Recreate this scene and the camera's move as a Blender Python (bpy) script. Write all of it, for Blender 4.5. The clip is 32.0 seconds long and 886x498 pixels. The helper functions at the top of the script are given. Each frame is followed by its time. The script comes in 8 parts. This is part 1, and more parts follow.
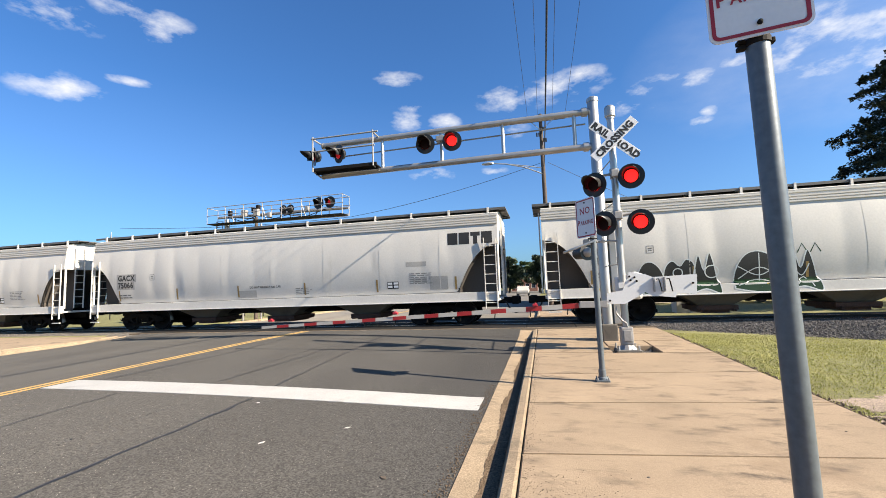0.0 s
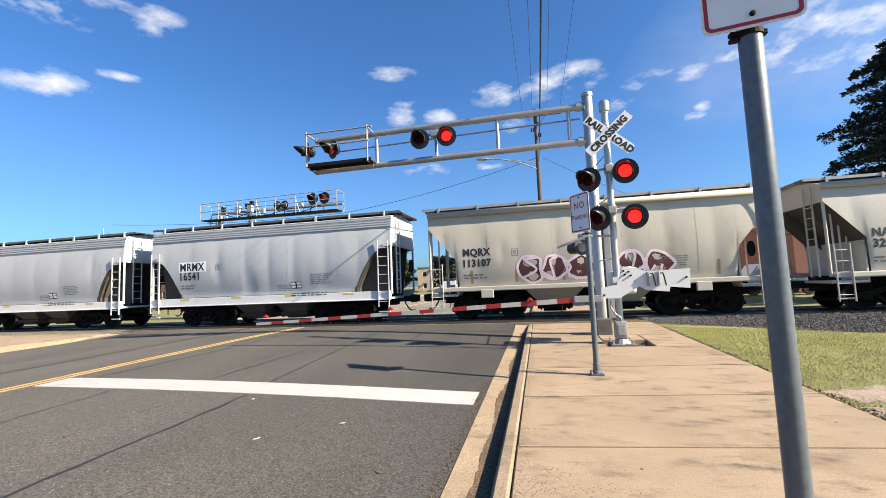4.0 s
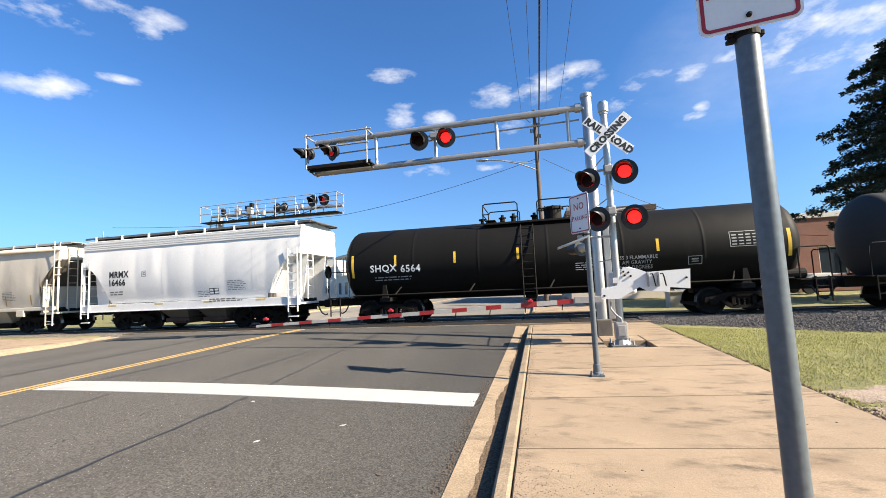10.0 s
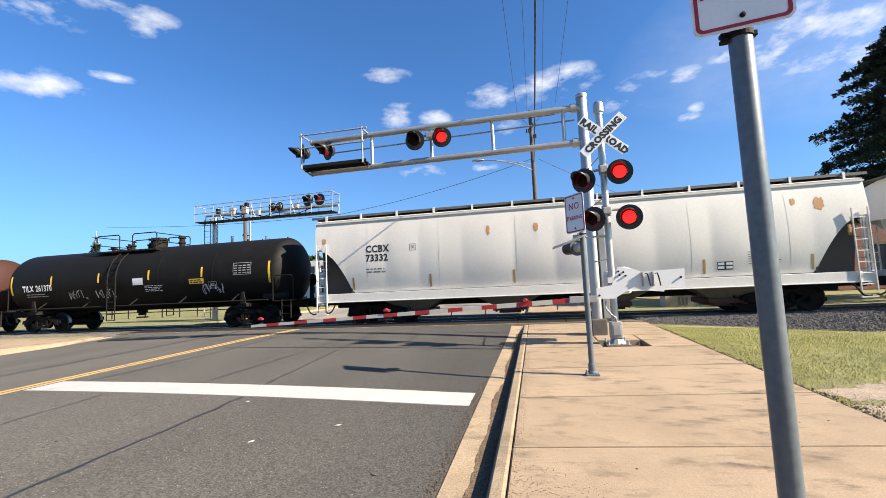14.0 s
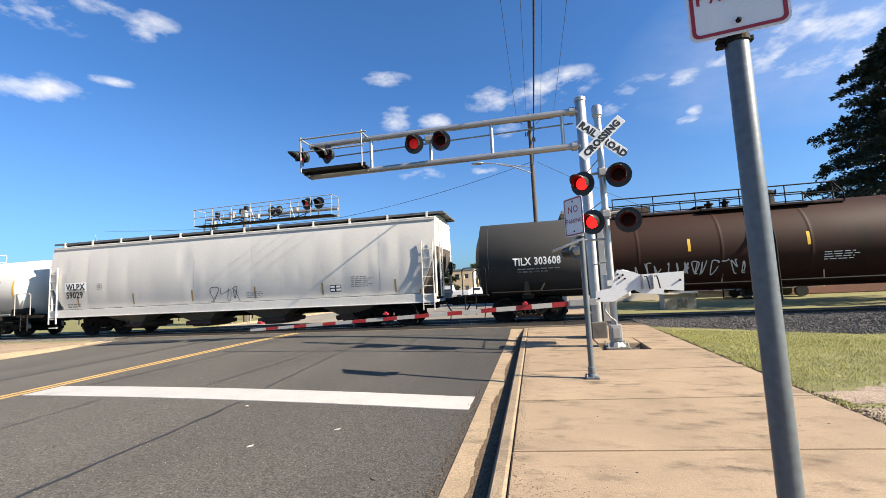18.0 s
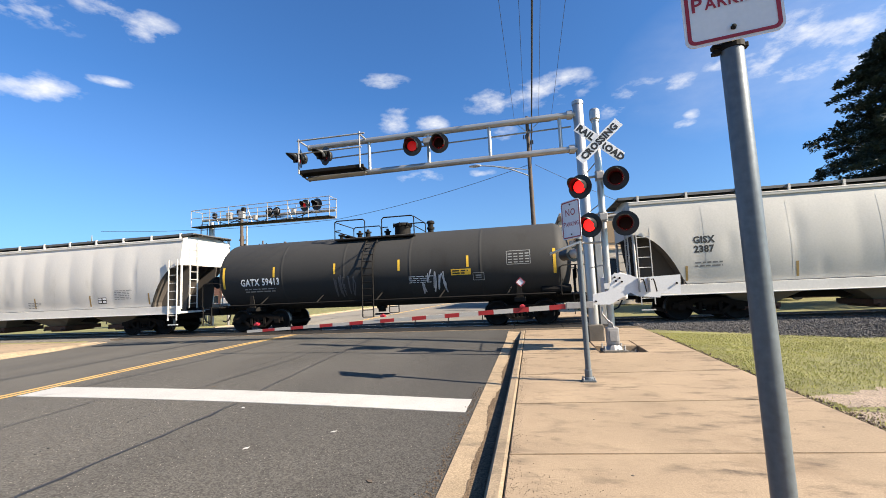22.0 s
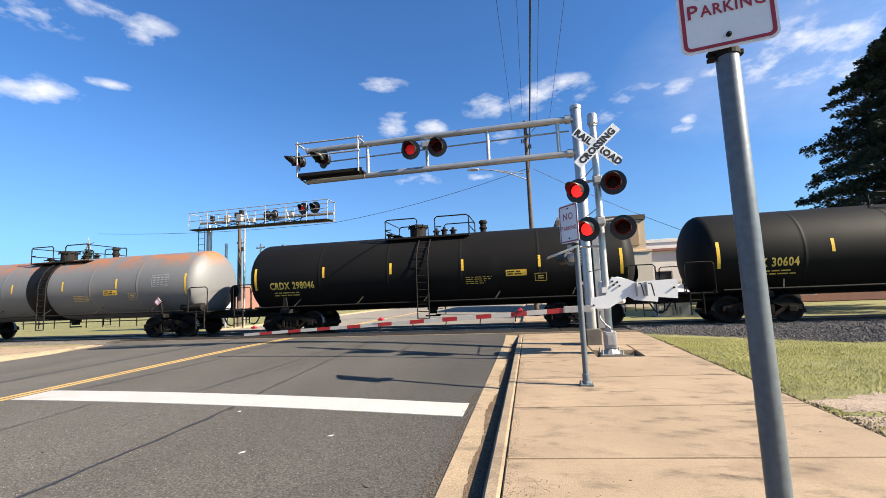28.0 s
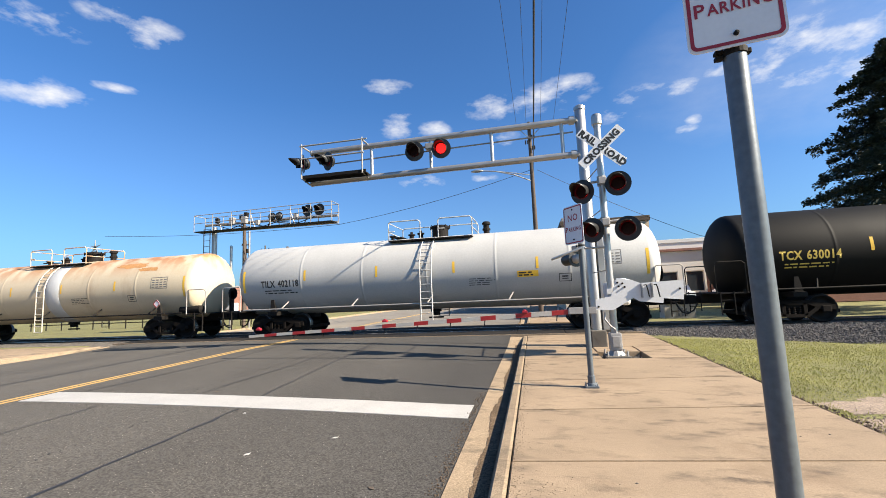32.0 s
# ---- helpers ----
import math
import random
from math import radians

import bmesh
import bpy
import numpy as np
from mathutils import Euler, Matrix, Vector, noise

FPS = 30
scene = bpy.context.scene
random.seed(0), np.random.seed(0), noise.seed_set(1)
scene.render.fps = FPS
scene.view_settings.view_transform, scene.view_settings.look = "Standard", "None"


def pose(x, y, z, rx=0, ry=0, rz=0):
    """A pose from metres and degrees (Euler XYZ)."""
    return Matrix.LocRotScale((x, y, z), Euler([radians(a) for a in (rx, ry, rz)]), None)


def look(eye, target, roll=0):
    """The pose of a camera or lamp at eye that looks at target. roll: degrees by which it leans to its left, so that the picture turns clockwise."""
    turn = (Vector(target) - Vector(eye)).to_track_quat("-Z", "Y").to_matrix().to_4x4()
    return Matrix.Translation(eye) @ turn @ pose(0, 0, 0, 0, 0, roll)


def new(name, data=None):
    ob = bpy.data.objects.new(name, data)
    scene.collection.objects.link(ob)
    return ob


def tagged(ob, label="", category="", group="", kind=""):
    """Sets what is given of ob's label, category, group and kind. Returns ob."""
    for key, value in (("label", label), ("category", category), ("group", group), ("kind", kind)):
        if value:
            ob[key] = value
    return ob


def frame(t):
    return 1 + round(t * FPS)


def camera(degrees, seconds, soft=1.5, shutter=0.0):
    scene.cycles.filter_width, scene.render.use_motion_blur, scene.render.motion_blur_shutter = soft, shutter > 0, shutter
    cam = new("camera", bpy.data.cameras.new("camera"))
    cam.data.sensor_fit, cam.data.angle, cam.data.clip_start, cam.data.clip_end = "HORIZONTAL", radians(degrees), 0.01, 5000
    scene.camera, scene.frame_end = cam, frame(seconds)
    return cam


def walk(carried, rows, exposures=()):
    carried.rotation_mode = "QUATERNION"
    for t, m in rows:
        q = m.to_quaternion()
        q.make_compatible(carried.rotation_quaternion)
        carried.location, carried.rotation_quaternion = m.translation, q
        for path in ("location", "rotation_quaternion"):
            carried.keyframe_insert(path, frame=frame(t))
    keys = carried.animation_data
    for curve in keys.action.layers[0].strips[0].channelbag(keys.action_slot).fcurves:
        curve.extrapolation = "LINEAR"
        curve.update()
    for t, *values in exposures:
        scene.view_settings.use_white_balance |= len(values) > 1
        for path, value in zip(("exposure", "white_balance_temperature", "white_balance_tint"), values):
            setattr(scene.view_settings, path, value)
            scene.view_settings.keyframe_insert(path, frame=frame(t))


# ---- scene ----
import functools

# world: x to the right along the tracks, y along the road towards the tracks, z up
# rows: seconds, eye x y z, turn to the left, tilt up, roll
PATH = [
    (0.0, -0.015, -0.007, 1.566, 13.22, 5.47, -2.08), (0.5, -0.017, -0.008, 1.564, 13.09, 5.45, -2.07), (1.0, -0.016, -0.003, 1.565, 12.97, 5.37, -2.08),
    (1.5, -0.010, 0.000, 1.565, 12.86, 5.30, -2.13), (2.0, -0.013, -0.003, 1.566, 12.75, 5.22, -2.20), (2.5, -0.009, -0.005, 1.561, 12.70, 5.13, -2.23),
    (3.0, -0.010, -0.001, 1.564, 12.62, 5.01, -2.25), (3.5, -0.010, 0.000, 1.558, 12.56, 4.95, -2.34), (5.5, -0.008, 0.001, 1.556, 12.78, 4.70, -2.49),
    (6.0, -0.007, 0.005, 1.556, 12.81, 4.79, -2.54), (6.5, -0.006, 0.004, 1.558, 12.79, 4.91, -2.57), (7.0, -0.004, 0.002, 1.559, 12.75, 4.97, -2.66),
    (7.5, -0.005, 0.002, 1.558, 12.72, 4.97, -2.66), (8.0, -0.003, 0.007, 1.559, 12.73, 4.96, -2.69), (8.5, -0.005, 0.006, 1.557, 12.69, 4.97, -2.68),
    (9.0, -0.007, 0.003, 1.559, 12.66, 4.97, -2.67), (9.5, -0.005, -0.003, 1.556, 12.61, 5.01, -2.65), (10.0, -0.003, 0.003, 1.560, 12.60, 5.05, -2.62),
    (10.5, -0.005, 0.001, 1.560, 12.54, 5.10, -2.57), (11.0, -0.004, 0.002, 1.559, 12.48, 5.16, -2.52), (11.5, -0.001, 0.005, 1.563, 12.36, 5.18, -2.46),
    (12.0, -0.004, -0.006, 1.560, 12.22, 5.26, -2.47), (12.5, -0.001, -0.001, 1.558, 12.09, 5.26, -2.47), (13.0, 0.000, 0.000, 1.559, 12.03, 5.16, -2.54),
    (13.5, 0.001, 0.002, 1.557, 12.04, 5.06, -2.56), (14.0, -0.002, 0.003, 1.555, 12.03, 5.01, -2.62), (14.5, -0.000, 0.005, 1.556, 12.00, 5.02, -2.69),
    (16.5, -0.001, 0.006, 1.554, 11.99, 5.02, -2.70), (17.0, 0.003, 0.009, 1.558, 12.00, 5.12, -2.73), (17.5, 0.001, 0.003, 1.559, 11.96, 5.29, -2.74),
    (18.0, 0.002, 0.001, 1.559, 11.95, 5.43, -2.76), (18.5, 0.004, 0.005, 1.561, 11.95, 5.52, -2.73), (19.0, 0.002, -0.000, 1.560, 11.95, 5.60, -2.63),
    (19.5, -0.003, -0.004, 1.561, 11.88, 5.65, -2.54), (20.0, 0.000, -0.002, 1.564, 11.86, 5.66, -2.50), (20.5, -0.002, 0.000, 1.561, 11.76, 5.73, -2.44),
    (21.0, 0.001, -0.003, 1.564, 11.69, 5.77, -2.43), (21.5, 0.004, -0.005, 1.563, 11.66, 5.77, -2.50), (22.0, 0.006, -0.004, 1.562, 11.62, 5.69, -2.51),
    (22.5, 0.006, 0.000, 1.559, 11.57, 5.56, -2.55), (23.0, 0.001, 0.004, 1.557, 11.47, 5.50, -2.53), (23.5, 0.002, 0.007, 1.559, 11.46, 5.50, -2.59),
    (24.0, -0.000, 0.001, 1.558, 11.41, 5.60, -2.58), (24.5, 0.003, 0.001, 1.559, 11.42, 5.64, -2.58), (25.0, 0.003, 0.004, 1.560, 11.45, 5.66, -2.55),
    (25.5, 0.002, 0.003, 1.560, 11.54, 5.67, -2.54), (27.5, 0.011, -0.004, 1.564, 11.36, 6.13, -2.38), (28.0, 0.009, -0.007, 1.564, 11.34, 6.15, -2.36),
    (28.5, 0.007, -0.003, 1.562, 11.41, 6.13, -2.37), (29.0, 0.001, -0.008, 1.560, 11.54, 6.11, -2.42), (29.5, 0.007, 0.001, 1.564, 11.74, 6.13, -2.48),
    (30.0, 0.005, -0.004, 1.561, 11.87, 6.20, -2.55), (30.5, 0.006, -0.002, 1.562, 11.98, 6.24, -2.55), (31.0, 0.004, -0.001, 1.564, 12.00, 6.30, -2.51),
    (31.5, 0.005, -0.003, 1.563, 11.96, 6.34, -2.48), (32.0, 0.004, -0.000, 1.566, 11.87, 6.37, -2.45),
]


def eye_pose(x, y, z, turn, tilt, lean):
    return pose(x, y, z, 0, 0, turn) @ pose(0, 0, 0, 90 + tilt) @ pose(0, 0, 0, 0, 0, lean)


cam = camera(92.55, 32.0, soft=0.6)
walk(cam, [(t, eye_pose(x, y, z, a, b, c)) for t, x, y, z, a, b, c in PATH], exposures=[(t, stops, 6980, 10) for t, stops in
     ((0, 1.54), (3, 1.56), (6, 1.63), (11, 1.68), (14, 1.64), (17, 1.55), (21, 1.53), (23, 1.62), (28, 1.62), (30, 1.58), (32, 1.48))])

# ---- light ----
SUN = Vector((1.55, -0.28, 1.0)).normalized()     # towards the sun
sun_data = bpy.data.lights.new("sun", "SUN")
sun_data.energy, sun_data.angle, sun_data.color = 5.0, radians(0.5), (1.0, 0.91, 0.78)
sun = new("sun", sun_data)
sun.matrix_world = look(SUN * 50, (0, 0, 0))

world = bpy.data.worlds.new("sky")
scene.world = world
world.use_nodes = True
SKY_TINT = (0.41, 0.82, 1.27, 1)
CLOUD_WHITE = (6.6, 6.8, 7.2, 1)
CLOUDS = [(-57.2, 27.8, 4.1, 1.1), (-50.0, 30.1, 3.6, 1.1), (-47.9, 29.2, 3.2, 1.4), (-56.1, 21.1, 3.3, 1.3), (-50.4, 23.3, 2.1, 0.4), (-19.1, 27.3, 3.0, 0.8), (-17.6, 22.4, 2.2, 1.1), (-17.0, 24.0, 1.5, 0.6), (-12.6, 22.2, 2.1, 0.9),
          (-2.3, 24.6, 5.1, 1.6), (3.8, 24.9, 4.7, 1.7), (6.6, 25.8, 2.5, 0.8), (12.2, 21.4, 3.0, 0.9), (15.5, 22.3, 3.9, 1.6), (18.8, 22.6, 2.1, 0.9), (19.2, 18.1, 1.3, 0.4), (20.3, 18.9, 0.9, 0.5), (28.7, 22.3, 3.6, 2.0),
          (32.1, 22.7, 4.0, 2.2), (34.7, 22.6, 3.2, 1.8), (30.7, 20.5, 2.7, 1.0), (23.7, 23.3, 1.7, 0.6), (34.6, 19.8, 2.1, 1.4), (-14.4, 15.3, 2.5, 0.9), (-2.6, 20.5, 1.5, 0.8), (-5.6, 15.4, 1.5, 0.8), (30.0, 24.5, 3.5, 1.6),
          (38, 23.5, 4.0, 2.2), (35.5, 26.5, 3.5, 1.6), (44, 24, 5, 3)]
wn, wl = world.node_tree.nodes, world.node_tree.links
wn.clear()
w_out = wn.new("ShaderNodeOutputWorld")
w_bg = wn.new("ShaderNodeBackground")
w_sky = wn.new("ShaderNodeTexSky")
w_sky.sky_type, w_sky.sun_disc = "NISHITA", False
w_sky.sun_elevation = math.asin(SUN.z)
w_sky.sun_rotation = math.atan2(SUN.x, SUN.y)
w_sky.air_density, w_sky.dust_density, w_sky.ozone_density = 1.0, 1.6, 3.0
w_bg.inputs["Strength"].default_value = 0.057
w_co = wn.new("ShaderNodeTexCoord")


def w_math(op, a, b=None, clamp=False):
    n = wn.new("ShaderNodeMath")
    n.operation, n.use_clamp = op, clamp
    for i, v in enumerate((a, b)):
        if v is None:
            continue
        if isinstance(v, (int, float)):
            n.inputs[i].default_value = v
        else:
            wl.new(v, n.inputs[i])
    return n.outputs[0]


def w_cloud_bank(azimuth, height, wide, tall):
    """How much of a bank of cloud lies in a direction: azimuth and height in degrees, right of the road and above the horizon."""
    sep = wn.new("ShaderNodeSeparateXYZ")
    wl.new(w_co.outputs["Generated"], sep.inputs[0])
    az = w_math("ARCTAN2", sep.outputs[0], sep.outputs[1])
    el = w_math("ARCSINE", sep.outputs[2])
    u = w_math("MULTIPLY", w_math("SUBTRACT", az, radians(azimuth)), 1 / radians(wide))
    v = w_math("MULTIPLY", w_math("SUBTRACT", el, radians(height)), 1 / radians(tall))
    r = w_math("MULTIPLY", w_math("ADD", w_math("MULTIPLY", u, u), w_math("MULTIPLY", v, v)), 0.45)
    return w_math("SUBTRACT", 1.0, r, True)


w_map = wn.new("ShaderNodeMapping")
w_map.inputs["Scale"].default_value = (1.0, 1.0, 2.2)
wl.new(w_co.outputs["Generated"], w_map.inputs[0])
w_noise = wn.new("ShaderNodeTexNoise")
w_noise.inputs["Scale"].default_value, w_noise.inputs["Detail"].default_value = 13.0, 12.0
w_noise.inputs["Roughness"].default_value = 0.58
wl.new(w_map.outputs[0], w_noise.inputs["Vector"])
w_sum = None
for bank in CLOUDS:
    m = w_cloud_bank(*bank)
    w_sum = m if w_sum is None else w_math("MAXIMUM", w_sum, m)
w_sum = w_math("POWER", w_sum, 0.6)
w_fac = w_math("ADD", w_math("MULTIPLY", w_sum, 0.62), w_math("MULTIPLY", w_math("SUBTRACT", w_noise.outputs["Fac"], 0.5), 2.3))
w_fac = w_math("MULTIPLY", w_math("SUBTRACT", w_fac, 0.36), 1.45, True)
w_fac = w_math("MULTIPLY", w_math("MULTIPLY", w_fac, w_sum, True), 0.9)
w_veil = w_math("MULTIPLY", w_math("MULTIPLY", w_cloud_bank(33, 23, 15, 7), w_noise.outputs["Fac"]), 0.3)
w_fac = w_math("MAXIMUM", w_fac, w_veil)
w_axes = wn.new("ShaderNodeSeparateXYZ")        # thin haze towards the horizon
wl.new(w_co.outputs["Generated"], w_axes.inputs[0])
w_haze = w_math("MULTIPLY", w_math("SUBTRACT", 0.42, w_axes.outputs[2], True), 0.2)
w_fac = w_math("MAXIMUM", w_fac, w_haze)
w_tint = wn.new("ShaderNodeMix")
w_tint.data_type, w_tint.blend_type = "RGBA", "MULTIPLY"
w_tint.inputs[0].default_value = 1.0
wl.new(w_sky.outputs[0], w_tint.inputs[6])
w_tint.inputs[7].default_value = SKY_TINT
w_mix = wn.new("ShaderNodeMix")
w_mix.data_type = "RGBA"
wl.new(w_fac, w_mix.inputs[0])
wl.new(w_tint.outputs[2], w_mix.inputs[6])
w_mix.inputs[7].default_value = CLOUD_WHITE
wl.new(w_mix.outputs[2], w_bg.inputs["Color"])
wl.new(w_bg.outputs[0], w_out.inputs["Surface"])


# ---- materials ----


def material(name, color, rough=0.7, metal=0.0, var=0.12, scale=3.0, fine=60.0, bump=0.1, stain=None, stain_amount=0.0,
             stretch=(1, 1, 1), spec=0.5, per_object=0.0, chips=None, top=None, scuff=None, coarse=0.0):
    """A surface with two scales of variation, an optional stain colour in patches, and fine relief."""
    m = bpy.data.materials.new(name)
    m.use_nodes = True
    n, l = m.node_tree.nodes, m.node_tree.links
    b = n["Principled BSDF"]
    b.inputs["Metallic"].default_value = metal
    b.inputs["Specular IOR Level"].default_value = spec
    b.inputs["Diffuse Roughness"].default_value = coarse
    co = n.new("ShaderNodeTexCoord")
    mp = n.new("ShaderNodeMapping")
    mp.inputs["Scale"].default_value = stretch
    l.new(co.outputs["Object"], mp.inputs[0])
    big, small = n.new("ShaderNodeTexNoise"), n.new("ShaderNodeTexNoise")
    big.inputs["Scale"].default_value, big.inputs["Detail"].default_value = scale, 5
    small.inputs["Scale"].default_value, small.inputs["Detail"].default_value = fine, 3
    l.new(mp.outputs[0], big.inputs["Vector"])
    l.new(co.outputs["Object"], small.inputs["Vector"])
    mixv = n.new("ShaderNodeMath")
    mixv.operation = "ADD"
    l.new(big.outputs["Fac"], mixv.inputs[0])
    l.new(small.outputs["Fac"], mixv.inputs[1])
    ramp = n.new("ShaderNodeMapRange")
    ramp.inputs["From Min"].default_value, ramp.inputs["From Max"].default_value = 0.6, 1.4
    ramp.inputs["To Min"].default_value, ramp.inputs["To Max"].default_value = 1 - var, 1 + var
    l.new(mixv.outputs[0], ramp.inputs["Value"])
    val = ramp.outputs[0]
    if per_object:
        info = n.new("ShaderNodeObjectInfo")
        rr = n.new("ShaderNodeMapRange")
        rr.inputs["To Min"].default_value, rr.inputs["To Max"].default_value = 1 - per_object, 1 + per_object
        l.new(info.outputs["Random"], rr.inputs["Value"])
        mm = n.new("ShaderNodeMath")
        mm.operation = "MULTIPLY"
        l.new(val, mm.inputs[0])
        l.new(rr.outputs[0], mm.inputs[1])
        val = mm.outputs[0]
    mul = n.new("ShaderNodeVectorMath")
    mul.operation = "SCALE"
    mul.inputs[0].default_value = color[:3]
    l.new(val, mul.inputs["Scale"])
    col = mul.outputs[0]
    if chips:       # stone chips of differing tone: cells to the metre, contrast
        vo = n.new("ShaderNodeTexVoronoi")
        vo.inputs["Scale"].default_value = chips[0]
        l.new(co.outputs["Object"], vo.inputs["Vector"])
        bw = n.new("ShaderNodeSeparateColor")
        l.new(vo.outputs["Color"], bw.inputs[0])
        cr = n.new("ShaderNodeMapRange")
        cr.inputs["To Min"].default_value, cr.inputs["To Max"].default_value = 1 - chips[1], 1 + chips[1]
        l.new(bw.outputs[0], cr.inputs["Value"])
        cm = n.new("ShaderNodeVectorMath")
        cm.operation = "SCALE"
        l.new(col, cm.inputs[0])
        l.new(cr.outputs[0], cm.inputs["Scale"])
        col = cm.outputs[0]
    if stain:
        st = n.new("ShaderNodeTexNoise")
        st.inputs["Scale"].default_value, st.inputs["Detail"].default_value = scale * 0.6, 8
        st.inputs["Roughness"].default_value = 0.65
        l.new(mp.outputs[0], st.inputs["Vector"])
        sr = n.new("ShaderNodeMapRange")
        sr.inputs["From Min"].default_value, sr.inputs["From Max"].default_value = 0.72 - stain_amount * 0.4, 0.86 - stain_amount * 0.35
        l.new(st.outputs["Fac"], sr.inputs["Value"])
        mx = n.new("ShaderNodeMix")
        mx.data_type = "RGBA"
        l.new(sr.outputs[0], mx.inputs[0])
        l.new(col, mx.inputs[6])
        mx.inputs[7].default_value = (*stain[:3], 1)
        col = mx.outputs[2]
    if scuff:       # dark scuffs and tyre rubs, in streaks that come in patches
        sm = n.new("ShaderNodeMapping")
        sm.inputs["Rotation"].default_value, sm.inputs["Scale"].default_value = (0, 0, 0.9), (1.0, 2.2, 1)
        l.new(co.outputs["Object"], sm.inputs[0])
        fields = []
        for s, d, lo, hi, src in ((0.85, 3, 0.4, 0.6, co.outputs["Object"]), (2.2, 12, 0.5, 0.69, sm.outputs[0])):
            f = n.new("ShaderNodeTexNoise")
            f.inputs["Scale"].default_value, f.inputs["Detail"].default_value, f.inputs["Roughness"].default_value = s, d, 0.68
            l.new(src, f.inputs["Vector"])
            r = n.new("ShaderNodeMapRange")
            r.inputs["From Min"].default_value, r.inputs["From Max"].default_value = lo, hi
            l.new(f.outputs["Fac"], r.inputs["Value"])
            fields.append(r.outputs[0])
        sf = n.new("ShaderNodeMath")
        sf.operation = "MULTIPLY"
        l.new(fields[0], sf.inputs[0])
        l.new(fields[1], sf.inputs[1])
        sx = n.new("ShaderNodeMix")
        sx.data_type = "RGBA"
        l.new(sf.outputs[0], sx.inputs[0])
        l.new(col, sx.inputs[6])
        sx.inputs[7].default_value = (*scuff, 1)
        col = sx.outputs[2]
    if top:         # rust that has gathered above a height: from, to, colour
        sz = n.new("ShaderNodeSeparateXYZ")
        l.new(co.outputs["Object"], sz.inputs[0])
        zr = n.new("ShaderNodeMapRange")
        zr.inputs["From Min"].default_value, zr.inputs["From Max"].default_value = top[0], top[1]
        l.new(sz.outputs[2], zr.inputs["Value"])
        rn = n.new("ShaderNodeTexNoise")
        rn.inputs["Scale"].default_value, rn.inputs["Detail"].default_value = 1.6, 9
        l.new(mp.outputs[0], rn.inputs["Vector"])
        nr = n.new("ShaderNodeMapRange")
        nr.inputs["From Min"].default_value, nr.inputs["From Max"].default_value = 0.38, 0.57
        l.new(rn.outputs["Fac"], nr.inputs["Value"])
        tm = n.new("ShaderNodeMath")
        tm.operation = "MULTIPLY"
        l.new(zr.outputs[0], tm.inputs[0])
        l.new(nr.outputs[0], tm.inputs[1])
        tx = n.new("ShaderNodeMix")
        tx.data_type = "RGBA"
        l.new(tm.outputs[0], tx.inputs[0])
        l.new(col, tx.inputs[6])
        tx.inputs[7].default_value = (*top[2], 1)
        col = tx.outputs[2]
    l.new(col, b.inputs["Base Color"])
    rg = n.new("ShaderNodeMapRange")
    rg.inputs["To Min"].default_value, rg.inputs["To Max"].default_value = max(0.02, rough - 0.12), min(1, rough + 0.12)
    l.new(big.outputs["Fac"], rg.inputs["Value"])
    l.new(rg.outputs[0], b.inputs["Roughness"])
    if bump:
        bp = n.new("ShaderNodeBump")
        bp.inputs["Strength"].default_value, bp.inputs["Distance"].default_value = bump, 0.01
        l.new(small.outputs["Fac"], bp.inputs["Height"])
        l.new(bp.outputs[0], b.inputs["Normal"])
    return m


def glowing(name, color, strength):
    m = bpy.data.materials.new(name)
    m.use_nodes = True
    b = m.node_tree.nodes["Principled BSDF"]
    b.inputs["Base Color"].default_value = (*color, 1)
    b.inputs["Emission Color"].default_value = (*color, 1)
    b.inputs["Emission Strength"].default_value = strength
    return m


asphalt = material("asphalt", (0.0515, 0.0482, 0.0445), 0.85, coarse=1.0, var=0.26, scale=0.7, fine=140, bump=0.7, chips=(75, 0.5), stretch=(1, 0.25, 1), stain=(0.052, 0.047, 0.042), stain_amount=0.22, spec=0.2)
asphalt_old = material("asphalt_far", (0.1424, 0.1308, 0.1157), 0.9, coarse=1.0, var=0.2, scale=0.4, fine=90, bump=0.4, spec=0.15)
concrete = material("concrete", (0.2715, 0.2011, 0.1353), 0.85, var=0.2, scale=1.3, fine=90, bump=0.3, stain=(0.2, 0.142, 0.093), stain_amount=0.4, chips=(160, 0.12), per_object=0.05, scuff=(0.055, 0.042, 0.034), spec=0.25)
concrete_dark = material("concrete_old", (0.267, 0.2011, 0.1335), 0.9, chips=(90, 0.2), var=0.22, scale=2.0, fine=60, bump=0.4, stain=(0.13, 0.1, 0.075), stain_amount=0.3, scuff=(0.1, 0.08, 0.06), spec=0.25)
foundation_mat = material("foundation_concrete", (0.1, 0.088, 0.075), 0.9, var=0.2, scale=4, fine=50, bump=0.4)
white_paint = material("road_paint_white", (0.3738, 0.3605, 0.3382), 0.7, var=0.12, scale=3, fine=80, bump=0.3, stain=(0.29, 0.275, 0.25), stain_amount=0.38, chips=(90, 0.1))
yellow_paint = material("road_paint_yellow", (0.356, 0.2225, 0.0712), 0.7, var=0.15, scale=3, fine=80, bump=0.3, stain=(0.14, 0.115, 0.08), stain_amount=0.32)
grass_soil = material("lawn_soil", (0.145, 0.136, 0.045), 0.95, chips=(40, 0.4), var=0.4, scale=0.8, fine=45, bump=0.8, stain=(0.22, 0.19, 0.085), stain_amount=0.33)
grass_blade = material("grass_blade", (0.285, 0.275, 0.062), 0.7, var=0.35, scale=1.3, fine=8, bump=0.0, stain=(0.37, 0.32, 0.15), stain_amount=0.4)
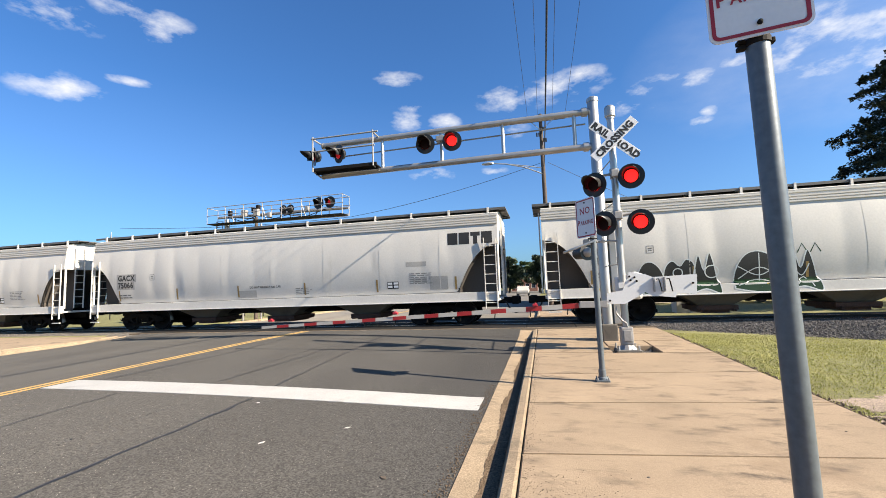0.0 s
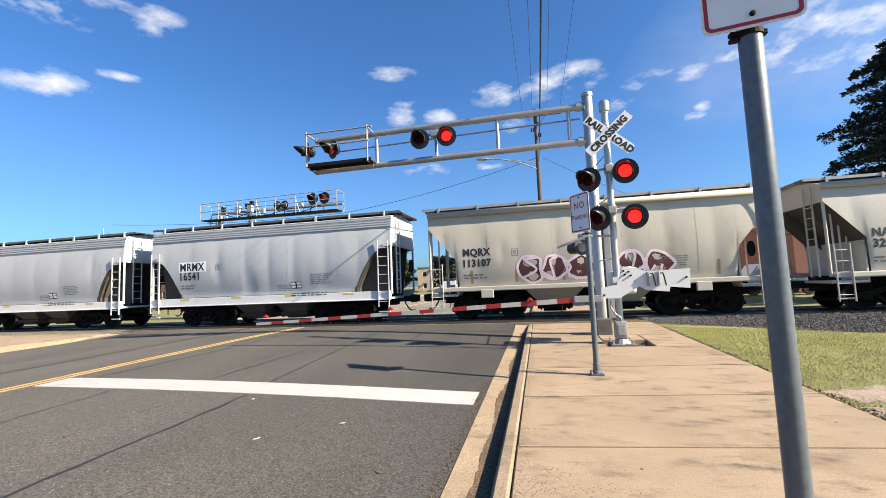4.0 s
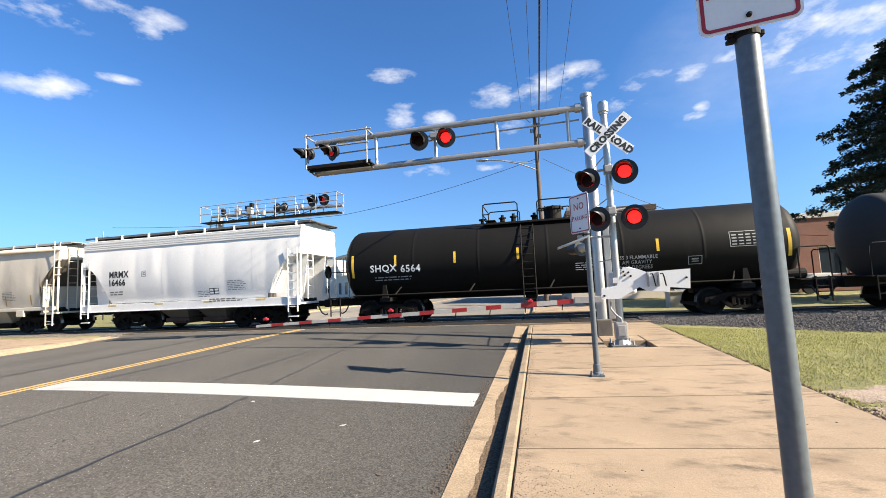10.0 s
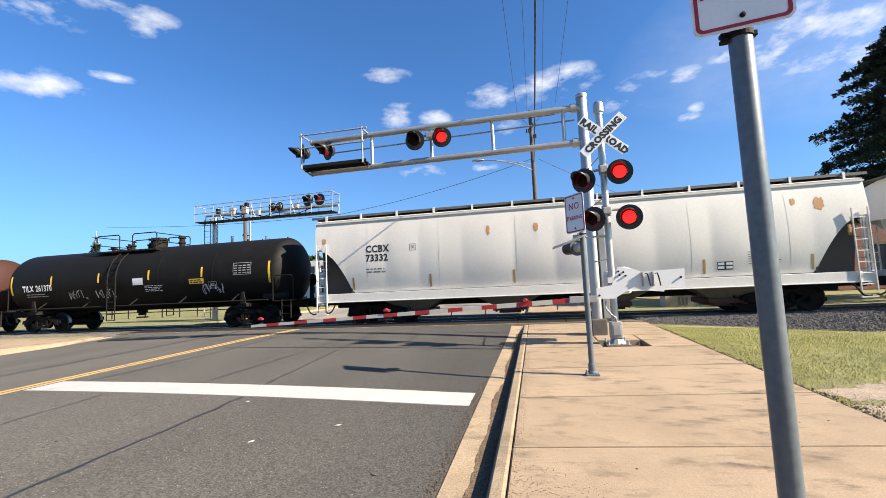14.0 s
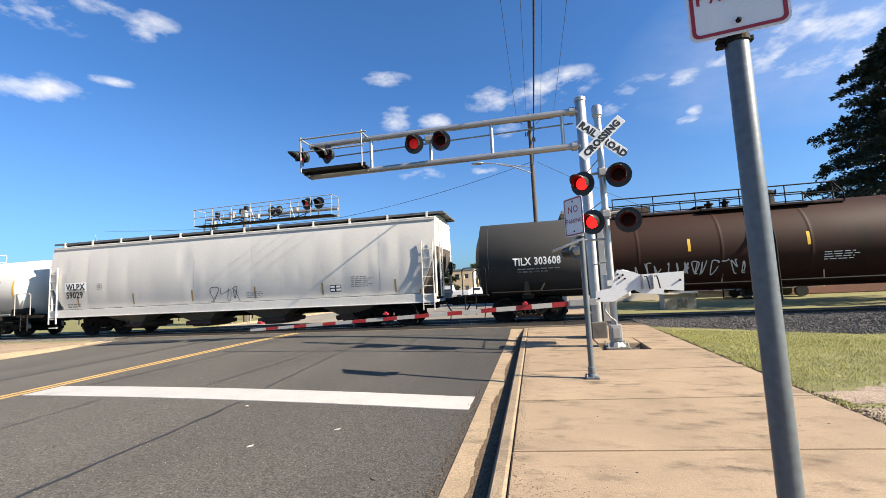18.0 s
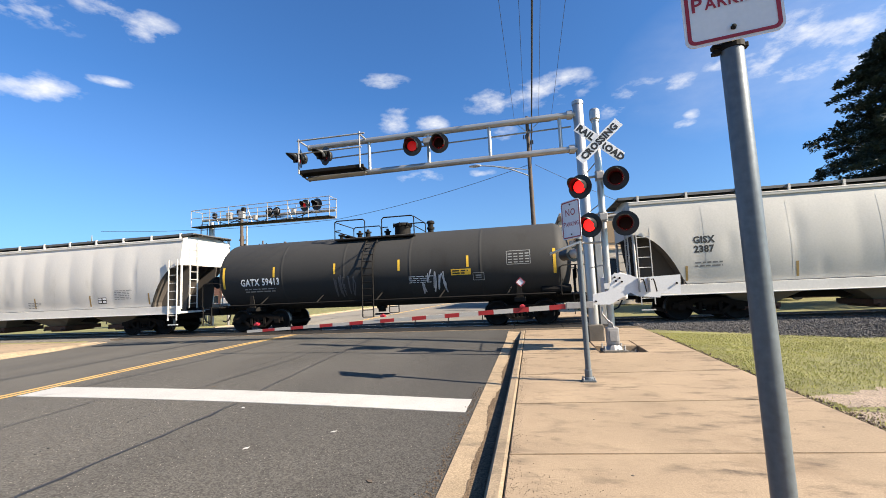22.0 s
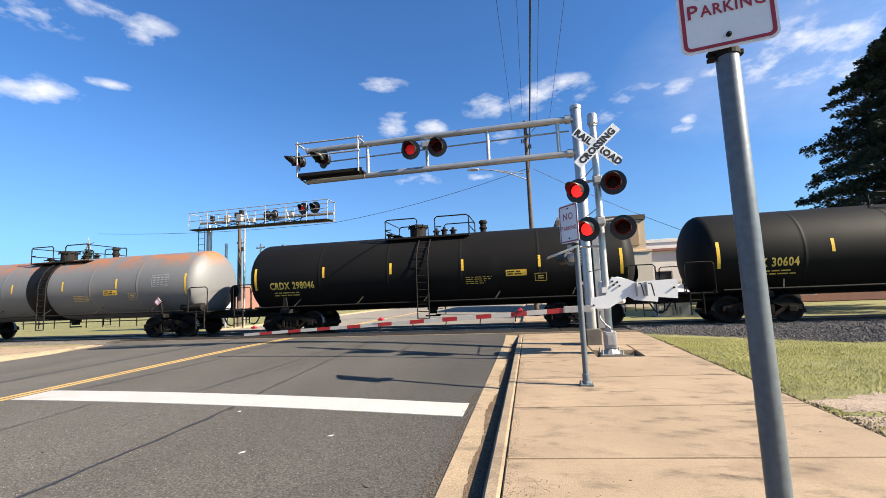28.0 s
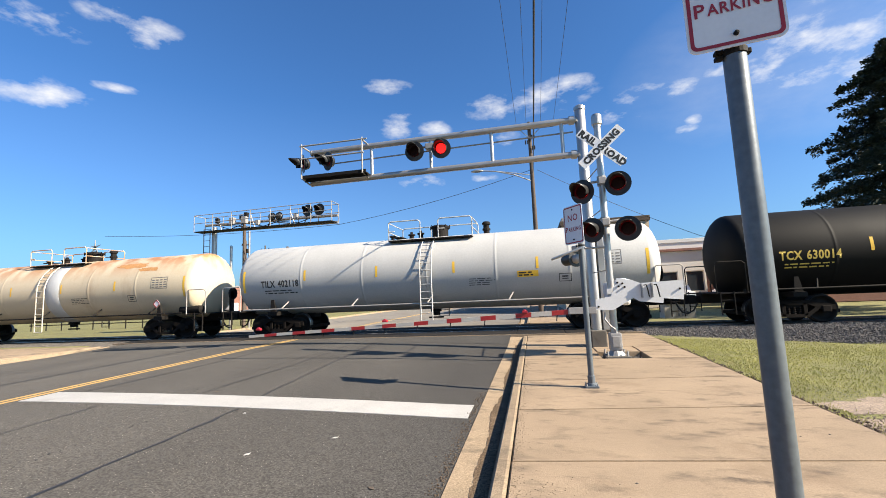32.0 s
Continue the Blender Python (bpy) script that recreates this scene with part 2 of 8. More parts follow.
bare_earth = material("bare_earth", (0.25, 0.19, 0.142), 0.95, var=0.35, scale=2, fine=60, bump=0.9, chips=(60, 0.3), stain=(0.16, 0.125, 0.085), stain_amount=0.4)
ballast_bed = material("ballast_bed", (0.075, 0.067, 0.06), 0.95, coarse=1.0, chips=(22, 0.75), var=0.5, scale=14, fine=30, bump=1.0, spec=0.1)
rail_steel = material("rail_steel", (0.09, 0.06, 0.045), 0.6, metal=0.5, var=0.25, scale=3, fine=40, bump=0.2)
rail_head = material("rail_head", (0.5, 0.48, 0.46), 0.25, metal=1.0, var=0.1, scale=3, fine=40, bump=0.05)
rubber_panel = material("crossing_panel", (0.022, 0.02, 0.019), 0.9, var=0.2, scale=2, fine=40, bump=0.3, spec=0.1)
timber = material("creosoted_timber", (0.06, 0.045, 0.035), 0.9, var=0.3, scale=2, fine=40, bump=0.5, stretch=(1, 8, 8))
aluminium = material("brushed_aluminium", (0.43, 0.415, 0.395), 0.4, metal=0.75, var=0.1, scale=3, fine=60, bump=0.05, stain=(0.28, 0.23, 0.19), stain_amount=0.15)
galvanised = material("galvanised_steel", (0.3, 0.285, 0.27), 0.5, metal=0.25, var=0.15, scale=6, fine=30, bump=0.08)
sign_post_mat = material("sign_post_grey", (0.1, 0.115, 0.128), 0.4, metal=0.2, var=0.28, scale=5, fine=40, bump=0.06, stain=(0.06, 0.066, 0.072), stain_amount=0.3, stretch=(5, 5, 0.5))
black_metal = material("black_enamel", (0.012, 0.012, 0.012), 0.45, var=0.2, scale=6, fine=30, bump=0.03)
dark_steel = material("dark_steel", (0.012, 0.0105, 0.0095), 0.75, spec=0.15, var=0.3, scale=4, fine=30, bump=0.2, stain=(0.05, 0.035, 0.027), stain_amount=0.25)
truck_steel = material("bogie_cast_steel", (0.011, 0.0085, 0.007), 0.85, spec=0.12, var=0.35, scale=3, fine=25, bump=0.4, stain=(0.024, 0.016, 0.011), stain_amount=0.35)
wheel_steel = material("wheel_steel", (0.016, 0.013, 0.011), 0.7, metal=0.1, spec=0.15, var=0.3, scale=4, fine=30, bump=0.2)
tread_steel = material("wheel_tread", (0.16, 0.15, 0.145), 0.4, metal=1.0, var=0.1, scale=4, fine=30, bump=0.0)
sign_white = material("sign_white", (0.6586, 0.6586, 0.6764), 0.45, var=0.05, scale=4, fine=40, bump=0.02)
sign_red = material("sign_red", (0.3, 0.014, 0.025), 0.45, var=0.08, scale=4, fine=40, bump=0.02)
sign_black = material("sign_black", (0.012, 0.012, 0.012), 0.5, var=0.1, scale=4, fine=40, bump=0.0)
sign_back = material("sign_back", (0.4, 0.4, 0.4), 0.4, metal=0.7, var=0.1, scale=4, fine=40, bump=0.02)
gate_white = material("gate_white", (0.3916, 0.3649, 0.3293), 0.5, var=0.08, scale=4, fine=40, bump=0.03)
gate_red = material("gate_red", (0.29, 0.016, 0.016), 0.45, var=0.12, scale=4, fine=40, bump=0.03)
counter_paint = material("counterweight_paint", (0.6052, 0.6052, 0.6052), 0.5, var=0.08, scale=3, fine=40, bump=0.04, stain=(0.4, 0.38, 0.34), stain_amount=0.1)
wood_pole = material("weathered_pole", (0.08, 0.06, 0.048), 0.9, var=0.25, scale=2, fine=30, bump=0.4, stretch=(6, 6, 0.6))
wire_mat = material("wire", (0.03, 0.03, 0.032), 0.6, var=0.1, scale=2, fine=20, bump=0.0)
lens_dark = material("lamp_lens_dark_red", (0.012, 0.002, 0.002), 0.6, spec=0.15, var=0.15, scale=30, fine=120, bump=0.3)
lamp_glow = glowing("lamp_red_glow", (1.0, 0.012, 0.012), 0.92)
lamp_faint = glowing("lamp_red_faint", (0.55, 0.01, 0.014), 0.13)
leaf_mat = material("leaf", (0.045, 0.075, 0.02), 0.6, var=0.5, scale=0.9, fine=6, bump=0.0)
leaf_dark = material("conifer_leaf", (0.018, 0.032, 0.016), 0.7, var=0.5, scale=0.9, fine=6, bump=0.0)
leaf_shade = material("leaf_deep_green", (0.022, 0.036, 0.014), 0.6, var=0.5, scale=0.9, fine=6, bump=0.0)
leaf_pale = material("leaf_pale", (0.09, 0.11, 0.035), 0.6, var=0.5, scale=0.9, fine=6, bump=0.0)
bark = material("bark", (0.09, 0.065, 0.045), 0.95, var=0.3, scale=3, fine=20, bump=0.6)
brick_mat = material("red_brick", (0.2, 0.095, 0.07), 0.9, var=0.25, scale=1.5, fine=14, bump=0.4)
stucco_tan = material("tan_stucco", (0.5874, 0.445, 0.2937), 0.9, var=0.08, scale=1.0, fine=25, bump=0.2)
stucco_cream = material("cream_stucco", (0.6, 0.52, 0.41), 0.9, var=0.08, scale=1.0, fine=25, bump=0.2)
stucco_deep = material("ochre_stucco", (0.36, 0.25, 0.15), 0.9, var=0.1, scale=1.0, fine=25, bump=0.2)
stucco_white = material("white_stucco", (0.623, 0.6052, 0.5696), 0.9, var=0.06, scale=1.0, fine=25, bump=0.2)
roof_grey = material("roof_grey", (0.16, 0.16, 0.17), 0.8, var=0.15, scale=1.0, fine=25, bump=0.2)
window_glass = material("window_glass", (0.03, 0.04, 0.05), 0.08, var=0.1, scale=1, fine=5, bump=0.0, spec=0.8)

# ---- building helpers ----


def part(name, bm, mat, parent=None, label="", smooth=False):
    """Links a bmesh as one mesh object, under a thing or a part."""
    me = bpy.data.meshes.new(name)
    if smooth:
        for fc in bm.faces:
            fc.smooth = True
    bm.to_mesh(me)
    bm.free()
    me.materials.append(mat)
    ob = new(name, me)
    if parent is not None:
        ob.parent = parent
    if label:
        ob["label"] = label
    return ob


def shared(name, me, parent, m=None, label=""):
    ob = new(name, me)
    ob.parent = parent
    if m is not None:
        ob.matrix_basis = m
    if label:
        ob["label"] = label
    return ob


def thing(name, m, label, category, group="", kind=""):
    ob = new(name)
    ob.matrix_basis = m
    return tagged(ob, label, category, group, kind)


def box(bm, x0, x1, y0, y1, z0, z1, bevel=0.0):
    r = bmesh.ops.create_cube(bm, size=1)
    vs = r["verts"]
    for v in vs:
        v.co = Vector(((x0 + x1) / 2 + v.co.x * (x1 - x0), (y0 + y1) / 2 + v.co.y * (y1 - y0), (z0 + z1) / 2 + v.co.z * (z1 - z0)))
    if bevel:
        es = list({e for v in vs for e in v.link_edges})
        bmesh.ops.bevel(bm, geom=es, offset=bevel, segments=2, affect="EDGES", profile=0.6)
    return bm


def boxes(*rows, bevel=0.0):
    bm = bmesh.new()
    for r in rows:
        box(bm, *r, bevel=bevel)
    return bm


def rod(bm, a, b, r, seg=8, r2=None, caps=True):
    """A straight round bar from a to b."""
    a, b = Vector(a), Vector(b)
    d = b - a
    m = Matrix.Translation((a + b) / 2) @ d.to_track_quat("Z", "Y").to_matrix().to_4x4()
    bmesh.ops.create_cone(bm, cap_ends=caps, segments=seg, radius1=r, radius2=r if r2 is None else r2, depth=d.length, matrix=m)
    return bm


def rods(rows, r, seg=6):
    bm = bmesh.new()
    for a, b in rows:
        rod(bm, a, b, r, seg)
    return bm


def tube(points, r, seg=6):
    """A bent round bar through the points."""
    bm = bmesh.new()
    ps = [Vector(p) for p in points]
    rings = []
    for i, p in enumerate(ps):
        d = (ps[min(i + 1, len(ps) - 1)] - ps[max(i - 1, 0)]).normalized()
        q = d.to_track_quat("Z", "Y")
        rings.append([bm.verts.new(p + q @ Vector((r * math.cos(2 * math.pi * k / seg), r * math.sin(2 * math.pi * k / seg), 0))) for k in range(seg)])
    for a, b in zip(rings, rings[1:]):
        for k in range(seg):
            bm.faces.new((a[k], a[(k + 1) % seg], b[(k + 1) % seg], b[k]))
    bm.faces.new(rings[0][::-1])
    bm.faces.new(rings[-1])
    return bm


def lathe(profile, seg=24, axis="Z", closed=False):
    """A turned body from (radius, height) pairs about an axis."""
    bm = bmesh.new()
    rings = []
    for r, h in profile:
        ring = []
        for k in range(seg):
            c, s = math.cos(2 * math.pi * k / seg) * r, math.sin(2 * math.pi * k / seg) * r
            co = {"Z": (c, s, h), "Y": (s, h, c), "X": (h, c, s)}[axis]
            ring.append(bm.verts.new(co))
        rings.append(ring)
    for a, b in zip(rings, rings[1:]):
        for k in range(seg):
            bm.faces.new((a[k], a[(k + 1) % seg], b[(k + 1) % seg], b[k]))
    if profile[0][0] > 1e-4:
        bm.faces.new(rings[0][::-1])
    if profile[-1][0] > 1e-4:
        bm.faces.new(rings[-1])
    bmesh.ops.remove_doubles(bm, verts=bm.verts, dist=1e-5)
    bmesh.ops.recalc_face_normals(bm, faces=bm.faces)
    return bm


def plate(outline, depth, axis="Y", at=0.0):
    """A flat plate with an outline of (u, v) pairs, depth thick. axis Y: u is x and v is z; axis Z: u is x and v is y; axis X: u is y, v is z."""
    bm = bmesh.new()

    def co(u, v, w):
        return {"Y": (u, w, v), "Z": (u, v, w), "X": (w, u, v)}[axis]
    a = [bm.verts.new(co(u, v, at)) for u, v in outline]
    b = [bm.verts.new(co(u, v, at + depth)) for u, v in outline]
    bm.faces.new(a[::-1])
    bm.faces.new(b)
    for i in range(len(a)):
        j = (i + 1) % len(a)
        bm.faces.new((a[i], a[j], b[j], b[i]))
    bmesh.ops.recalc_face_normals(bm, faces=bm.faces)
    return bm


def joined(*bms):
    out = bmesh.new()
    for b in bms:
        me = bpy.data.meshes.new("joint")
        b.to_mesh(me)
        b.free()
        out.from_mesh(me)
        bpy.data.meshes.remove(me)
    return out


def lettering(text, size, bold=0.0, spacing=1.0):
    """The built-in font as a flat mesh in x and y, its lower left corner at the origin."""
    cu = bpy.data.curves.new("lettering", "FONT")
    cu.body, cu.size, cu.space_character, cu.offset = text, size, spacing, bold
    cu.resolution_u = 2
    ob = bpy.data.objects.new("lettering", cu)
    scene.collection.objects.link(ob)
    bpy.context.view_layer.update()
    me = bpy.data.meshes.new_from_object(ob.evaluated_get(bpy.context.evaluated_depsgraph_get()))
    bpy.data.objects.remove(ob)
    bm = bmesh.new()
    bm.from_mesh(me)
    bpy.data.meshes.remove(me)
    if bm.verts:
        x0, y0 = min(v.co.x for v in bm.verts), min(v.co.y for v in bm.verts)
        for v in bm.verts:
            v.co -= Vector((x0, y0, 0))
    return bm


def placed(bm, m):
    bm.transform(m)
    return bm

# ---- ground, road, pavement, track bed ----


def gz(y):
    """Height of the land along the road: a gentle ramp up to the rails, level beyond."""
    return max(-0.5, min(0.014 * y, 0.205))


TRACK_Y, RAIL_Z = 16.85, 0.215
ROAD_L, ROAD_R, ROAD_C = -16.2, -0.83, -8.75


def lawn_z(x, y):
    z = gz(y) - 0.05
    if x > 3.0:
        z -= 0.22 * min(1, (x - 3.0) / 5) * math.exp(-((y - 12.6) / 3.0) ** 2)
    return z


def grid_sheet(xs, ys, zf):
    bm = bmesh.new()
    rows = [[bm.verts.new((x, y, zf(x, y))) for x in xs] for y in ys]
    for a, b in zip(rows, rows[1:]):
        for i in range(len(xs) - 1):
            bm.faces.new((a[i], a[i + 1], b[i + 1], b[i]))
    return bm


def spread(lo, hi, step):
    n = max(1, round((hi - lo) / step))
    return [lo + (hi - lo) * i / n for i in range(n + 1)]


xs = [-3000, -600, -150, -60] + spread(-40, 40, 1.0) + [60, 150, 600, 3000]
ys = [-400, -60] + spread(-14, 30, 0.7) + [45, 80, 160, 400, 1200, 4000]


ground = part("ground", grid_sheet(xs, ys, lambda x, y: lawn_z(x, y) - (0.35 if (ROAD_L - 1.5 < x < 3.0 and y < 700) else 0)), grass_soil, smooth=True)
tagged(ground, "patchy green and straw-coloured lawn ground", "lawn", kind="structure")


def road_z(x, y):
    half = (ROAD_R - ROAD_L) / 2
    u = min(1.0, abs(x - ROAD_C) / half)
    k = min(1.0, max(0.0, (14.6 - y) / 3.0)) if y < 16 else min(1.0, max(0.0, (y - 19.2) / 3.0))
    return gz(y) + (0.05 - 0.15 * u * u) * k


road = part("road", grid_sheet(spread(ROAD_L, ROAD_R, 0.5), [-60, -30] + spread(-14, 14.45, 0.5), road_z), asphalt, smooth=True)
tagged(road, "worn dark grey asphalt road leading up to the tracks", "road", kind="structure")
road_far = part("road", grid_sheet(spread(ROAD_L, ROAD_R, 0.5), spread(19.2, 30, 0.6) + [45, 80, 160, 700], road_z), asphalt_old, smooth=True)
tagged(road_far, "pale grey asphalt road beyond the tracks", "road", kind="structure")


def strip(x0, x1, y0, y1, lift, nx=1, ny=1):
    """A thin layer of paint on the road, with its thickness."""
    bm = grid_sheet([x0 + (x1 - x0) * i / nx for i in range(nx + 1)], [y0 + (y1 - y0) * i / ny for i in range(ny + 1)], lambda x, y: road_z(x, y) + lift)
    r = bmesh.ops.extrude_face_region(bm, geom=bm.faces[:])
    for v in r["geom"]:
        if isinstance(v, bmesh.types.BMVert):
            v.co.z -= 0.012
    bmesh.ops.recalc_face_normals(bm, faces=bm.faces)
    return bm


tagged(part("stop_line", strip(ROAD_C + 0.25, -0.95, 5.62, 6.24, 0.008, 30, 2), white_paint), "broad white painted stop line across the lane", "road marking", kind="structure")
for i, dx in enumerate((-0.095, 0.095)):
    tagged(part("centre_line", strip(ROAD_C + dx - 0.042, ROAD_C + dx + 0.042, -14, 14.4, 0.007, 1, 60), yellow_paint), "double yellow centre line of the road", "road marking", kind="structure")
    tagged(part("centre_line", strip(ROAD_C + dx - 0.042, ROAD_C + dx + 0.042, 19.6, 60, 0.007, 1, 40), yellow_paint), "double yellow centre line of the road", "road marking", kind="structure")


# kerb and gutter: a pan of concrete and an upstand
def kerb_run(name, y0, y1, mirror=False):
    ks = spread(y0, y1, 1.5)
    prof = [(-0.84, -0.25), (-0.84, -0.092), (-0.47, -0.112), (-0.445, -0.02), (-0.42, 0.004), (-0.335, 0.012), (-0.31, 0.004), (-0.31, -0.25)]
    if mirror:
        prof = [(ROAD_L + ROAD_R - 0.0 - u, v) for u, v in prof]
    bm = bmesh.new()
    rings = [[bm.verts.new((u, y, gz(y) + v + (0.09 if v < -0.05 and 14.0 > y > 13.4 else 0))) for u, v in prof] for y in ks]
    for a, b in zip(rings, rings[1:]):
        for k in range(len(prof)):
            j = (k + 1) % len(prof)
            bm.faces.new((a[k], a[j], b[j], b[k]))
    bm.faces.new(rings[0])
    bm.faces.new(rings[-1][::-1])
    bmesh.ops.recalc_face_normals(bm, faces=bm.faces)
    return tagged(part(name, bm, concrete_dark), "weathered tan concrete kerb with a gutter pan", "kerb", kind="structure")


for y0, y1 in ((-10, -1.9), (-1.885, 3.0), (3.015, 7.4), (7.415, 11.2), (11.215, 13.9)):
    kerb_run("kerb", y0, y1)
kerb_run("kerb", -10, 13.6, True)
kerb_run("kerb", 19.8, 60)
kerb_run("kerb", 19.8, 60, True)

# pavement slabs
pavement = thing("pavement", Matrix(), "sunlit tan concrete pavement of large slabs", "pavement", kind="structure")
JOINTS = [-5.9, -4.4, -2.9, -1.4, 0.1, 1.3, 2.62, 4.05, 5.69, 7.41, 9.55, 11.3, 12.7, 14.1]
SKEW = 0.098        # the joints nearest the road junction run askew to the kerb


def slab(x0, x1, y0, y1):
    bm = bmesh.new()
    g = 0.006
    vs = []
    for z in (-0.12, 0):
        for x, y in ((x0 + g, y0 + g), (x1 - g, y0 + g), (x1 - g, y1 - g), (x0 + g, y1 - g)):
            y += SKEW * (x + 0.305) if y < 9 else 0.0
            vs.append(bm.verts.new((x, y, gz(y) + z)))
    bm.faces.new(vs[3::-1])
    bm.faces.new(vs[4:])
    for i in range(4):
        j = (i + 1) % 4
        bm.faces.new((vs[i], vs[j], vs[4 + j], vs[4 + i]))
    bmesh.ops.bevel(bm, geom=[e for e in bm.edges if all(v in vs[4:] for v in e.verts)], offset=0.012, segments=2, affect="EDGES")
    return part("slab", bm, concrete, pavement)


for y0, y1 in zip(JOINTS, JOINTS[1:]):
    if y0 == 9.55:      # round the pit at the foot of the gate mast
        slab(-0.305, 1.32, y0, y1)
        slab(1.32, 2.25, y0 + 0.9, y1)
        slab(2.25, 3.2, y0, y1)
    else:
        slab(-0.305, 3.2, y0, y1)
bed = part("pavement_bed", boxes((-0.31, 3.1, -6, 14.0, -0.6, -0.3)), bare_earth, pavement)
pit = part("pit", boxes((1.3, 2.27, 9.5, 10.5, -0.16, -0.1)), bare_earth, pavement, "shallow earth pit left open in the slabs")
far_walk = part("pavement", plate([(-0.3, 19.6), (2.4, 19.6), (2.4, 60), (-0.3, 60)], 0.15, "Z", 0.06), concrete)
tagged(far_walk, "tan concrete pavement beyond the tracks", "pavement", kind="structure")
left_walk = part("pavement", plate([(-16.75, -8), (-16.75, 13.6), (-36, 13.6), (-36, -8)], 0.15, "Z", 0.03), concrete)
tagged(left_walk, "broad tan concrete apron across the road", "pavement", kind="structure")

# ---- track ----
tagged(part("ballast_bed", grid_sheet([-400, -60] + spread(-40, 40, 1.0) + [60, 400],
            [12.2, 13.0, 13.8, 14.4, 15.2, 16.8, 18.4, 19.2, 20.2, 21.4],
            lambda x, y: (0.16 if 14.3 < y < 19.3 else 0.07 if 13.5 < y < 20.3 else -0.09 if 12.5 < y < 21 else -0.4) - (0.5 if ROAD_L - 0.4 < x < 3.0 and (y < 14.4 or y > 19.25) else 0.06 if ROAD_L - 0.4 < x < 3.0 else 0)), ballast_bed), "grey-brown crushed stone ballast", "ballast", kind="structure")


def rail(y):
    prof = [(-0.07, -0.17), (0.07, -0.17), (0.07, -0.155), (0.012, -0.13), (0.012, -0.05), (0.037, -0.035), (0.037, -0.004), (0.03, 0.0),
            (-0.03, 0.0), (-0.037, -0.004), (-0.037, -0.035), (-0.012, -0.05), (-0.012, -0.13), (-0.07, -0.155)]
    t = thing("rail", pose(0, y, RAIL_Z), "long rusty steel rail with a polished head", "rail", "rails of the track", "structure")
    part("web", plate([(u, v) for u, v in prof], 700, "X", -350), rail_steel, t)
    part("running_surface", boxes((-350, 350, -0.028, 0.028, 0.001, 0.004)), rail_head, t, "polished steel running surface")


for dy in (-0.7525, 0.7525):
    rail(TRACK_Y + dy)
crossing = thing("crossing_surface", Matrix(), "dark rubber and asphalt crossing panels between the rails", "crossing", kind="structure")
for y0, y1 in ((14.45, 15.99), (16.21, 16.84), (16.86, 17.49), (17.71, 19.2)):
    for i in range(12):
        x0 = ROAD_L - 0.8 + i * 1.63
        part("panel", boxes((x0 + 0.01, x0 + 1.62, y0 + 0.01, y1 - 0.01, 0.0, 0.207), bevel=0.01), rubber_panel, crossing)
part("edge_strip", boxes((ROAD_L - 0.8, 3.3, 14.40, 14.46, 0.0, 0.214)), concrete, crossing, "pale edge strip of the crossing")

# sleepers outside the crossing
tie_mesh = None
track = thing("sleepers", Matrix(), "dark creosoted timber sleepers half buried in stone", "sleepers", kind="structure")
for i in range(44):
    x = 3.6 + i * 0.52 if i < 26 else ROAD_L - 1.3 - (i - 26) * 0.52
    if tie_mesh is None:
        o = part("sleeper", boxes((-0.11, 0.11, -1.3, 1.3, -0.2, 0.0), bevel=0.01), timber, track)
        tie_mesh = o.data
        o.matrix_basis = pose(x, TRACK_Y, RAIL_Z - 0.165)
    else:
        shared("sleeper", tie_mesh, track, pose(x, TRACK_Y, RAIL_Z - 0.165))

# ---- the train ----
SIDE = 1.55          # half width of a car body
# kind, name of marks, number, first and last metre along the train, colours
def train_run(t):
    """How far the train has gone by t seconds."""
    def ease(a, b):
        k = min(1.0, max(0.0, (t - a) / (b - a)))
        return k * k * (3 - 2 * k)
    # a slight check in its speed about the ninth second
    return 17.377 * t + 0.01406 * t * t - 0.65 * (ease(8.1, 9.0) - ease(10.0, 10.9))


def car_mat(name, color, rough, stain, amount, **kw):
    return material(name, color, rough, var=0.1, scale=0.9, fine=18, bump=0.05, stain=stain, stain_amount=amount, stretch=(1, 1, 0.35), **kw)


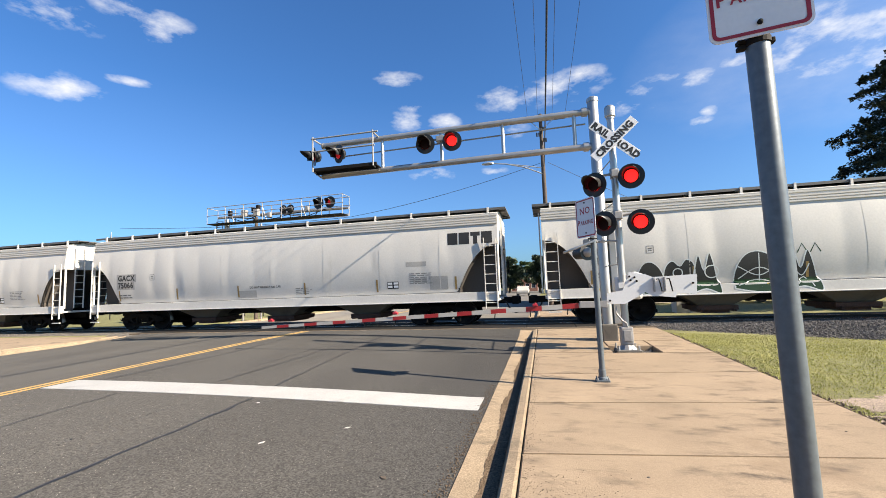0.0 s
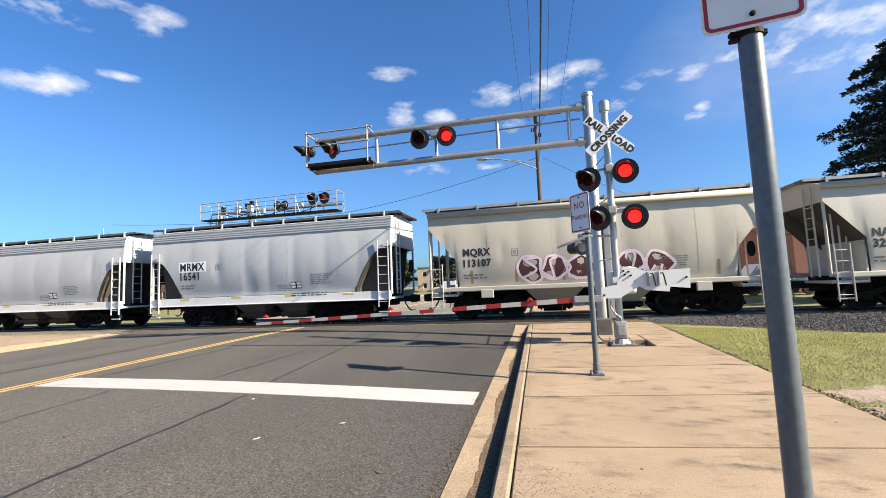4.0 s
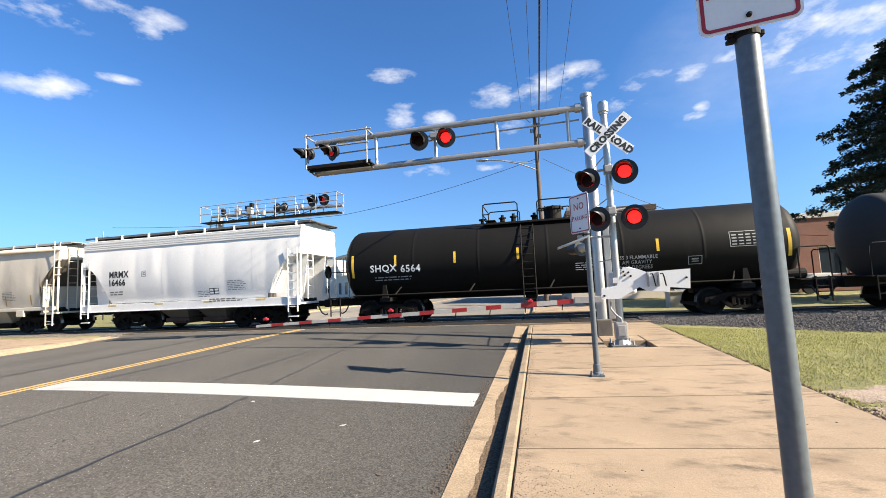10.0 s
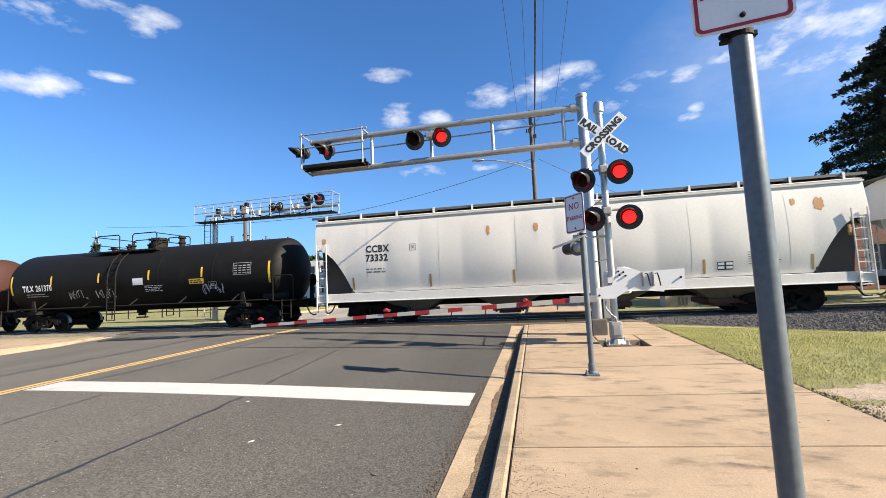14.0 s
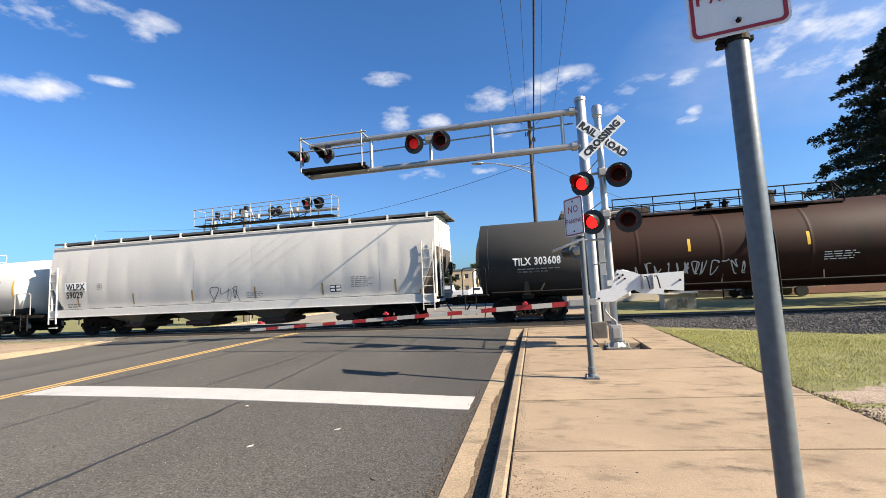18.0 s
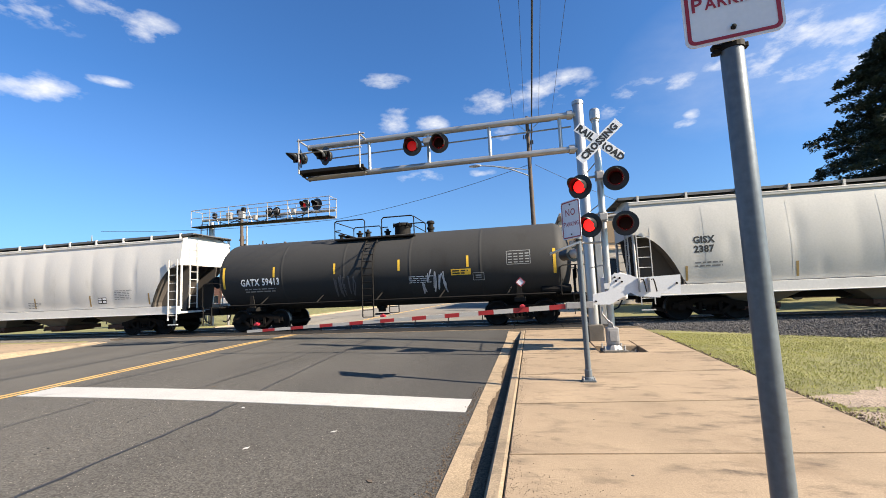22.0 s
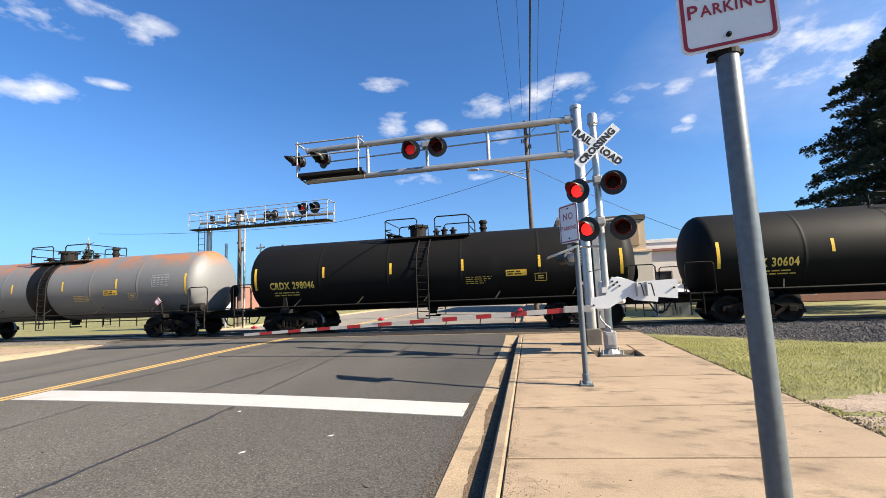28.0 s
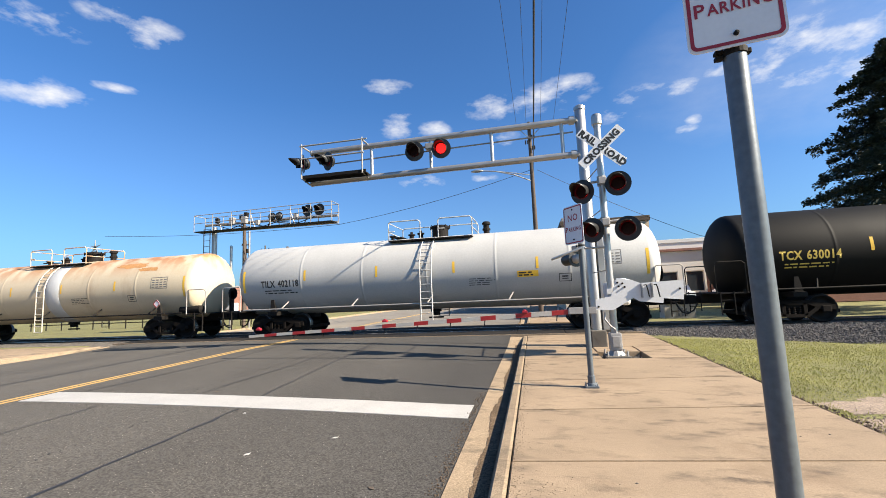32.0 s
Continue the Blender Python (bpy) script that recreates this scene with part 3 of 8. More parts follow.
PAINT = {
    "white": car_mat("car_white", (0.55, 0.525, 0.485), 0.5, (0.38, 0.355, 0.31), 0.2),
    "pale": car_mat("car_pale_grey", (0.45, 0.43, 0.395), 0.55, (0.33, 0.31, 0.275), 0.2),
    "bright": car_mat("car_bright_white", (0.66, 0.65, 0.63), 0.5, (0.52, 0.5, 0.47), 0.1),
    "grey": car_mat("car_grey", (0.43, 0.405, 0.36), 0.6, (0.34, 0.31, 0.265), 0.22),
    "bluegrey": car_mat("car_blue_grey", (0.42, 0.43, 0.44), 0.55, (0.36, 0.355, 0.35), 0.15),
    "tan": car_mat("car_tan", (0.66, 0.59, 0.46), 0.55, (0.45, 0.38, 0.3), 0.2),
    "dirty": car_mat("car_dirty_grey", (0.44, 0.4, 0.335), 0.6, (0.33, 0.28, 0.23), 0.3),
    "black": car_mat("tank_black", (0.008, 0.0075, 0.007), 0.6, (0.014, 0.0125, 0.011), 0.3, spec=0.12),
    "charcoal": car_mat("tank_charcoal", (0.016, 0.0145, 0.013), 0.6, (0.023, 0.02, 0.017), 0.3, spec=0.12),
    "slate": car_mat("tank_slate", (0.04, 0.039, 0.038), 0.65, (0.03, 0.028, 0.026), 0.3, spec=0.15),
    "brown": car_mat("tank_brown", (0.042, 0.0165, 0.011), 0.6, (0.028, 0.014, 0.01), 0.3, spec=0.15),
    "umber": car_mat("tank_umber", (0.03, 0.0125, 0.0085), 0.6, (0.016, 0.01, 0.008), 0.35, spec=0.15),
    "rustgrey": car_mat("tank_rusty_grey", (0.13, 0.13, 0.13), 0.55, (0.17, 0.15, 0.13), 0.25, top=(2.95, 3.5, (0.26, 0.11, 0.05))),
    "cream": car_mat("tank_rusty_cream", (0.54, 0.43, 0.3), 0.55, (0.46, 0.31, 0.18), 0.4, top=(1.9, 3.7, (0.27, 0.125, 0.06))),
    "rustband": car_mat("rust_band", (0.19, 0.08, 0.038), 0.7, (0.34, 0.22, 0.13), 0.3),
    "sand": car_mat("tank_cream", (0.5, 0.42, 0.3), 0.55, (0.4, 0.3, 0.2), 0.3, top=(2.75, 3.6, (0.36, 0.17, 0.075))),
    "silver": car_mat("tank_pale_grey", (0.42, 0.415, 0.4), 0.45, (0.42, 0.41, 0.4), 0.12),
    # dark tone that stands in for shade in the car-end recesses
    "under": car_mat("recess_shade", (0.06, 0.05, 0.042), 0.85, (0.14, 0.115, 0.09), 0.3),
    "bay": car_mat("discharge_bay_grime", (0.17, 0.15, 0.125), 0.8, (0.09, 0.075, 0.06), 0.35),
    "rustspot": car_mat("car_white_rust_spots", (0.57, 0.545, 0.505), 0.5, (0.5, 0.3, 0.12), 0.02),
    "cleanwhite": car_mat("tank_white", (0.5, 0.49, 0.465), 0.5, (0.47, 0.445, 0.41), 0.15),
}
outlet_rust = material("outlet_rust", (0.1, 0.05, 0.036), 0.85, var=0.35, scale=4, fine=30, bump=0.3, stain=(0.05, 0.032, 0.025), stain_amount=0.3)
mark_black = material("marking_black", (0.015, 0.015, 0.015), 0.6, var=0.1, scale=3, fine=40, bump=0)
mark_white = material("marking_white", (0.75, 0.75, 0.74), 0.6, var=0.1, scale=3, fine=40, bump=0)
mark_yellow = material("marking_yellow", (0.75, 0.45, 0.04), 0.5, var=0.1, scale=3, fine=40, bump=0)
mark_gold = material("marking_gold", (0.6, 0.42, 0.08), 0.5, var=0.1, scale=3, fine=40, bump=0)
stripe_old = material("stripe_ochre", (0.29, 0.185, 0.06), 0.6, var=0.2, scale=3, fine=40, bump=0)
mark_faint = material("marking_faded", (0.14, 0.135, 0.13), 0.6, var=0.3, scale=3, fine=40, bump=0)
mark_pale = material("marking_dusty_white", (0.3, 0.3, 0.29), 0.6, var=0.3, scale=3, fine=40, bump=0)
roof_dark = material("walkway_grating", (0.1, 0.1, 0.1), 0.7, metal=0.3, var=0.2, scale=3, fine=40, bump=0.2)

# ---- bogies, couplers and other pieces that all cars share ----
WHEEL_R = 0.457
bm = lathe([(0.075, -0.98), (0.075, -0.8), (0.15, -0.79), (0.17, -0.73), (0.36, -0.735), (0.38, -0.81), (WHEEL_R - 0.01, -0.81), (WHEEL_R, -0.72), (WHEEL_R + 0.025, -0.7),
            (WHEEL_R + 0.025, -0.67), (0.38, -0.67), (0.35, -0.7), (0.16, -0.69), (0.09, -0.64), (0.09, 0.64), (0.16, 0.69), (0.35, 0.7), (0.38, 0.67),
            (WHEEL_R + 0.025, 0.67), (WHEEL_R + 0.025, 0.7), (WHEEL_R, 0.72), (WHEEL_R - 0.01, 0.81), (0.38, 0.81), (0.36, 0.735), (0.17, 0.73), (0.15, 0.79), (0.075, 0.8), (0.075, 0.98)], 28, "Y")
for k in range(3):      # cap screws on the bearing ends
    a = 2 * math.pi * k / 3
    for s in (-1, 1):
        box(bm, 0.04 * math.cos(a) - 0.012, 0.04 * math.cos(a) + 0.012, s * 0.99 - 0.012, s * 0.99 + 0.012, 0.04 * math.sin(a) - 0.012, 0.04 * math.sin(a) + 0.012)
for fc in bm.faces:
    r = sum(math.hypot(v.co.x, v.co.z) for v in fc.verts) / len(fc.verts)
    fc.smooth = True
    if r > WHEEL_R - 0.012:
        fc.material_index = 1
WHEELSET = bpy.data.meshes.new("wheelset")
bm.to_mesh(WHEELSET)
bm.free()
WHEELSET.materials.append(wheel_steel)
WHEELSET.materials.append(tread_steel)


def side_frame(s):
    """A cast side frame: an arched beam with two windows, spring nest, and bearing boxes. s: which side."""
    y0, y1 = (s * 0.86, s * 1.04) if s > 0 else (s * 1.04, s * 0.86)
    top = plate([(-1.16, 0.42), (-1.14, 0.58), (-0.85, 0.64), (-0.45, 0.74), (0.45, 0.74), (0.85, 0.64), (1.14, 0.58), (1.16, 0.42), (0.74, 0.44), (0.42, 0.6), (-0.42, 0.6), (-0.74, 0.44)], y1 - y0, "Y", y0)
    low = plate([(-0.72, 0.47), (-0.36, 0.2), (0.36, 0.2), (0.72, 0.47), (0.6, 0.52), (0.3, 0.3), (-0.3, 0.3), (-0.6, 0.52)], y1 - y0, "Y", y0)
    cols = boxes((-0.36, -0.25, y0, y1, 0.25, 0.65), (0.25, 0.36, y0, y1, 0.25, 0.65), bevel=0.01)
    bearing = bmesh.new()
    for x in (-0.89, 0.89):
        box(bearing, x - 0.13, x + 0.13, y0 - 0.02, y1 + 0.02, 0.34, 0.56, bevel=0.03)
    springs = bmesh.new()
    for x in (-0.16, 0.0, 0.16):
        for z in (0.32, 0.38, 0.44, 0.5):
            bmesh.ops.create_cone(springs, cap_ends=True, segments=10, radius1=0.075, radius2=0.075, depth=0.035, matrix=Matrix.Translation((x, (y0 + y1) / 2, z)))
    return joined(top, low, cols, bearing, springs)


bm = joined(side_frame(-1), side_frame(1), boxes((-0.22, 0.22, -1.0, 1.0, 0.48, 0.68), (-0.3, 0.3, -0.4, 0.4, 0.66, 0.8), bevel=0.02),
            boxes((-1.38, -1.3, -0.8, 0.8, 0.3, 0.42), (1.3, 1.38, -0.8, 0.8, 0.3, 0.42)))
BOGIE = bpy.data.meshes.new("bogie")
bm.to_mesh(BOGIE)
bm.free()
BOGIE.materials.append(truck_steel)

bm = joined(boxes((-0.1, 0.55, -0.11, 0.11, 0.74, 0.98), bevel=0.03), boxes((0.45, 0.72, -0.2, 0.04, 0.7, 1.02), (0.5, 0.78, 0.06, 0.19, 0.72, 1.0), bevel=0.04))
COUPLER = bpy.data.meshes.new("coupler")
bm.to_mesh(COUPLER)
bm.free()
COUPLER.materials.append(dark_steel)
bm = tube([(0.0, -0.3, 0.85), (0.25, -0.34, 0.8), (0.35, -0.36, 0.6), (0.45, -0.36, 0.45), (0.6, -0.36, 0.38), (0.7, -0.36, 0.42)], 0.03, 8)
HOSE = bpy.data.meshes.new("air_hose")
bm.to_mesh(HOSE)
bm.free()
HOSE.materials.append(black_metal)


bm = rods([((0, 0, -0.08), (0, 0, 0.08))], 0.022, 6)
EYE_BOLT = bpy.data.meshes.new("eye_bolt")
bm.to_mesh(EYE_BOLT)
bm.free()
EYE_BOLT.materials.append(dark_steel)


def ladder_mesh(h, w=0.42, step=0.34, r=0.014, name="ladder"):
    """A ladder in the x-z plane, h high, its foot at the origin."""
    bm = boxes((-w / 2 - 0.013, -w / 2 + 0.013, -0.025, 0.025, 0, h), (w / 2 - 0.013, w / 2 + 0.013, -0.025, 0.025, 0, h))
    z = step * 0.6
    while z < h:
        rod(bm, (-w / 2, 0, z), (w / 2, 0, z), r, 6)
        z += step
    return bm


WHEELSETS = []


def running_gear(car, length, reach, overhang=0.62):
    """Two bogies with their wheelsets, couplers and hoses. reach: bogie centres from the middle."""
    for s in (-1, 1):
        b = shared("bogie", BOGIE, car, pose(s * reach, 0, 0), "cast steel bogie side frames, dusty brown")
        for k, dx in enumerate((-0.89, 0.89)):
            w = shared("wheelset", WHEELSET, b, pose(dx, 0, WHEEL_R), "dark steel wheels on an axle with a bright tread")
            WHEELSETS.append((k, w))
        m = pose(s * (length / 2 - 0.15), 0, 0, 0, 0, 0 if s > 0 else 180)
        shared("coupler", COUPLER, car, m, "knuckle coupler of dark cast steel")
        shared("air_hose", HOSE, car, m)


def on_surface(bm, surf, dx, dz, lift=0.006):
    """Lays a flat mesh (x, y) on the near side of a car: x along the car, y upwards."""
    for v in bm.verts:
        x, z = v.co.x + dx, v.co.y + dz
        v.co = Vector((x, surf(x, z) - lift, z))
    return bm


def diced(bm, step):
    """Cuts a flat mesh into small pieces, so that it can follow a curved side."""
    for axis in (0, 1):
        lo, hi = min(v.co[axis] for v in bm.verts), max(v.co[axis] for v in bm.verts)
        way = Vector((1, 0, 0)) if axis == 0 else Vector((0, 1, 0))
        for k in range(1, int((hi - lo) / step) + 1):
            bmesh.ops.bisect_plane(bm, geom=bm.verts[:] + bm.edges[:] + bm.faces[:], plane_co=way * (lo + k * step), plane_no=way)
    return bm


def flat_rects(rows):
    bm = bmesh.new()
    for x0, x1, y0, y1 in rows:
        n = max(1, round((x1 - x0) / 0.1))
        m = max(1, round((y1 - y0) / 0.1))
        grid = [[bm.verts.new((x0 + (x1 - x0) * i / n, y0 + (y1 - y0) * j / m, 0)) for i in range(n + 1)] for j in range(m + 1)]
        for j in range(m):
            for i in range(n):
                bm.faces.new((grid[j][i], grid[j][i + 1], grid[j + 1][i + 1], grid[j + 1][i]))
    return bm


def stencil_rows(rng, w, lines, h=0.024, gap=0.05):
    """Small print as rows of short bars."""
    rows = []
    for k in range(lines):
        x, end = 0.0, w * rng.uniform(0.7, 1.0)
        while x < end:
            d = rng.uniform(0.08, 0.3)
            rows.append((x, min(end, x + d), -k * (h + gap) - h, -k * (h + gap)))
            x += d + 0.05
    return flat_rects(rows)


def outline_box(w, h, t=0.025, bars=True):
    rows = [(0, w, 0, t), (0, w, h - t, h), (0, t, t, h - t), (w - t, w, t, h - t)]
    if bars:
        rows += [(w * 0.25, w * 0.75, h * 0.3, h * 0.42), (w * 0.25, w * 0.75, h * 0.55, h * 0.72)]
    return flat_rects(rows)


def ribbon(points, width):
    """A flat painted stroke through points (x, y)."""
    bm = bmesh.new()
    prev = None
    ps = [Vector((*p, 0)) for p in points]
    for i, p in enumerate(ps):
        d = (ps[min(i + 1, len(ps) - 1)] - ps[max(i - 1, 0)])
        n = Vector((-d.y, d.x, 0))
        n = n.normalized() * width / 2 if n.length > 1e-6 else Vector((0, width / 2, 0))
        pair = (bm.verts.new(p + n), bm.verts.new(p - n))
        if prev:
            bm.faces.new((prev[0], prev[1], pair[1], pair[0]))
        prev = pair
    return bm


def smooth_line(points, n=6):
    """Points along a rounded curve through the given points."""
    ps = [Vector((*p, 0)) for p in points]
    out = []
    for i in range(len(ps) - 1):
        a, b, c, d = ps[max(i - 1, 0)], ps[i], ps[i + 1], ps[min(i + 2, len(ps) - 1)]
        for k in range(n):
            t = k / n
            q = 0.5 * ((2 * b) + (c - a) * t + (2 * a - 5 * b + 4 * c - d) * t * t + (3 * b - a - 3 * c + d) * t ** 3)
            out.append((q.x, q.y))
    out.append((ps[-1].x, ps[-1].y))
    return out


def scrawl(rng, w, h, letters, width):
    """Spray-painted loops and strokes that spell nothing."""
    bms = []
    for k in range(letters):
        x0, cw = w * k / letters, w / letters * 0.95
        pts = [(x0 + cw * rng.uniform(0, 1), h * rng.choice((0.0, 0.1, 0.5, 0.9, 1.0)) + rng.uniform(-0.1, 0.1) * h) for _ in range(rng.randint(4, 6))]
        bms.append(ribbon(smooth_line(pts), width))
    return joined(*bms)


def bubble(rng, w, h, letters, width):
    """Fat outlined letter-like shapes: a list of (outline, fill) meshes."""
    lines, fills = [], []
    for k in range(letters):
        cx, cw = w * (k + 0.5) / letters, w / letters * 0.58
        n = 9
        ring = []
        for i in range(n):
            a = 2 * math.pi * i / n
            r = rng.uniform(0.72, 1.1)
            ring.append((cx + cw * r * math.cos(a), h * 0.5 + h * 0.5 * r * math.sin(a)))
        loop = smooth_line(ring + ring[:2], 4)
        lines.append(ribbon(loop, width))
        bm = bmesh.new()
        c = bm.verts.new((cx, h * 0.5, 0))
        vs = [bm.verts.new((x, y, 0)) for x, y in loop[:n * 4]]
        for i in range(len(vs)):
            bm.faces.new((c, vs[i], vs[(i + 1) % len(vs)]))
        fills.append(bm)
    return joined(*lines), joined(*fills)


def stripe_row(car, surf, xs, z0, z1, mat, w=0.1, name="reflective_stripe"):
    for x in xs:
        part(name, on_surface(flat_rects([(0, w, 0, z1 - z0)]), surf, x, z0, 0.0035), mat, car)


def marks(car, surf, x, z, lines, size, mat, gap=0.12, bold=0.011, plate_mat=None, tall=1.12):
    """Reporting marks, one line under another; with plate_mat each line stands on a pale patch."""
    size, gap = size * (0.92 if plate_mat else 0.8), gap * 0.9
    for i, text in enumerate(lines):
        bm = lettering(text, size * 1.38, bold, 1.08)
        w = max(v.co.x for v in bm.verts)
        zz = z - i * (size + gap)
        if plate_mat and plate_mat[0] == i or plate_mat and plate_mat[0] == 9:
            part("number_patch", on_surface(flat_rects([(-0.08, w + 0.08, -0.07, size + 0.07)]), surf, x, zz, 0.0025), plate_mat[1], car, "pale patch behind the lettering")
        bm.free()
        cx = x
        for word in text.split():
            bm = lettering(word, size * 1.38, bold, 1.08)
            ww = max(v.co.x for v in bm.verts)
            for v in bm.verts:
                v.co.y = v.co.y * tall - size * (tall - 1) * 0.5
            part("lettering", on_surface(diced(bm, 0.05), surf, cx, zz, 0.0055), mat, car, "stencilled lettering")
            cx += ww + size * 0.55


graffiti_mats = {
    "orange": material("rust_orange", (0.4, 0.2, 0.075), 0.7, var=0.3, scale=4, fine=20, bump=0.1, stain=(0.5, 0.36, 0.22), stain_amount=0.3),
    "primer": material("touch_up_grey", (0.33, 0.32, 0.3), 0.6, var=0.15, scale=2, fine=20, bump=0),
    "chalk": material("spray_white", (0.6, 0.62, 0.6), 0.5, var=0.2, scale=3, fine=20, bump=0),
    "rustpatch": material("rust_patch", (0.3, 0.165, 0.09), 0.7, var=0.3, scale=1.5, fine=20, bump=0.1, stain=(0.36, 0.24, 0.15), stain_amount=0.4, stretch=(1, 1, 0.35)),
    "green": material("spray_green", (0.008, 0.04, 0.014), 0.5, var=0.25, scale=3, fine=20, bump=0),
    "dark": material("spray_black", (0.025, 0.025, 0.025), 0.5, var=0.25, scale=3, fine=20, bump=0),
    "rust": material("spray_faded_red", (0.36, 0.24, 0.2), 0.6, var=0.25, scale=3, fine=20, bump=0),
    "maroon": material("spray_maroon", (0.09, 0.025, 0.03), 0.5, var=0.25, scale=3, fine=20, bump=0),
    "plum": material("spray_plum", (0.12, 0.03, 0.09), 0.5, var=0.25, scale=3, fine=20, bump=0),
    "pink": material("spray_pink_white", (0.75, 0.6, 0.66), 0.5, var=0.2, scale=2, fine=20, bump=0),
    "teal": material("spray_teal", (0.25, 0.55, 0.5), 0.5, var=0.2, scale=2, fine=20, bump=0),
    "pale": material("spray_pale", (0.5, 0.5, 0.52), 0.5, var=0.25, scale=3, fine=20, bump=0),
    "patch": material("overpaint_blue_grey", (0.3, 0.33, 0.38), 0.55, var=0.12, scale=1.5, fine=20, bump=0),
    "slate": material("overpaint_dark", (0.09, 0.09, 0.095), 0.55, var=0.12, scale=1.5, fine=20, bump=0),
}


def hopper_car(u0, u1, paint, lines, style="long", text_size=0.33, text_x=1.9, text_z=2.35, text_mat=None, eave=None, stripes=True, bays=None,
               label="", seed=0, sill_paint=None, plate_mat=None, slope=None, eave_ribs=True):
    """A covered hopper between two places along the train. Returns the car and the function that gives its near side."""
    rng = random.Random(seed)
    L = u1 - u0
    car = thing("covered_hopper_car", pose((u0 + u1) / 2, TRACK_Y, RAIL_Z), label, "rail car", "cars of the train")
    car["place"] = (u0 + u1) / 2
    pm = PAINT[paint]
    short = style == "short"
    # recess faces: body paint on bright cars, elsewhere the painted shade tone
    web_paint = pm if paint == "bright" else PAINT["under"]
    eave = eave or (3.98 if short else 4.05)
    inset, ze, power = slope or ((1.05, 3.45, 1.0) if short else (1.55, 2.95, 2.2))
    zs = 1.24
    bulge = {"round": 0.125, "short": 0.11}.get(style, 0.12)
    phase, pitch = rng.uniform(0, 6), rng.choice((1.25, 1.4, 1.6))
    dents = []
    for _ in range(12):
        r = rng.uniform(0.12, 0.5)
        dents.append((rng.uniform(-L / 2, L / 2), rng.uniform(1.5, 3.2), r, rng.uniform(-0.032, 0.01) * r / 0.6))

    def half(x, z):
        w = SIDE - bulge * (1.5 if z < 2.5 else 1.0) * ((z - 2.5) / 1.4) ** 2
        u = x / pitch + phase + 0.12 * math.sin(x * 1.1)
        i = math.floor(u)
        w += (0.013 + 0.008 * math.sin(i * 12.9 + seed)) * (1 - (2 * (u - i) - 1) ** 2) * max(0.0, 1 - ((z - 2.5) / 1.5) ** 2)
        for dx, dz, r, d in dents:
            q = ((x - dx) / r) ** 2 + ((z - dz) / (2.2 * r)) ** 2
            if q < 1:
                w += d * (1 - q) ** 2
        return w

    def surf(x, z):
        if z <= zs:
            return -SIDE - 0.032
        # on the facets of the side sheet, so that thin paint lies close to it
        dx, dz = L / max(1, round(L / 0.1)), (eave - zs) / 20
        u, v = (x + L / 2) / dx, (min(z, eave) - zs) / dz
        i, k = math.floor(u), math.floor(v)
        p, q = u - i, v - k
        w00, w10, w01, w11 = (half_at(i + a, k + b, dx, dz) for b in (0, 1) for a in (0, 1))
        return -((w00 * (1 - p) + w10 * p) * (1 - q) + (w01 * (1 - p) + w11 * p) * q)

    @functools.lru_cache(maxsize=None)
    def half_at(i, k, dx, dz):
        return half(-L / 2 + i * dx, zs + k * dz)

    def low(x):
        d = L / 2 - abs(x)
        foot = 2.2 if short else zs         # short cars stand upright below the slope
        return zs if d >= inset else ze - (ze - foot) * (d / inset) ** power

    bm = bmesh.new()
    xs = spread(-L / 2, L / 2, 0.1)
    rings = []
    nz = 20
    for x in xs:
        zb = low(x)
        near = [(-half(x, zb + (eave - zb) * k / nz), zb + (eave - zb) * k / nz) for k in range(nz + 1)]
        top = [(-1.42, eave + 0.05), (-1.0, eave + 0.16), (-0.5, eave + 0.25), (0, eave + 0.28)]
        prof = near + top + [(-y, z) for y, z in reversed(near[1:] + top[:-1])] + [(-near[0][0], near[0][1])]
        rings.append([bm.verts.new((x, y, z)) for y, z in prof])
    for a, b in zip(rings, rings[1:]):
        n = len(a)
        for k in range(n):
            j = (k + 1) % n
            fc = bm.faces.new((a[k], a[j], b[j], b[k]))
            fc.smooth = k < n - 1
            # underside of the slope takes the painted recess shade
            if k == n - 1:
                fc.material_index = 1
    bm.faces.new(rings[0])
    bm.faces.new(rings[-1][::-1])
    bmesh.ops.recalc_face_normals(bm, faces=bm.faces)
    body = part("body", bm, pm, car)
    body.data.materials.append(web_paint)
    body.data.set_sharp_from_angle(angle=radians(38))
    # ribs along the top of the side
    ribs = [(eave - 0.02, 0.05)] + ([(eave - 0.14, 0.05), (eave - 0.23, 0.05), (eave - 0.32, 0.05)] if eave_ribs and not short else [])
    for z, t in ribs:
        bm = bmesh.new()
        for s in (-1, 1):
            y = s * (SIDE - bulge * ((z - 2.5) / 1.4) ** 2)
            box(bm, -L / 2 - 0.02, L / 2 + 0.02, min(y, y + s * t), max(y, y + s * t), z - 0.025, z + 0.025)
        part("top_rail", bm, pm, car)
    # weld seams on the near side
    for x in spread(-L / 2 + 2.2, L / 2 - 2.2, 2.6):
        part("seam", on_surface(flat_rects([(-0.012, 0.012, 0, eave - zs - 0.3)]), surf, x, zs + 0.02, 0.003), pm, car)
    # side sills
    sp = PAINT[sill_paint] if sill_paint else pm
    for s in (-1, 1):
        y0, y1 = sorted((s * (SIDE - 0.12), s * (SIDE + 0.03)))
        if short:
            bm = boxes((-L / 2 + 0.1, L / 2 - 0.1, y0, y1, 1.07, 1.24), bevel=0.03)
        else:
            bm = boxes((-L / 2 + 0.05, L / 2 - 0.05, y0, y1, 0.88, 1.22), (-L / 2 + 0.05, L / 2 - 0.05, *sorted((y1 if s > 0 else y0, (y1 if s > 0 else y0) + s * 0.035)), 0.88, 0.915), bevel=0.012)
        part("side_sill", bm, sp, car)
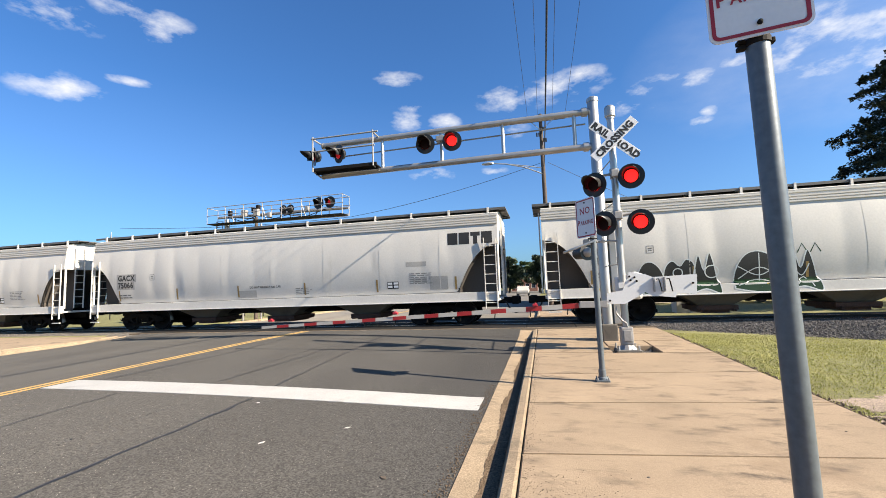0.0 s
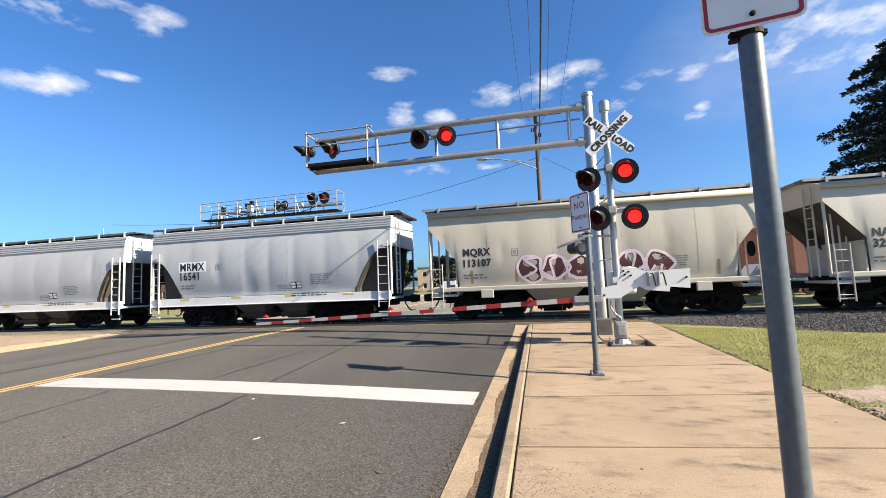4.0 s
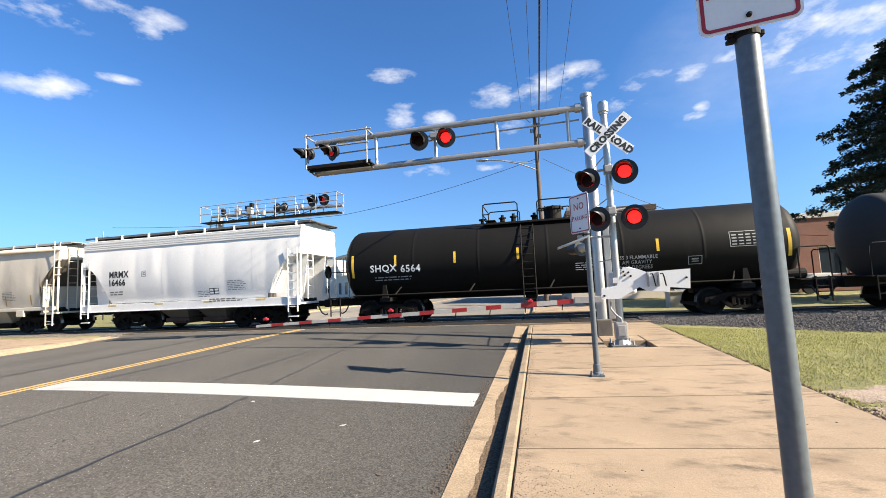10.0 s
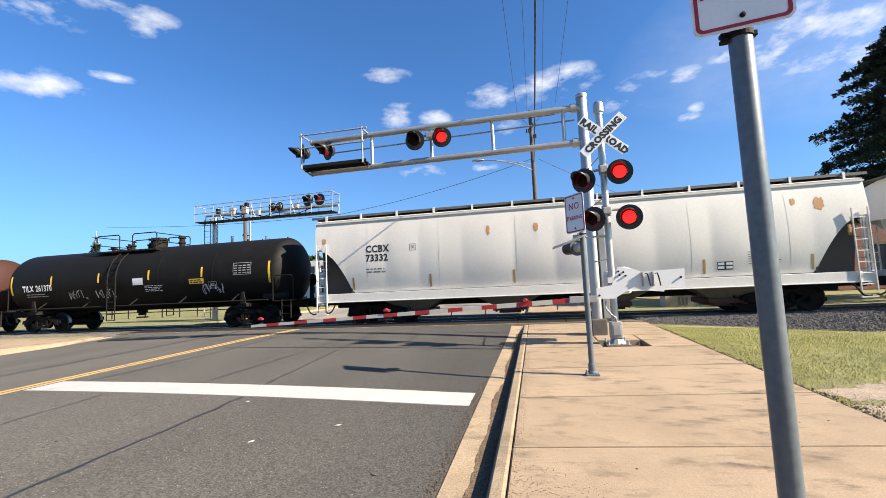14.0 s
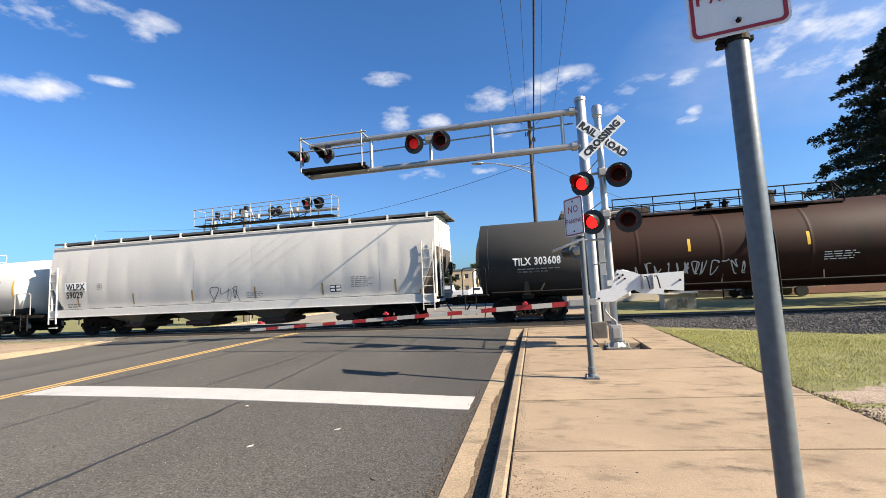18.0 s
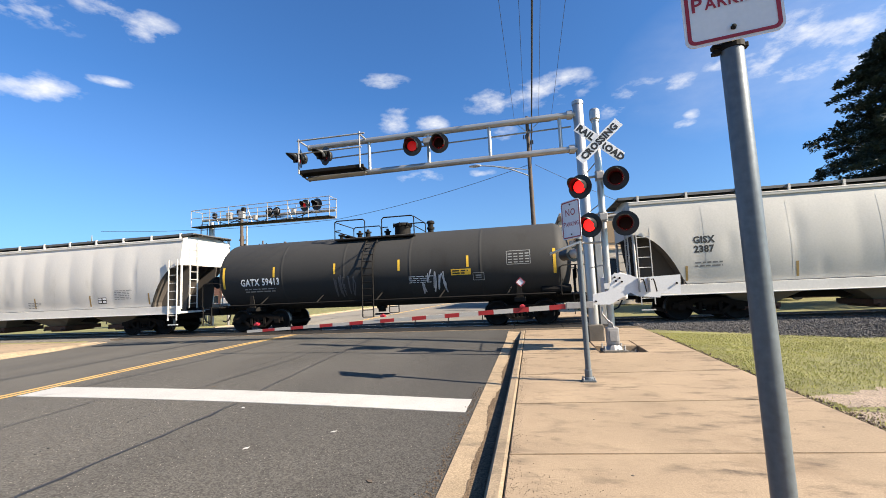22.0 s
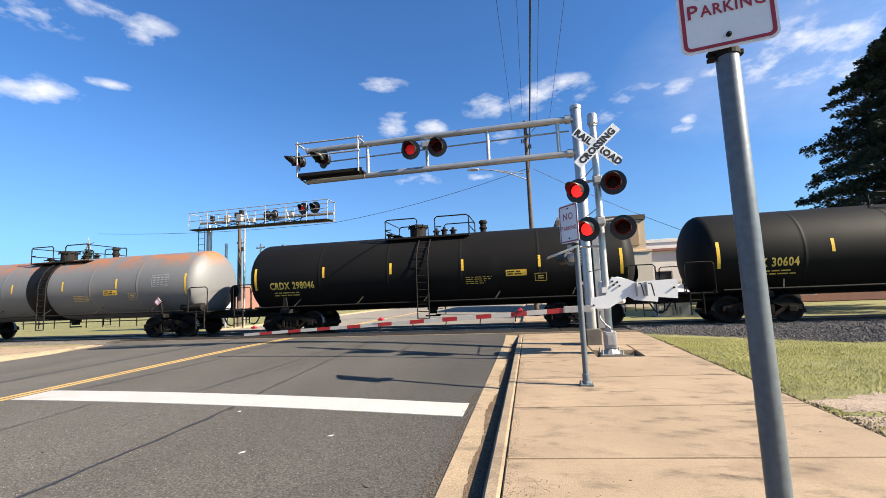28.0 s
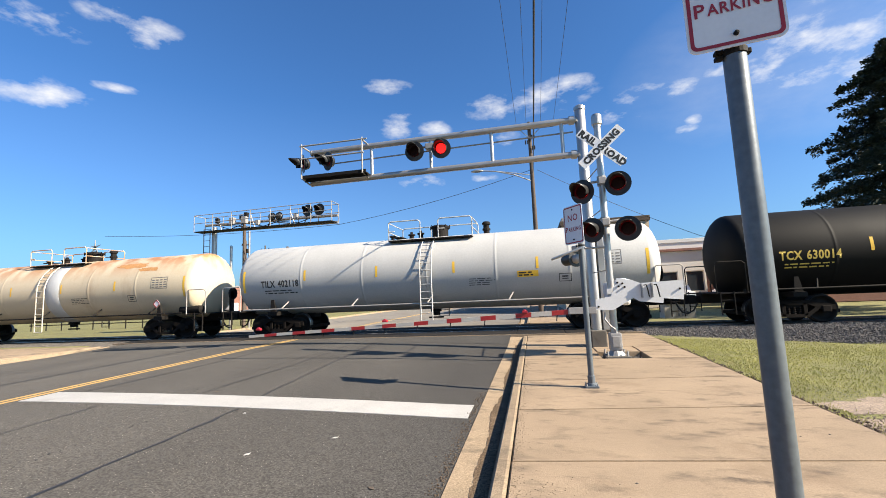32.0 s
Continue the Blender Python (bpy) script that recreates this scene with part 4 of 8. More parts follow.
    part("centre_sill", boxes((-L / 2 + 0.3, L / 2 - 0.3, -0.25, 0.25, 0.62, 1.12)), dark_steel, car)
    # discharge bays
    reach = L / 2 - (2.35 if not short else 2.05)
    nb = bays or (2 if short else 3)
    gap = 2 * (reach - 1.25) / nb if nb < 4 else 2 * (reach + 0.35) / nb
    for i in range(nb):
        cx = gap * (i + 0.5 - nb / 2)
        bm = bmesh.new()
        tw, bw = min(1.75, gap * 0.48), 0.5
        a = [bm.verts.new((cx + sx * tw, sy * 1.42, 1.2)) for sx, sy in ((-1, -1), (1, -1), (1, 1), (-1, 1))]
        b = [bm.verts.new((cx + sx * bw, sy * 0.72, 0.5)) for sx, sy in ((-1, -1), (1, -1), (1, 1), (-1, 1))]
        bm.faces.new(a)
        bm.faces.new(b[::-1])
        for k in range(4):
            bm.faces.new((a[k], a[(k + 1) % 4], b[(k + 1) % 4], b[k]))
        bmesh.ops.recalc_face_normals(bm, faces=bm.faces)
        bay = part("discharge_bay", bm, PAINT["dirty"] if short else PAINT["bay"], car, "sloping discharge hopper under the car, dirty")
        part("outlet_gate", boxes((cx - 0.62, cx + 0.62, -0.85, 0.85, 0.34, 0.5), (cx - 0.4, cx + 0.4, -0.7, 0.7, 0.24, 0.34), (cx - 0.52, cx - 0.46, -0.95, 0.95, 0.3, 0.38), (cx + 0.46, cx + 0.52, -0.95, 0.95, 0.3, 0.38), bevel=0.015), outlet_rust if not short else truck_steel, bay, "rusty steel outlet gate")
    # roof: hatch trough, running boards, brackets
    part("hatch_cover", boxes((-L / 2 + 0.9, L / 2 - 0.9, -0.33, 0.33, eave + 0.24, eave + 0.33), bevel=0.03), pm, car, "long roof hatch cover")
    board_mat = galvanised if short else roof_dark
    for s in (-1, 1):
        y0, y1 = sorted((s * 0.66, s * 1.2))
        zb = eave + 0.25
        ends = (-L / 2 - 0.3, L / 2 + 0.3)
        bd = part("running_board", plate([(y0, zb - 0.05), (y0 + 0.025, zb - 0.05), (y0 + 0.025, zb + 0.01), (y1 - 0.025, zb + 0.01), (y1 - 0.025, zb - 0.05), (y1, zb - 0.05), (y1, zb + 0.04), (y0, zb + 0.04)], L + 0.6, "X", -L / 2 - 0.3), board_mat, car, "steel grating walkway on the roof")
        br = None
        for x in spread(-L / 2 + 0.35, L / 2 - 0.35, 1.55):
            if br is None:
                br = part("bracket", boxes((-0.035, 0.035, *sorted((s * 1.16, s * 1.23)), eave + 0.02, eave + 0.31), (-0.05, 0.05, *sorted((s * 0.7, s * 1.16)), eave + 0.2, eave + 0.245)), pm if not short else galvanised, bd)
                br.location.x = x
            else:
                shared("bracket", br.data, bd, pose(x, 0, 0))
        for sx in (-1, 1):
            part("end_crossover", boxes((*sorted((sx * (L / 2 - 0.05), sx * (L / 2 + 0.3))), *sorted((0.0, s * 0.66)), zb, zb + 0.035)), board_mat, car)
    if short:       # rounded eave that overhangs the side
        for s in (-1, 1):
            part("eave_roll", rods([((-L / 2 - 0.01, s * 1.5, eave - 0.02), (L / 2 + 0.01, s * 1.5, eave - 0.02))], 0.105, 14), pm, car, "rounded overhanging eave", smooth=True)
    # ends: platforms, ladders, posts, hand brake
    for s in (-1, 1):
        part("end_platform", boxes((*sorted((s * (L / 2 - inset * 0.95), s * L / 2)), -1.5, 1.5, 0.9, 0.98), bevel=0.01), pm, car)
        # dark bulkhead and webs carry the painted shade of the recess
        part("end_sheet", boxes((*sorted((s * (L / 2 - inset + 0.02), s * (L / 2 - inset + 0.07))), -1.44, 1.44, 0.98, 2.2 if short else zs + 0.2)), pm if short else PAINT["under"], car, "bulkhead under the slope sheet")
        web = [(s * (L / 2 - inset * k / 6), low(L / 2 - inset * k / 6) + 0.02) for k in range(0, 7)] + [(s * (L / 2 - inset), 0.98), (s * (L / 2 - 0.25), 0.98), (s * (L / 2 - 0.06), ze - 0.5)]
        if not short:
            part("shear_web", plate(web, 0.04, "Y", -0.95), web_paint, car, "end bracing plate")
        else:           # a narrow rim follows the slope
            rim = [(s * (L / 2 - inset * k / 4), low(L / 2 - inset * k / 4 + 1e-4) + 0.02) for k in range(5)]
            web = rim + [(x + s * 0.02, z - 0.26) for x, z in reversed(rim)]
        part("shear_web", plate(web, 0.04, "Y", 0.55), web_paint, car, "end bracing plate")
        for fy in (-1, 1):
            x = s * (L / 2 - 0.3)
            part("ladder", placed(ladder_mesh(2.55 if not short else 1.75 if s < 0 else 2.15), pose(x, fy * (SIDE + 0.06), 0.35 if short else 0.62)), pm, car, "side ladder at the corner of the car")
            if short and s > 0:
                part("hand_rail", rods([((x + 0.21, fy * (SIDE + 0.06), 2.45), (x + 0.21, fy * (SIDE + 0.06), eave + 0.3))] + [((x + 0.21, fy * (SIDE + 0.06), z), (x + 0.42, fy * (SIDE - 0.1), z)) for z in (2.7, 3.05, 3.4)], 0.02, 6), pm, car, "tall stile of the ladder")
            part("corner_post", rods([((s * (L / 2 - 0.03), fy * 1.45, 1.1), (s * (L / 2 - 0.03), fy * 1.45, ze + 0.05))], 0.045, 8), pm, car)
        if short:
            part("end_post", rods([((s * (L / 2 - 0.02 - 0.3 * k), -1.42 + 0.2 * k, 0.98), (s * (L / 2 - 0.02 - 0.3 * k), -1.42 + 0.2 * k, low(L / 2 - 0.3 * k) + 0.05)) for k in range(1, 4)], 0.028, 6), pm, car, "slim upright of the open car end")
            part("body_bolster", boxes((*sorted((s * (L / 2 - 2.35), s * (L / 2 - 1.9))), -SIDE - 0.05, -SIDE + 0.05, 0.82, 1.12), bevel=0.02), pm, car, "jacking pad below the sill")
        part("end_ladder", placed(ladder_mesh(2.9 if ze > 2.6 else 2.6), pose(s * (L / 2 + 0.08), -0.9, 1.1, 0, 0, 90)), pm, car)
        part("sill_step", boxes((*sorted((s * (L / 2 - 0.52), s * (L / 2 - 0.08))), -SIDE - 0.05, -SIDE + 0.02, 0.42, 0.46)), pm, car)
    part("brake_wheel", placed(lathe([(0.24, -0.02), (0.28, -0.02), (0.28, 0.02), (0.24, 0.02), (0.24, -0.02)], 20, "X"), pose(L / 2 + 0.18, 0.45, 2.2)), dark_steel, car, "hand brake wheel")
    part("brake_reservoir", lathe([(0.0, -0.75), (0.2, -0.7), (0.2, 0.7), (0.0, 0.75)], 14, "X"), dark_steel, car).matrix_basis = pose(L / 2 - inset - 0.5, -0.6, 1.0)
    running_gear(car, L, reach)
    if style == "round":
        for k in range(4):
            part("sill_patch", boxes((-L / 2 + 1.6 + k * (L - 3.6) / 3, -L / 2 + 2.05 + k * (L - 3.6) / 3, -SIDE - 0.034, -SIDE - 0.031, 1.13, 1.2)), mark_gold, car, "yellow reflective patch on the sill")
        tagged(part("sill_print", on_surface(stencil_rows(rng, 1.6, 2, 0.05, 0.03), lambda x, z: -SIDE - 0.03, L * 0.12, 1.28, 0.004), mark_faint, car), kind="stuff")
    # lettering and small print
    if stripes:
        stripe_row(car, surf, [-L / 2 + 1.55 + k * (L - 3.2) / 5 for k in range(6)], zs + 0.1, zs + 0.58, stripe_old, 0.075)
    if lines:
        marks(car, surf, -L / 2 + text_x, text_z, lines, text_size, text_mat or mark_black, plate_mat=plate_mat)
        tagged(part("load_stencil", on_surface(stencil_rows(rng, 0.85, 2, 0.05, 0.06), surf, -L / 2 + text_x, text_z - 0.62, 0.004), mark_faint, car, "small stencilled lines"), kind="stuff")
    part("class_mark", on_surface(outline_box(0.24, 0.25, 0.018), surf, -L / 2 + text_x + 1.75, text_z - 0.02, 0.004), mark_faint, car)
    tagged(part("small_print", on_surface(stencil_rows(rng, 0.95, 6), surf, L / 2 - 3.4, 2.0, 0.004), mark_faint, car), kind="stuff")
    tagged(part("small_print", on_surface(stencil_rows(rng, 0.8, 4), surf, L * 0.06, 1.62, 0.004), mark_faint, car), kind="stuff")
    part("data_panel", on_surface(flat_rects([(0, 0.46, 0, 0.27)]), surf, L / 2 - 4.3, 1.45, 0.003), mark_black, car, "black inspection data panel")
    tagged(part("data_print", on_surface(flat_rects([(0.04, 0.22, 0.05, 0.13), (0.04, 0.22, 0.17, 0.25), (0.28, 0.46, 0.05, 0.13), (0.28, 0.46, 0.17, 0.25)]), surf, L / 2 - 4.32, 1.44, 0.005), mark_white, car), kind="stuff")
    return car, surf


def tank_car(u0, u1, paint, lines, radius=1.46, zc=2.32, text_size=0.34, text_x=1.35, text_z=2.02, text_mat=None, stripe_mat=None, label="", seed=0,
             band=None, dome_x=0.0, man=0.8, rail_style=0, placard=False, yellow_panel=True, ends=None, stripe_at=0.2, stripe_step=0.18):
    """A tank car whose shell lies between two places along the train."""
    rng = random.Random(seed)
    L = u1 - u0
    car = thing("tank_car", pose((u0 + u1) / 2, TRACK_Y, RAIL_Z), label, "rail car", "cars of the train")
    car["place"] = (u0 + u1) / 2
    pm = PAINT[paint]
    R, hd = radius, 0.62
    prof = [(R * math.sin(a), -L / 2 + hd * (1 - math.cos(a))) for a in [math.pi / 2 * k / 10 for k in range(11)]]
    seams = spread(-L / 2 + hd, L / 2 - hd, 2.6)
    mid = []
    for x in seams[1:-1]:
        mid += [(R, x - 0.09), (R, x - 0.03), (R + 0.003, x - 0.02), (R + 0.003, x + 0.02), (R, x + 0.03), (R, x + 0.09)]
    prof = prof + mid + [(r, -h) for r, h in reversed(prof)]
    shell = placed(lathe(prof, 72, "X"), pose(0, 0, zc))
    sh = part("shell", shell, pm, car, smooth=True)
    sh.data.set_sharp_from_angle(angle=radians(50))

    def surf(x, z):
        r = R
        d = L / 2 - abs(x)
        if d < hd:
            r = R * math.sqrt(max(0.02, 1 - (1 - d / hd) ** 2))
        return -math.sqrt(max(0.01, r * r - (z - zc) ** 2))

    if band:
        part("shell_band", placed(lathe([(R, band[0]), (R + 0.005, band[0] + 0.01), (R + 0.005, band[1] - 0.01), (R, band[1])], 72, "X"), pose(0, 0, zc)), PAINT[band[2]], car, "broad painted band round the shell", smooth=True)
    if ends:
        for s in (-1, 1):
            part("end_paint", placed(lathe([(r + 0.006, h * -s) for r, h in prof[:11]], 72, "X"), pose(0, 0, zc)), PAINT[ends], car, "differently painted tank end", smooth=True)
    # underframe
    reach = L / 2 - 1.95
    for s in (-1, 1):
        part("stub_sill", boxes((*sorted((s * (L / 2 - 3.2), s * (L / 2 + 0.45))), -0.26, 0.26, 0.72, 1.05), bevel=0.02), dark_steel, car)
        part("bolster", boxes((s * reach - 0.2, s * reach + 0.2, -1.45, 1.45, 0.86, 1.02), bevel=0.02), dark_steel, car)
        for fy in (-1, 1):
            part("saddle_bracket", plate([(s * reach - 0.12, 0.98), (s * reach + 0.14, 0.98), (s * reach + 0.04, 1.5), (s * reach - 0.08, 1.5)], 0.05, "Y", fy * 1.36 - 0.025), dark_steel, car)
        part("end_platform", boxes((*sorted((s * (L / 2 - 0.55), s * (L / 2 + 0.42))), -1.45, 1.45, 1.04, 1.08)), dark_steel, car)
        for fy in (-1, 1):
            part("end_rail", tube([(s * (L / 2 - 0.5), fy * 1.45, 1.06), (s * (L / 2 - 0.5), fy * 1.45, 2.0), (s * (L / 2 - 0.42), fy * 1.42, 2.08), (s * (L / 2 + 0.3), fy * 1.42, 2.08), (s * (L / 2 + 0.38), fy * 1.4, 2.0), (s * (L / 2 + 0.38), fy * 1.4, 1.06)], 0.022), galvanised if paint in ("silver", "cleanwhite", "cream", "sand") else dark_steel, car)
            part("step", placed(ladder_mesh(0.75, 0.4, 0.3), pose(s * (L / 2 + 0.1), fy * 1.45, 0.36)), dark_steel, car)
        part("end_sheet", boxes((*sorted((s * (L / 2 - 0.7), s * (L / 2 - 0.62))), -0.9, 0.9, 1.0, 1.45)), dark_steel, car)
    part("brake_wheel", placed(lathe([(0.24, -0.02), (0.28, -0.02), (0.28, 0.02), (0.24, 0.02), (0.24, -0.02)], 20, "X"), pose(L / 2 + 0.2, 0.5, 1.9)), dark_steel, car, "hand brake wheel")
    part("brake_stand", boxes((L / 2 + 0.1, L / 2 + 0.18, 0.38, 0.62, 1.05, 2.0)), dark_steel, car)
    part("brake_reservoir", lathe([(0.0, -0.55), (0.17, -0.5), (0.17, 0.5), (0.0, 0.55)], 14, "X"), dark_steel, car).matrix_basis = pose(L / 2 - 0.65, -1.0, 1.25)
    # side pipe rail and its brackets
    for fy in (-1, 1):
        part("side_rail", rods([((-L / 2 + 0.7, fy * 1.5, 1.12), (L / 2 - 0.7, fy * 1.5, 1.12))], 0.03, 8), dark_steel if paint not in ("silver", "cleanwhite") else galvanised, car, "pipe hand rail along the tank")
        for x in spread(-L / 2 + 2.4, L / 2 - 2.4, 2.7):
            part("rail_bracket", rods([((x, fy * 1.5, 1.12), (x + 0.18, fy * 1.22, 1.42))], 0.028, 6), dark_steel if paint not in ("silver", "cleanwhite") else galvanised, car)
    # side ladder that follows the curve
    for fy in (-1, 1):
        bm = bmesh.new()
        zt = zc + R * 0.93
        pts = []
        for k in range(13):
            z = 0.5 + (zt - 0.5) * k / 12
            y = 1.56 if z < zc + 0.2 else math.sqrt(max(0.02, R * R - (z - zc) ** 2)) + 0.1
            pts.append((max(y, 0.55), z))
        for dx in (-0.22, 0.22):
            for (ya, za), (yb, zb) in zip(pts, pts[1:]):
                rod(bm, (dome_x + dx, fy * ya, za), (dome_x + dx, fy * yb, zb), 0.024, 6)
        for ya, za in pts:
            rod(bm, (dome_x - 0.22, fy * ya, za), (dome_x + 0.22, fy * ya, za), 0.016, 6)
        part("ladder", bm, {"silver": pm, "cream": PAINT["rustband"], "sand": PAINT["dirty"]}.get(paint, dark_steel), car, "steel ladder curving up the side of the tank")
    # dome, platform, valves, railings
    zt = zc + R
    px0, px1 = dome_x - 1.6, dome_x + 1.75
    part("top_platform", boxes((px0, px1, -0.98, -0.42, zt - 0.2, zt - 0.15), (px0, px1, 0.42, 0.98, zt - 0.2, zt - 0.15), (px0, px0 + 0.4, -0.42, 0.42, zt + 0.03, zt + 0.06)), dark_steel, car, "grating platform beside the manway")
    mw = part("manway", placed(lathe([(0.33, -0.1), (0.33, 0.34), (0.38, 0.34), (0.38, 0.42), (0.3, 0.46), (0.0, 0.48)], 24, "Z"), pose(dome_x + man, 0, zt)), dark_steel if paint != "cleanwhite" else PAINT["dirty"], car, "bolted manway dome")
    for k in range(8):
        shared("eye_bolt", EYE_BOLT, mw, pose(dome_x + man + 0.4 * math.cos(k * math.pi / 4), 0.4 * math.sin(k * math.pi / 4), zt + 0.38))
    for k, dx in enumerate((0.25, 0.62, 0.95) if man < 0 else (-0.95, -0.5, 0.3)):
        part("valve", placed(lathe([(0.1, -0.05), (0.1, 0.14), (0.15, 0.15), (0.15, 0.2), (0.06, 0.22), (0.06, 0.3), (0.0, 0.31)], 12, "Z"), pose(dome_x + dx, 0.1 * (-1) ** k, zt)), dark_steel, car)
    if rail_style != 2:
        part("relief_valve", placed(lathe([(0.12, -0.05), (0.12, 0.12), (0.16, 0.13), (0.16, 0.2), (0.12, 0.22), (0.12, 0.34), (0.17, 0.36), (0.17, 0.42), (0.12, 0.48), (0.0, 0.49)], 14, "Z"), pose(dome_x + 2.2, 0, zt)), dark_steel, car)
        part("vent", placed(lathe([(0.07, -0.05), (0.07, 0.12), (0.14, 0.14), (0.14, 0.2), (0.0, 0.22)], 12, "Z"), pose(dome_x - 1.75, 0, zt - 0.02)), dark_steel, car)
    rr = dark_steel if paint not in ("silver", "cleanwhite", "cream", "sand") else pm
    z0 = zt - 0.18
    if rail_style == 2:     # long railing along the top
        for fy in (-1, 1):
            y = fy * 0.78
            a, b = dome_x - 4.4, dome_x + 2.7
            pts = [(a, y, z0), (a, y, z0 + 0.66), (b - 0.3, y, z0 + 0.66), (b, y, z0 + 0.3), (b, y, z0)]
            part("platform_rail", tube(pts, 0.024), rr, car)
            part("platform_rail", rods([((x, y, z0), (x, y, z0 + 0.66)) for x in spread(a, b - 0.3, 1.3)] + [((a, y, z0 + 0.34), (b - 0.2, y, z0 + 0.34))], 0.018), rr, car)
            part("top_walkway", boxes((a, b, *sorted((fy * 0.5, fy * 0.85)), z0 - 0.02, z0 + 0.02)), dark_steel, car)
    else:       # two hooped railings, one on each side of the ladder
        for a, b in ((px0, dome_x - 0.3), (dome_x + 0.42, px1)):
            for fy in (-1, 1):
                y = fy * 0.95
                pts = [(a, y, z0), (a, y, z0 + 0.7), (a + 0.08, y, z0 + 0.78), (b - 0.08, y, z0 + 0.78), (b, y, z0 + 0.7), (b, y, z0)]
                part("platform_rail", tube(pts, 0.026), rr, car)
            outer = a if a < dome_x else b
            part("platform_rail", rods([((outer, -0.95, z0 + h), (outer, 0.95, z0 + h)) for h in (0.36, 0.74)] + [((a, -0.95, z0 + 0.38), (a + 0.25, -0.95, z0 + 0.38))], 0.02), rr, car)
    part("outlet_valve", joined(lathe([(0.16, 0.62), (0.16, 0.75), (0.22, 0.76), (0.22, 1.0)], 14, "Z"), boxes((-0.3, 0.3, -0.05, 0.05, 0.5, 0.56))), dark_steel, car).location.x = dome_x
    running_gear(car, L + 0.5, reach)
    # stripes, lettering, panels
    sm = stripe_mat or mark_yellow
    stripe_row(car, surf, [L * (stripe_at + stripe_step * k - 0.5) for k in range(round((0.9 - stripe_at) / stripe_step))], zc - 0.12, zc + 0.3, sm, 0.09)
    for x in (-L / 2 + 0.62, L / 2 - 0.72):
        stripe_row(car, surf, [x], zc - 0.5, zc + 0.38, sm, 0.1)
    tm = text_mat or mark_white
    if lines:
        marks(car, surf, -L / 2 + text_x, text_z, lines, text_size, tm, bold=0.008, tall=1.3 if text_size < 0.3 else 1.0)
        tagged(part("load_stencil", on_surface(stencil_rows(rng, 1.5, 2, 0.04, 0.06), surf, -L / 2 + text_x + 0.15, text_z - 0.14, 0.005), mark_pale if tm is mark_white else tm, car, "small stencilled lines"), kind="stuff")
    tagged(part("small_print", on_surface(stencil_rows(rng, 1.0, 4), surf, dome_x + 1.6, 1.95, 0.004), tm, car), kind="stuff")
    tagged(part("data_table", on_surface(joined(outline_box(0.85, 0.5, 0.02, False), flat_rects([(0.06 + 0.2 * (k % 4), 0.2 + 0.2 * (k % 4), 0.06 + 0.1 * (k // 4), 0.1 + 0.1 * (k // 4)) for k in range(16)])), surf, L / 2 - 2.35, zc - 0.12, 0.004), mark_pale if paint not in ("silver", "cleanwhite", "cream", "sand") else mark_faint, car, "framed table of test dates"), kind="stuff")
    part("data_panel", on_surface(outline_box(0.42, 0.28, 0.02), surf, L / 2 - 3.6, zc - 0.62, 0.004), mark_pale if tm is mark_white else tm, car)
    if yellow_panel:
        part("warning_panel", on_surface(flat_rects([(0, 0.74, 0, 0.22)]), surf, L * 0.2, zc - 0.4, 0.004), mark_yellow, car, "yellow warning panel with small black print")
        tagged(part("warning_print", on_surface(stencil_rows(rng, 0.62, 2, 0.05, 0.04), surf, L * 0.2 + 0.05, zc - 0.22, 0.006), mark_black, car), kind="stuff")
    if placard:
        d = plate([(0, -0.18), (0.18, 0), (0, 0.18), (-0.18, 0)], 0.01, "Y")
        part("placard", placed(d, pose(L / 2 - 1.9, -1.56, 1.55)), sign_white, car, "white diamond hazard placard with a red border")
        part("placard_border", placed(joined(*[placed(boxes((-0.125, 0.125, -0.012, -0.002, 0.1, 0.125)), pose(0, 0, 0, 0, 45 + 90 * k, 0)) for k in range(4)]), pose(L / 2 - 1.9, -1.56, 1.55)), sign_red, car)
    return car, surf

# ---- the cars in their order ----
def spray(car, surf, bm, x, z, colour, name="graffiti", label="", lift=0.004):
    """Paint on the car's side; strokes that don't touch become parts of their own."""
    bm = on_surface(bm, surf, x, z, lift)
    left = set(bm.verts)
    while left:
        first = next(v for v in bm.verts if v in left)
        island, queue = {first}, [first]
        while queue:
            for e in queue.pop().link_edges:
                for v in e.verts:
                    if v not in island:
                        island.add(v)
                        queue.append(v)
        left -= island
        if not left and len(island) == len(bm.verts):
            return part(name, bm, graffiti_mats[colour], car, label)
        piece = bmesh.new()
        copies = {v: piece.verts.new(v.co) for v in bm.verts if v in island}
        for fc in bm.faces:
            if fc.verts[0] in island:
                piece.faces.new([copies[v] for v in fc.verts])
        ob = part(name, piece, graffiti_mats[colour], car, label)
    bm.free()
    return ob


def blot(seed, w, h):
    """An uneven blot of rust, centred, running out in drips below."""
    bm = bmesh.new()
    n = 44
    hub = bm.verts.new((0, 0, 0))
    rings = []
    for m in range(1, 5):
        ring = []
        for k in range(n):
            a = 2 * math.pi * k / n
            c, s = math.cos(a), math.sin(a)
            q = max(abs(c), abs(s)) ** -0.6
            f = q * (1 + (0.35 * noise.noise(Vector((2.2 * c + seed * 9, 2.2 * s, 0))) + 0.1 * noise.noise(Vector((7 * c + seed * 9, 7 * s, 4)))) * m / 4) * m / 4
            ring.append(bm.verts.new((0.5 * w * f * c, 0.5 * h * f * s, 0)))
        rings.append(ring)
    for k in range(n):
        j = (k + 1) % n
        bm.faces.new((hub, rings[0][k], rings[0][j]))
        for a, b in zip(rings, rings[1:]):
            bm.faces.new((a[k], b[k], b[j], a[j]))
    return bm


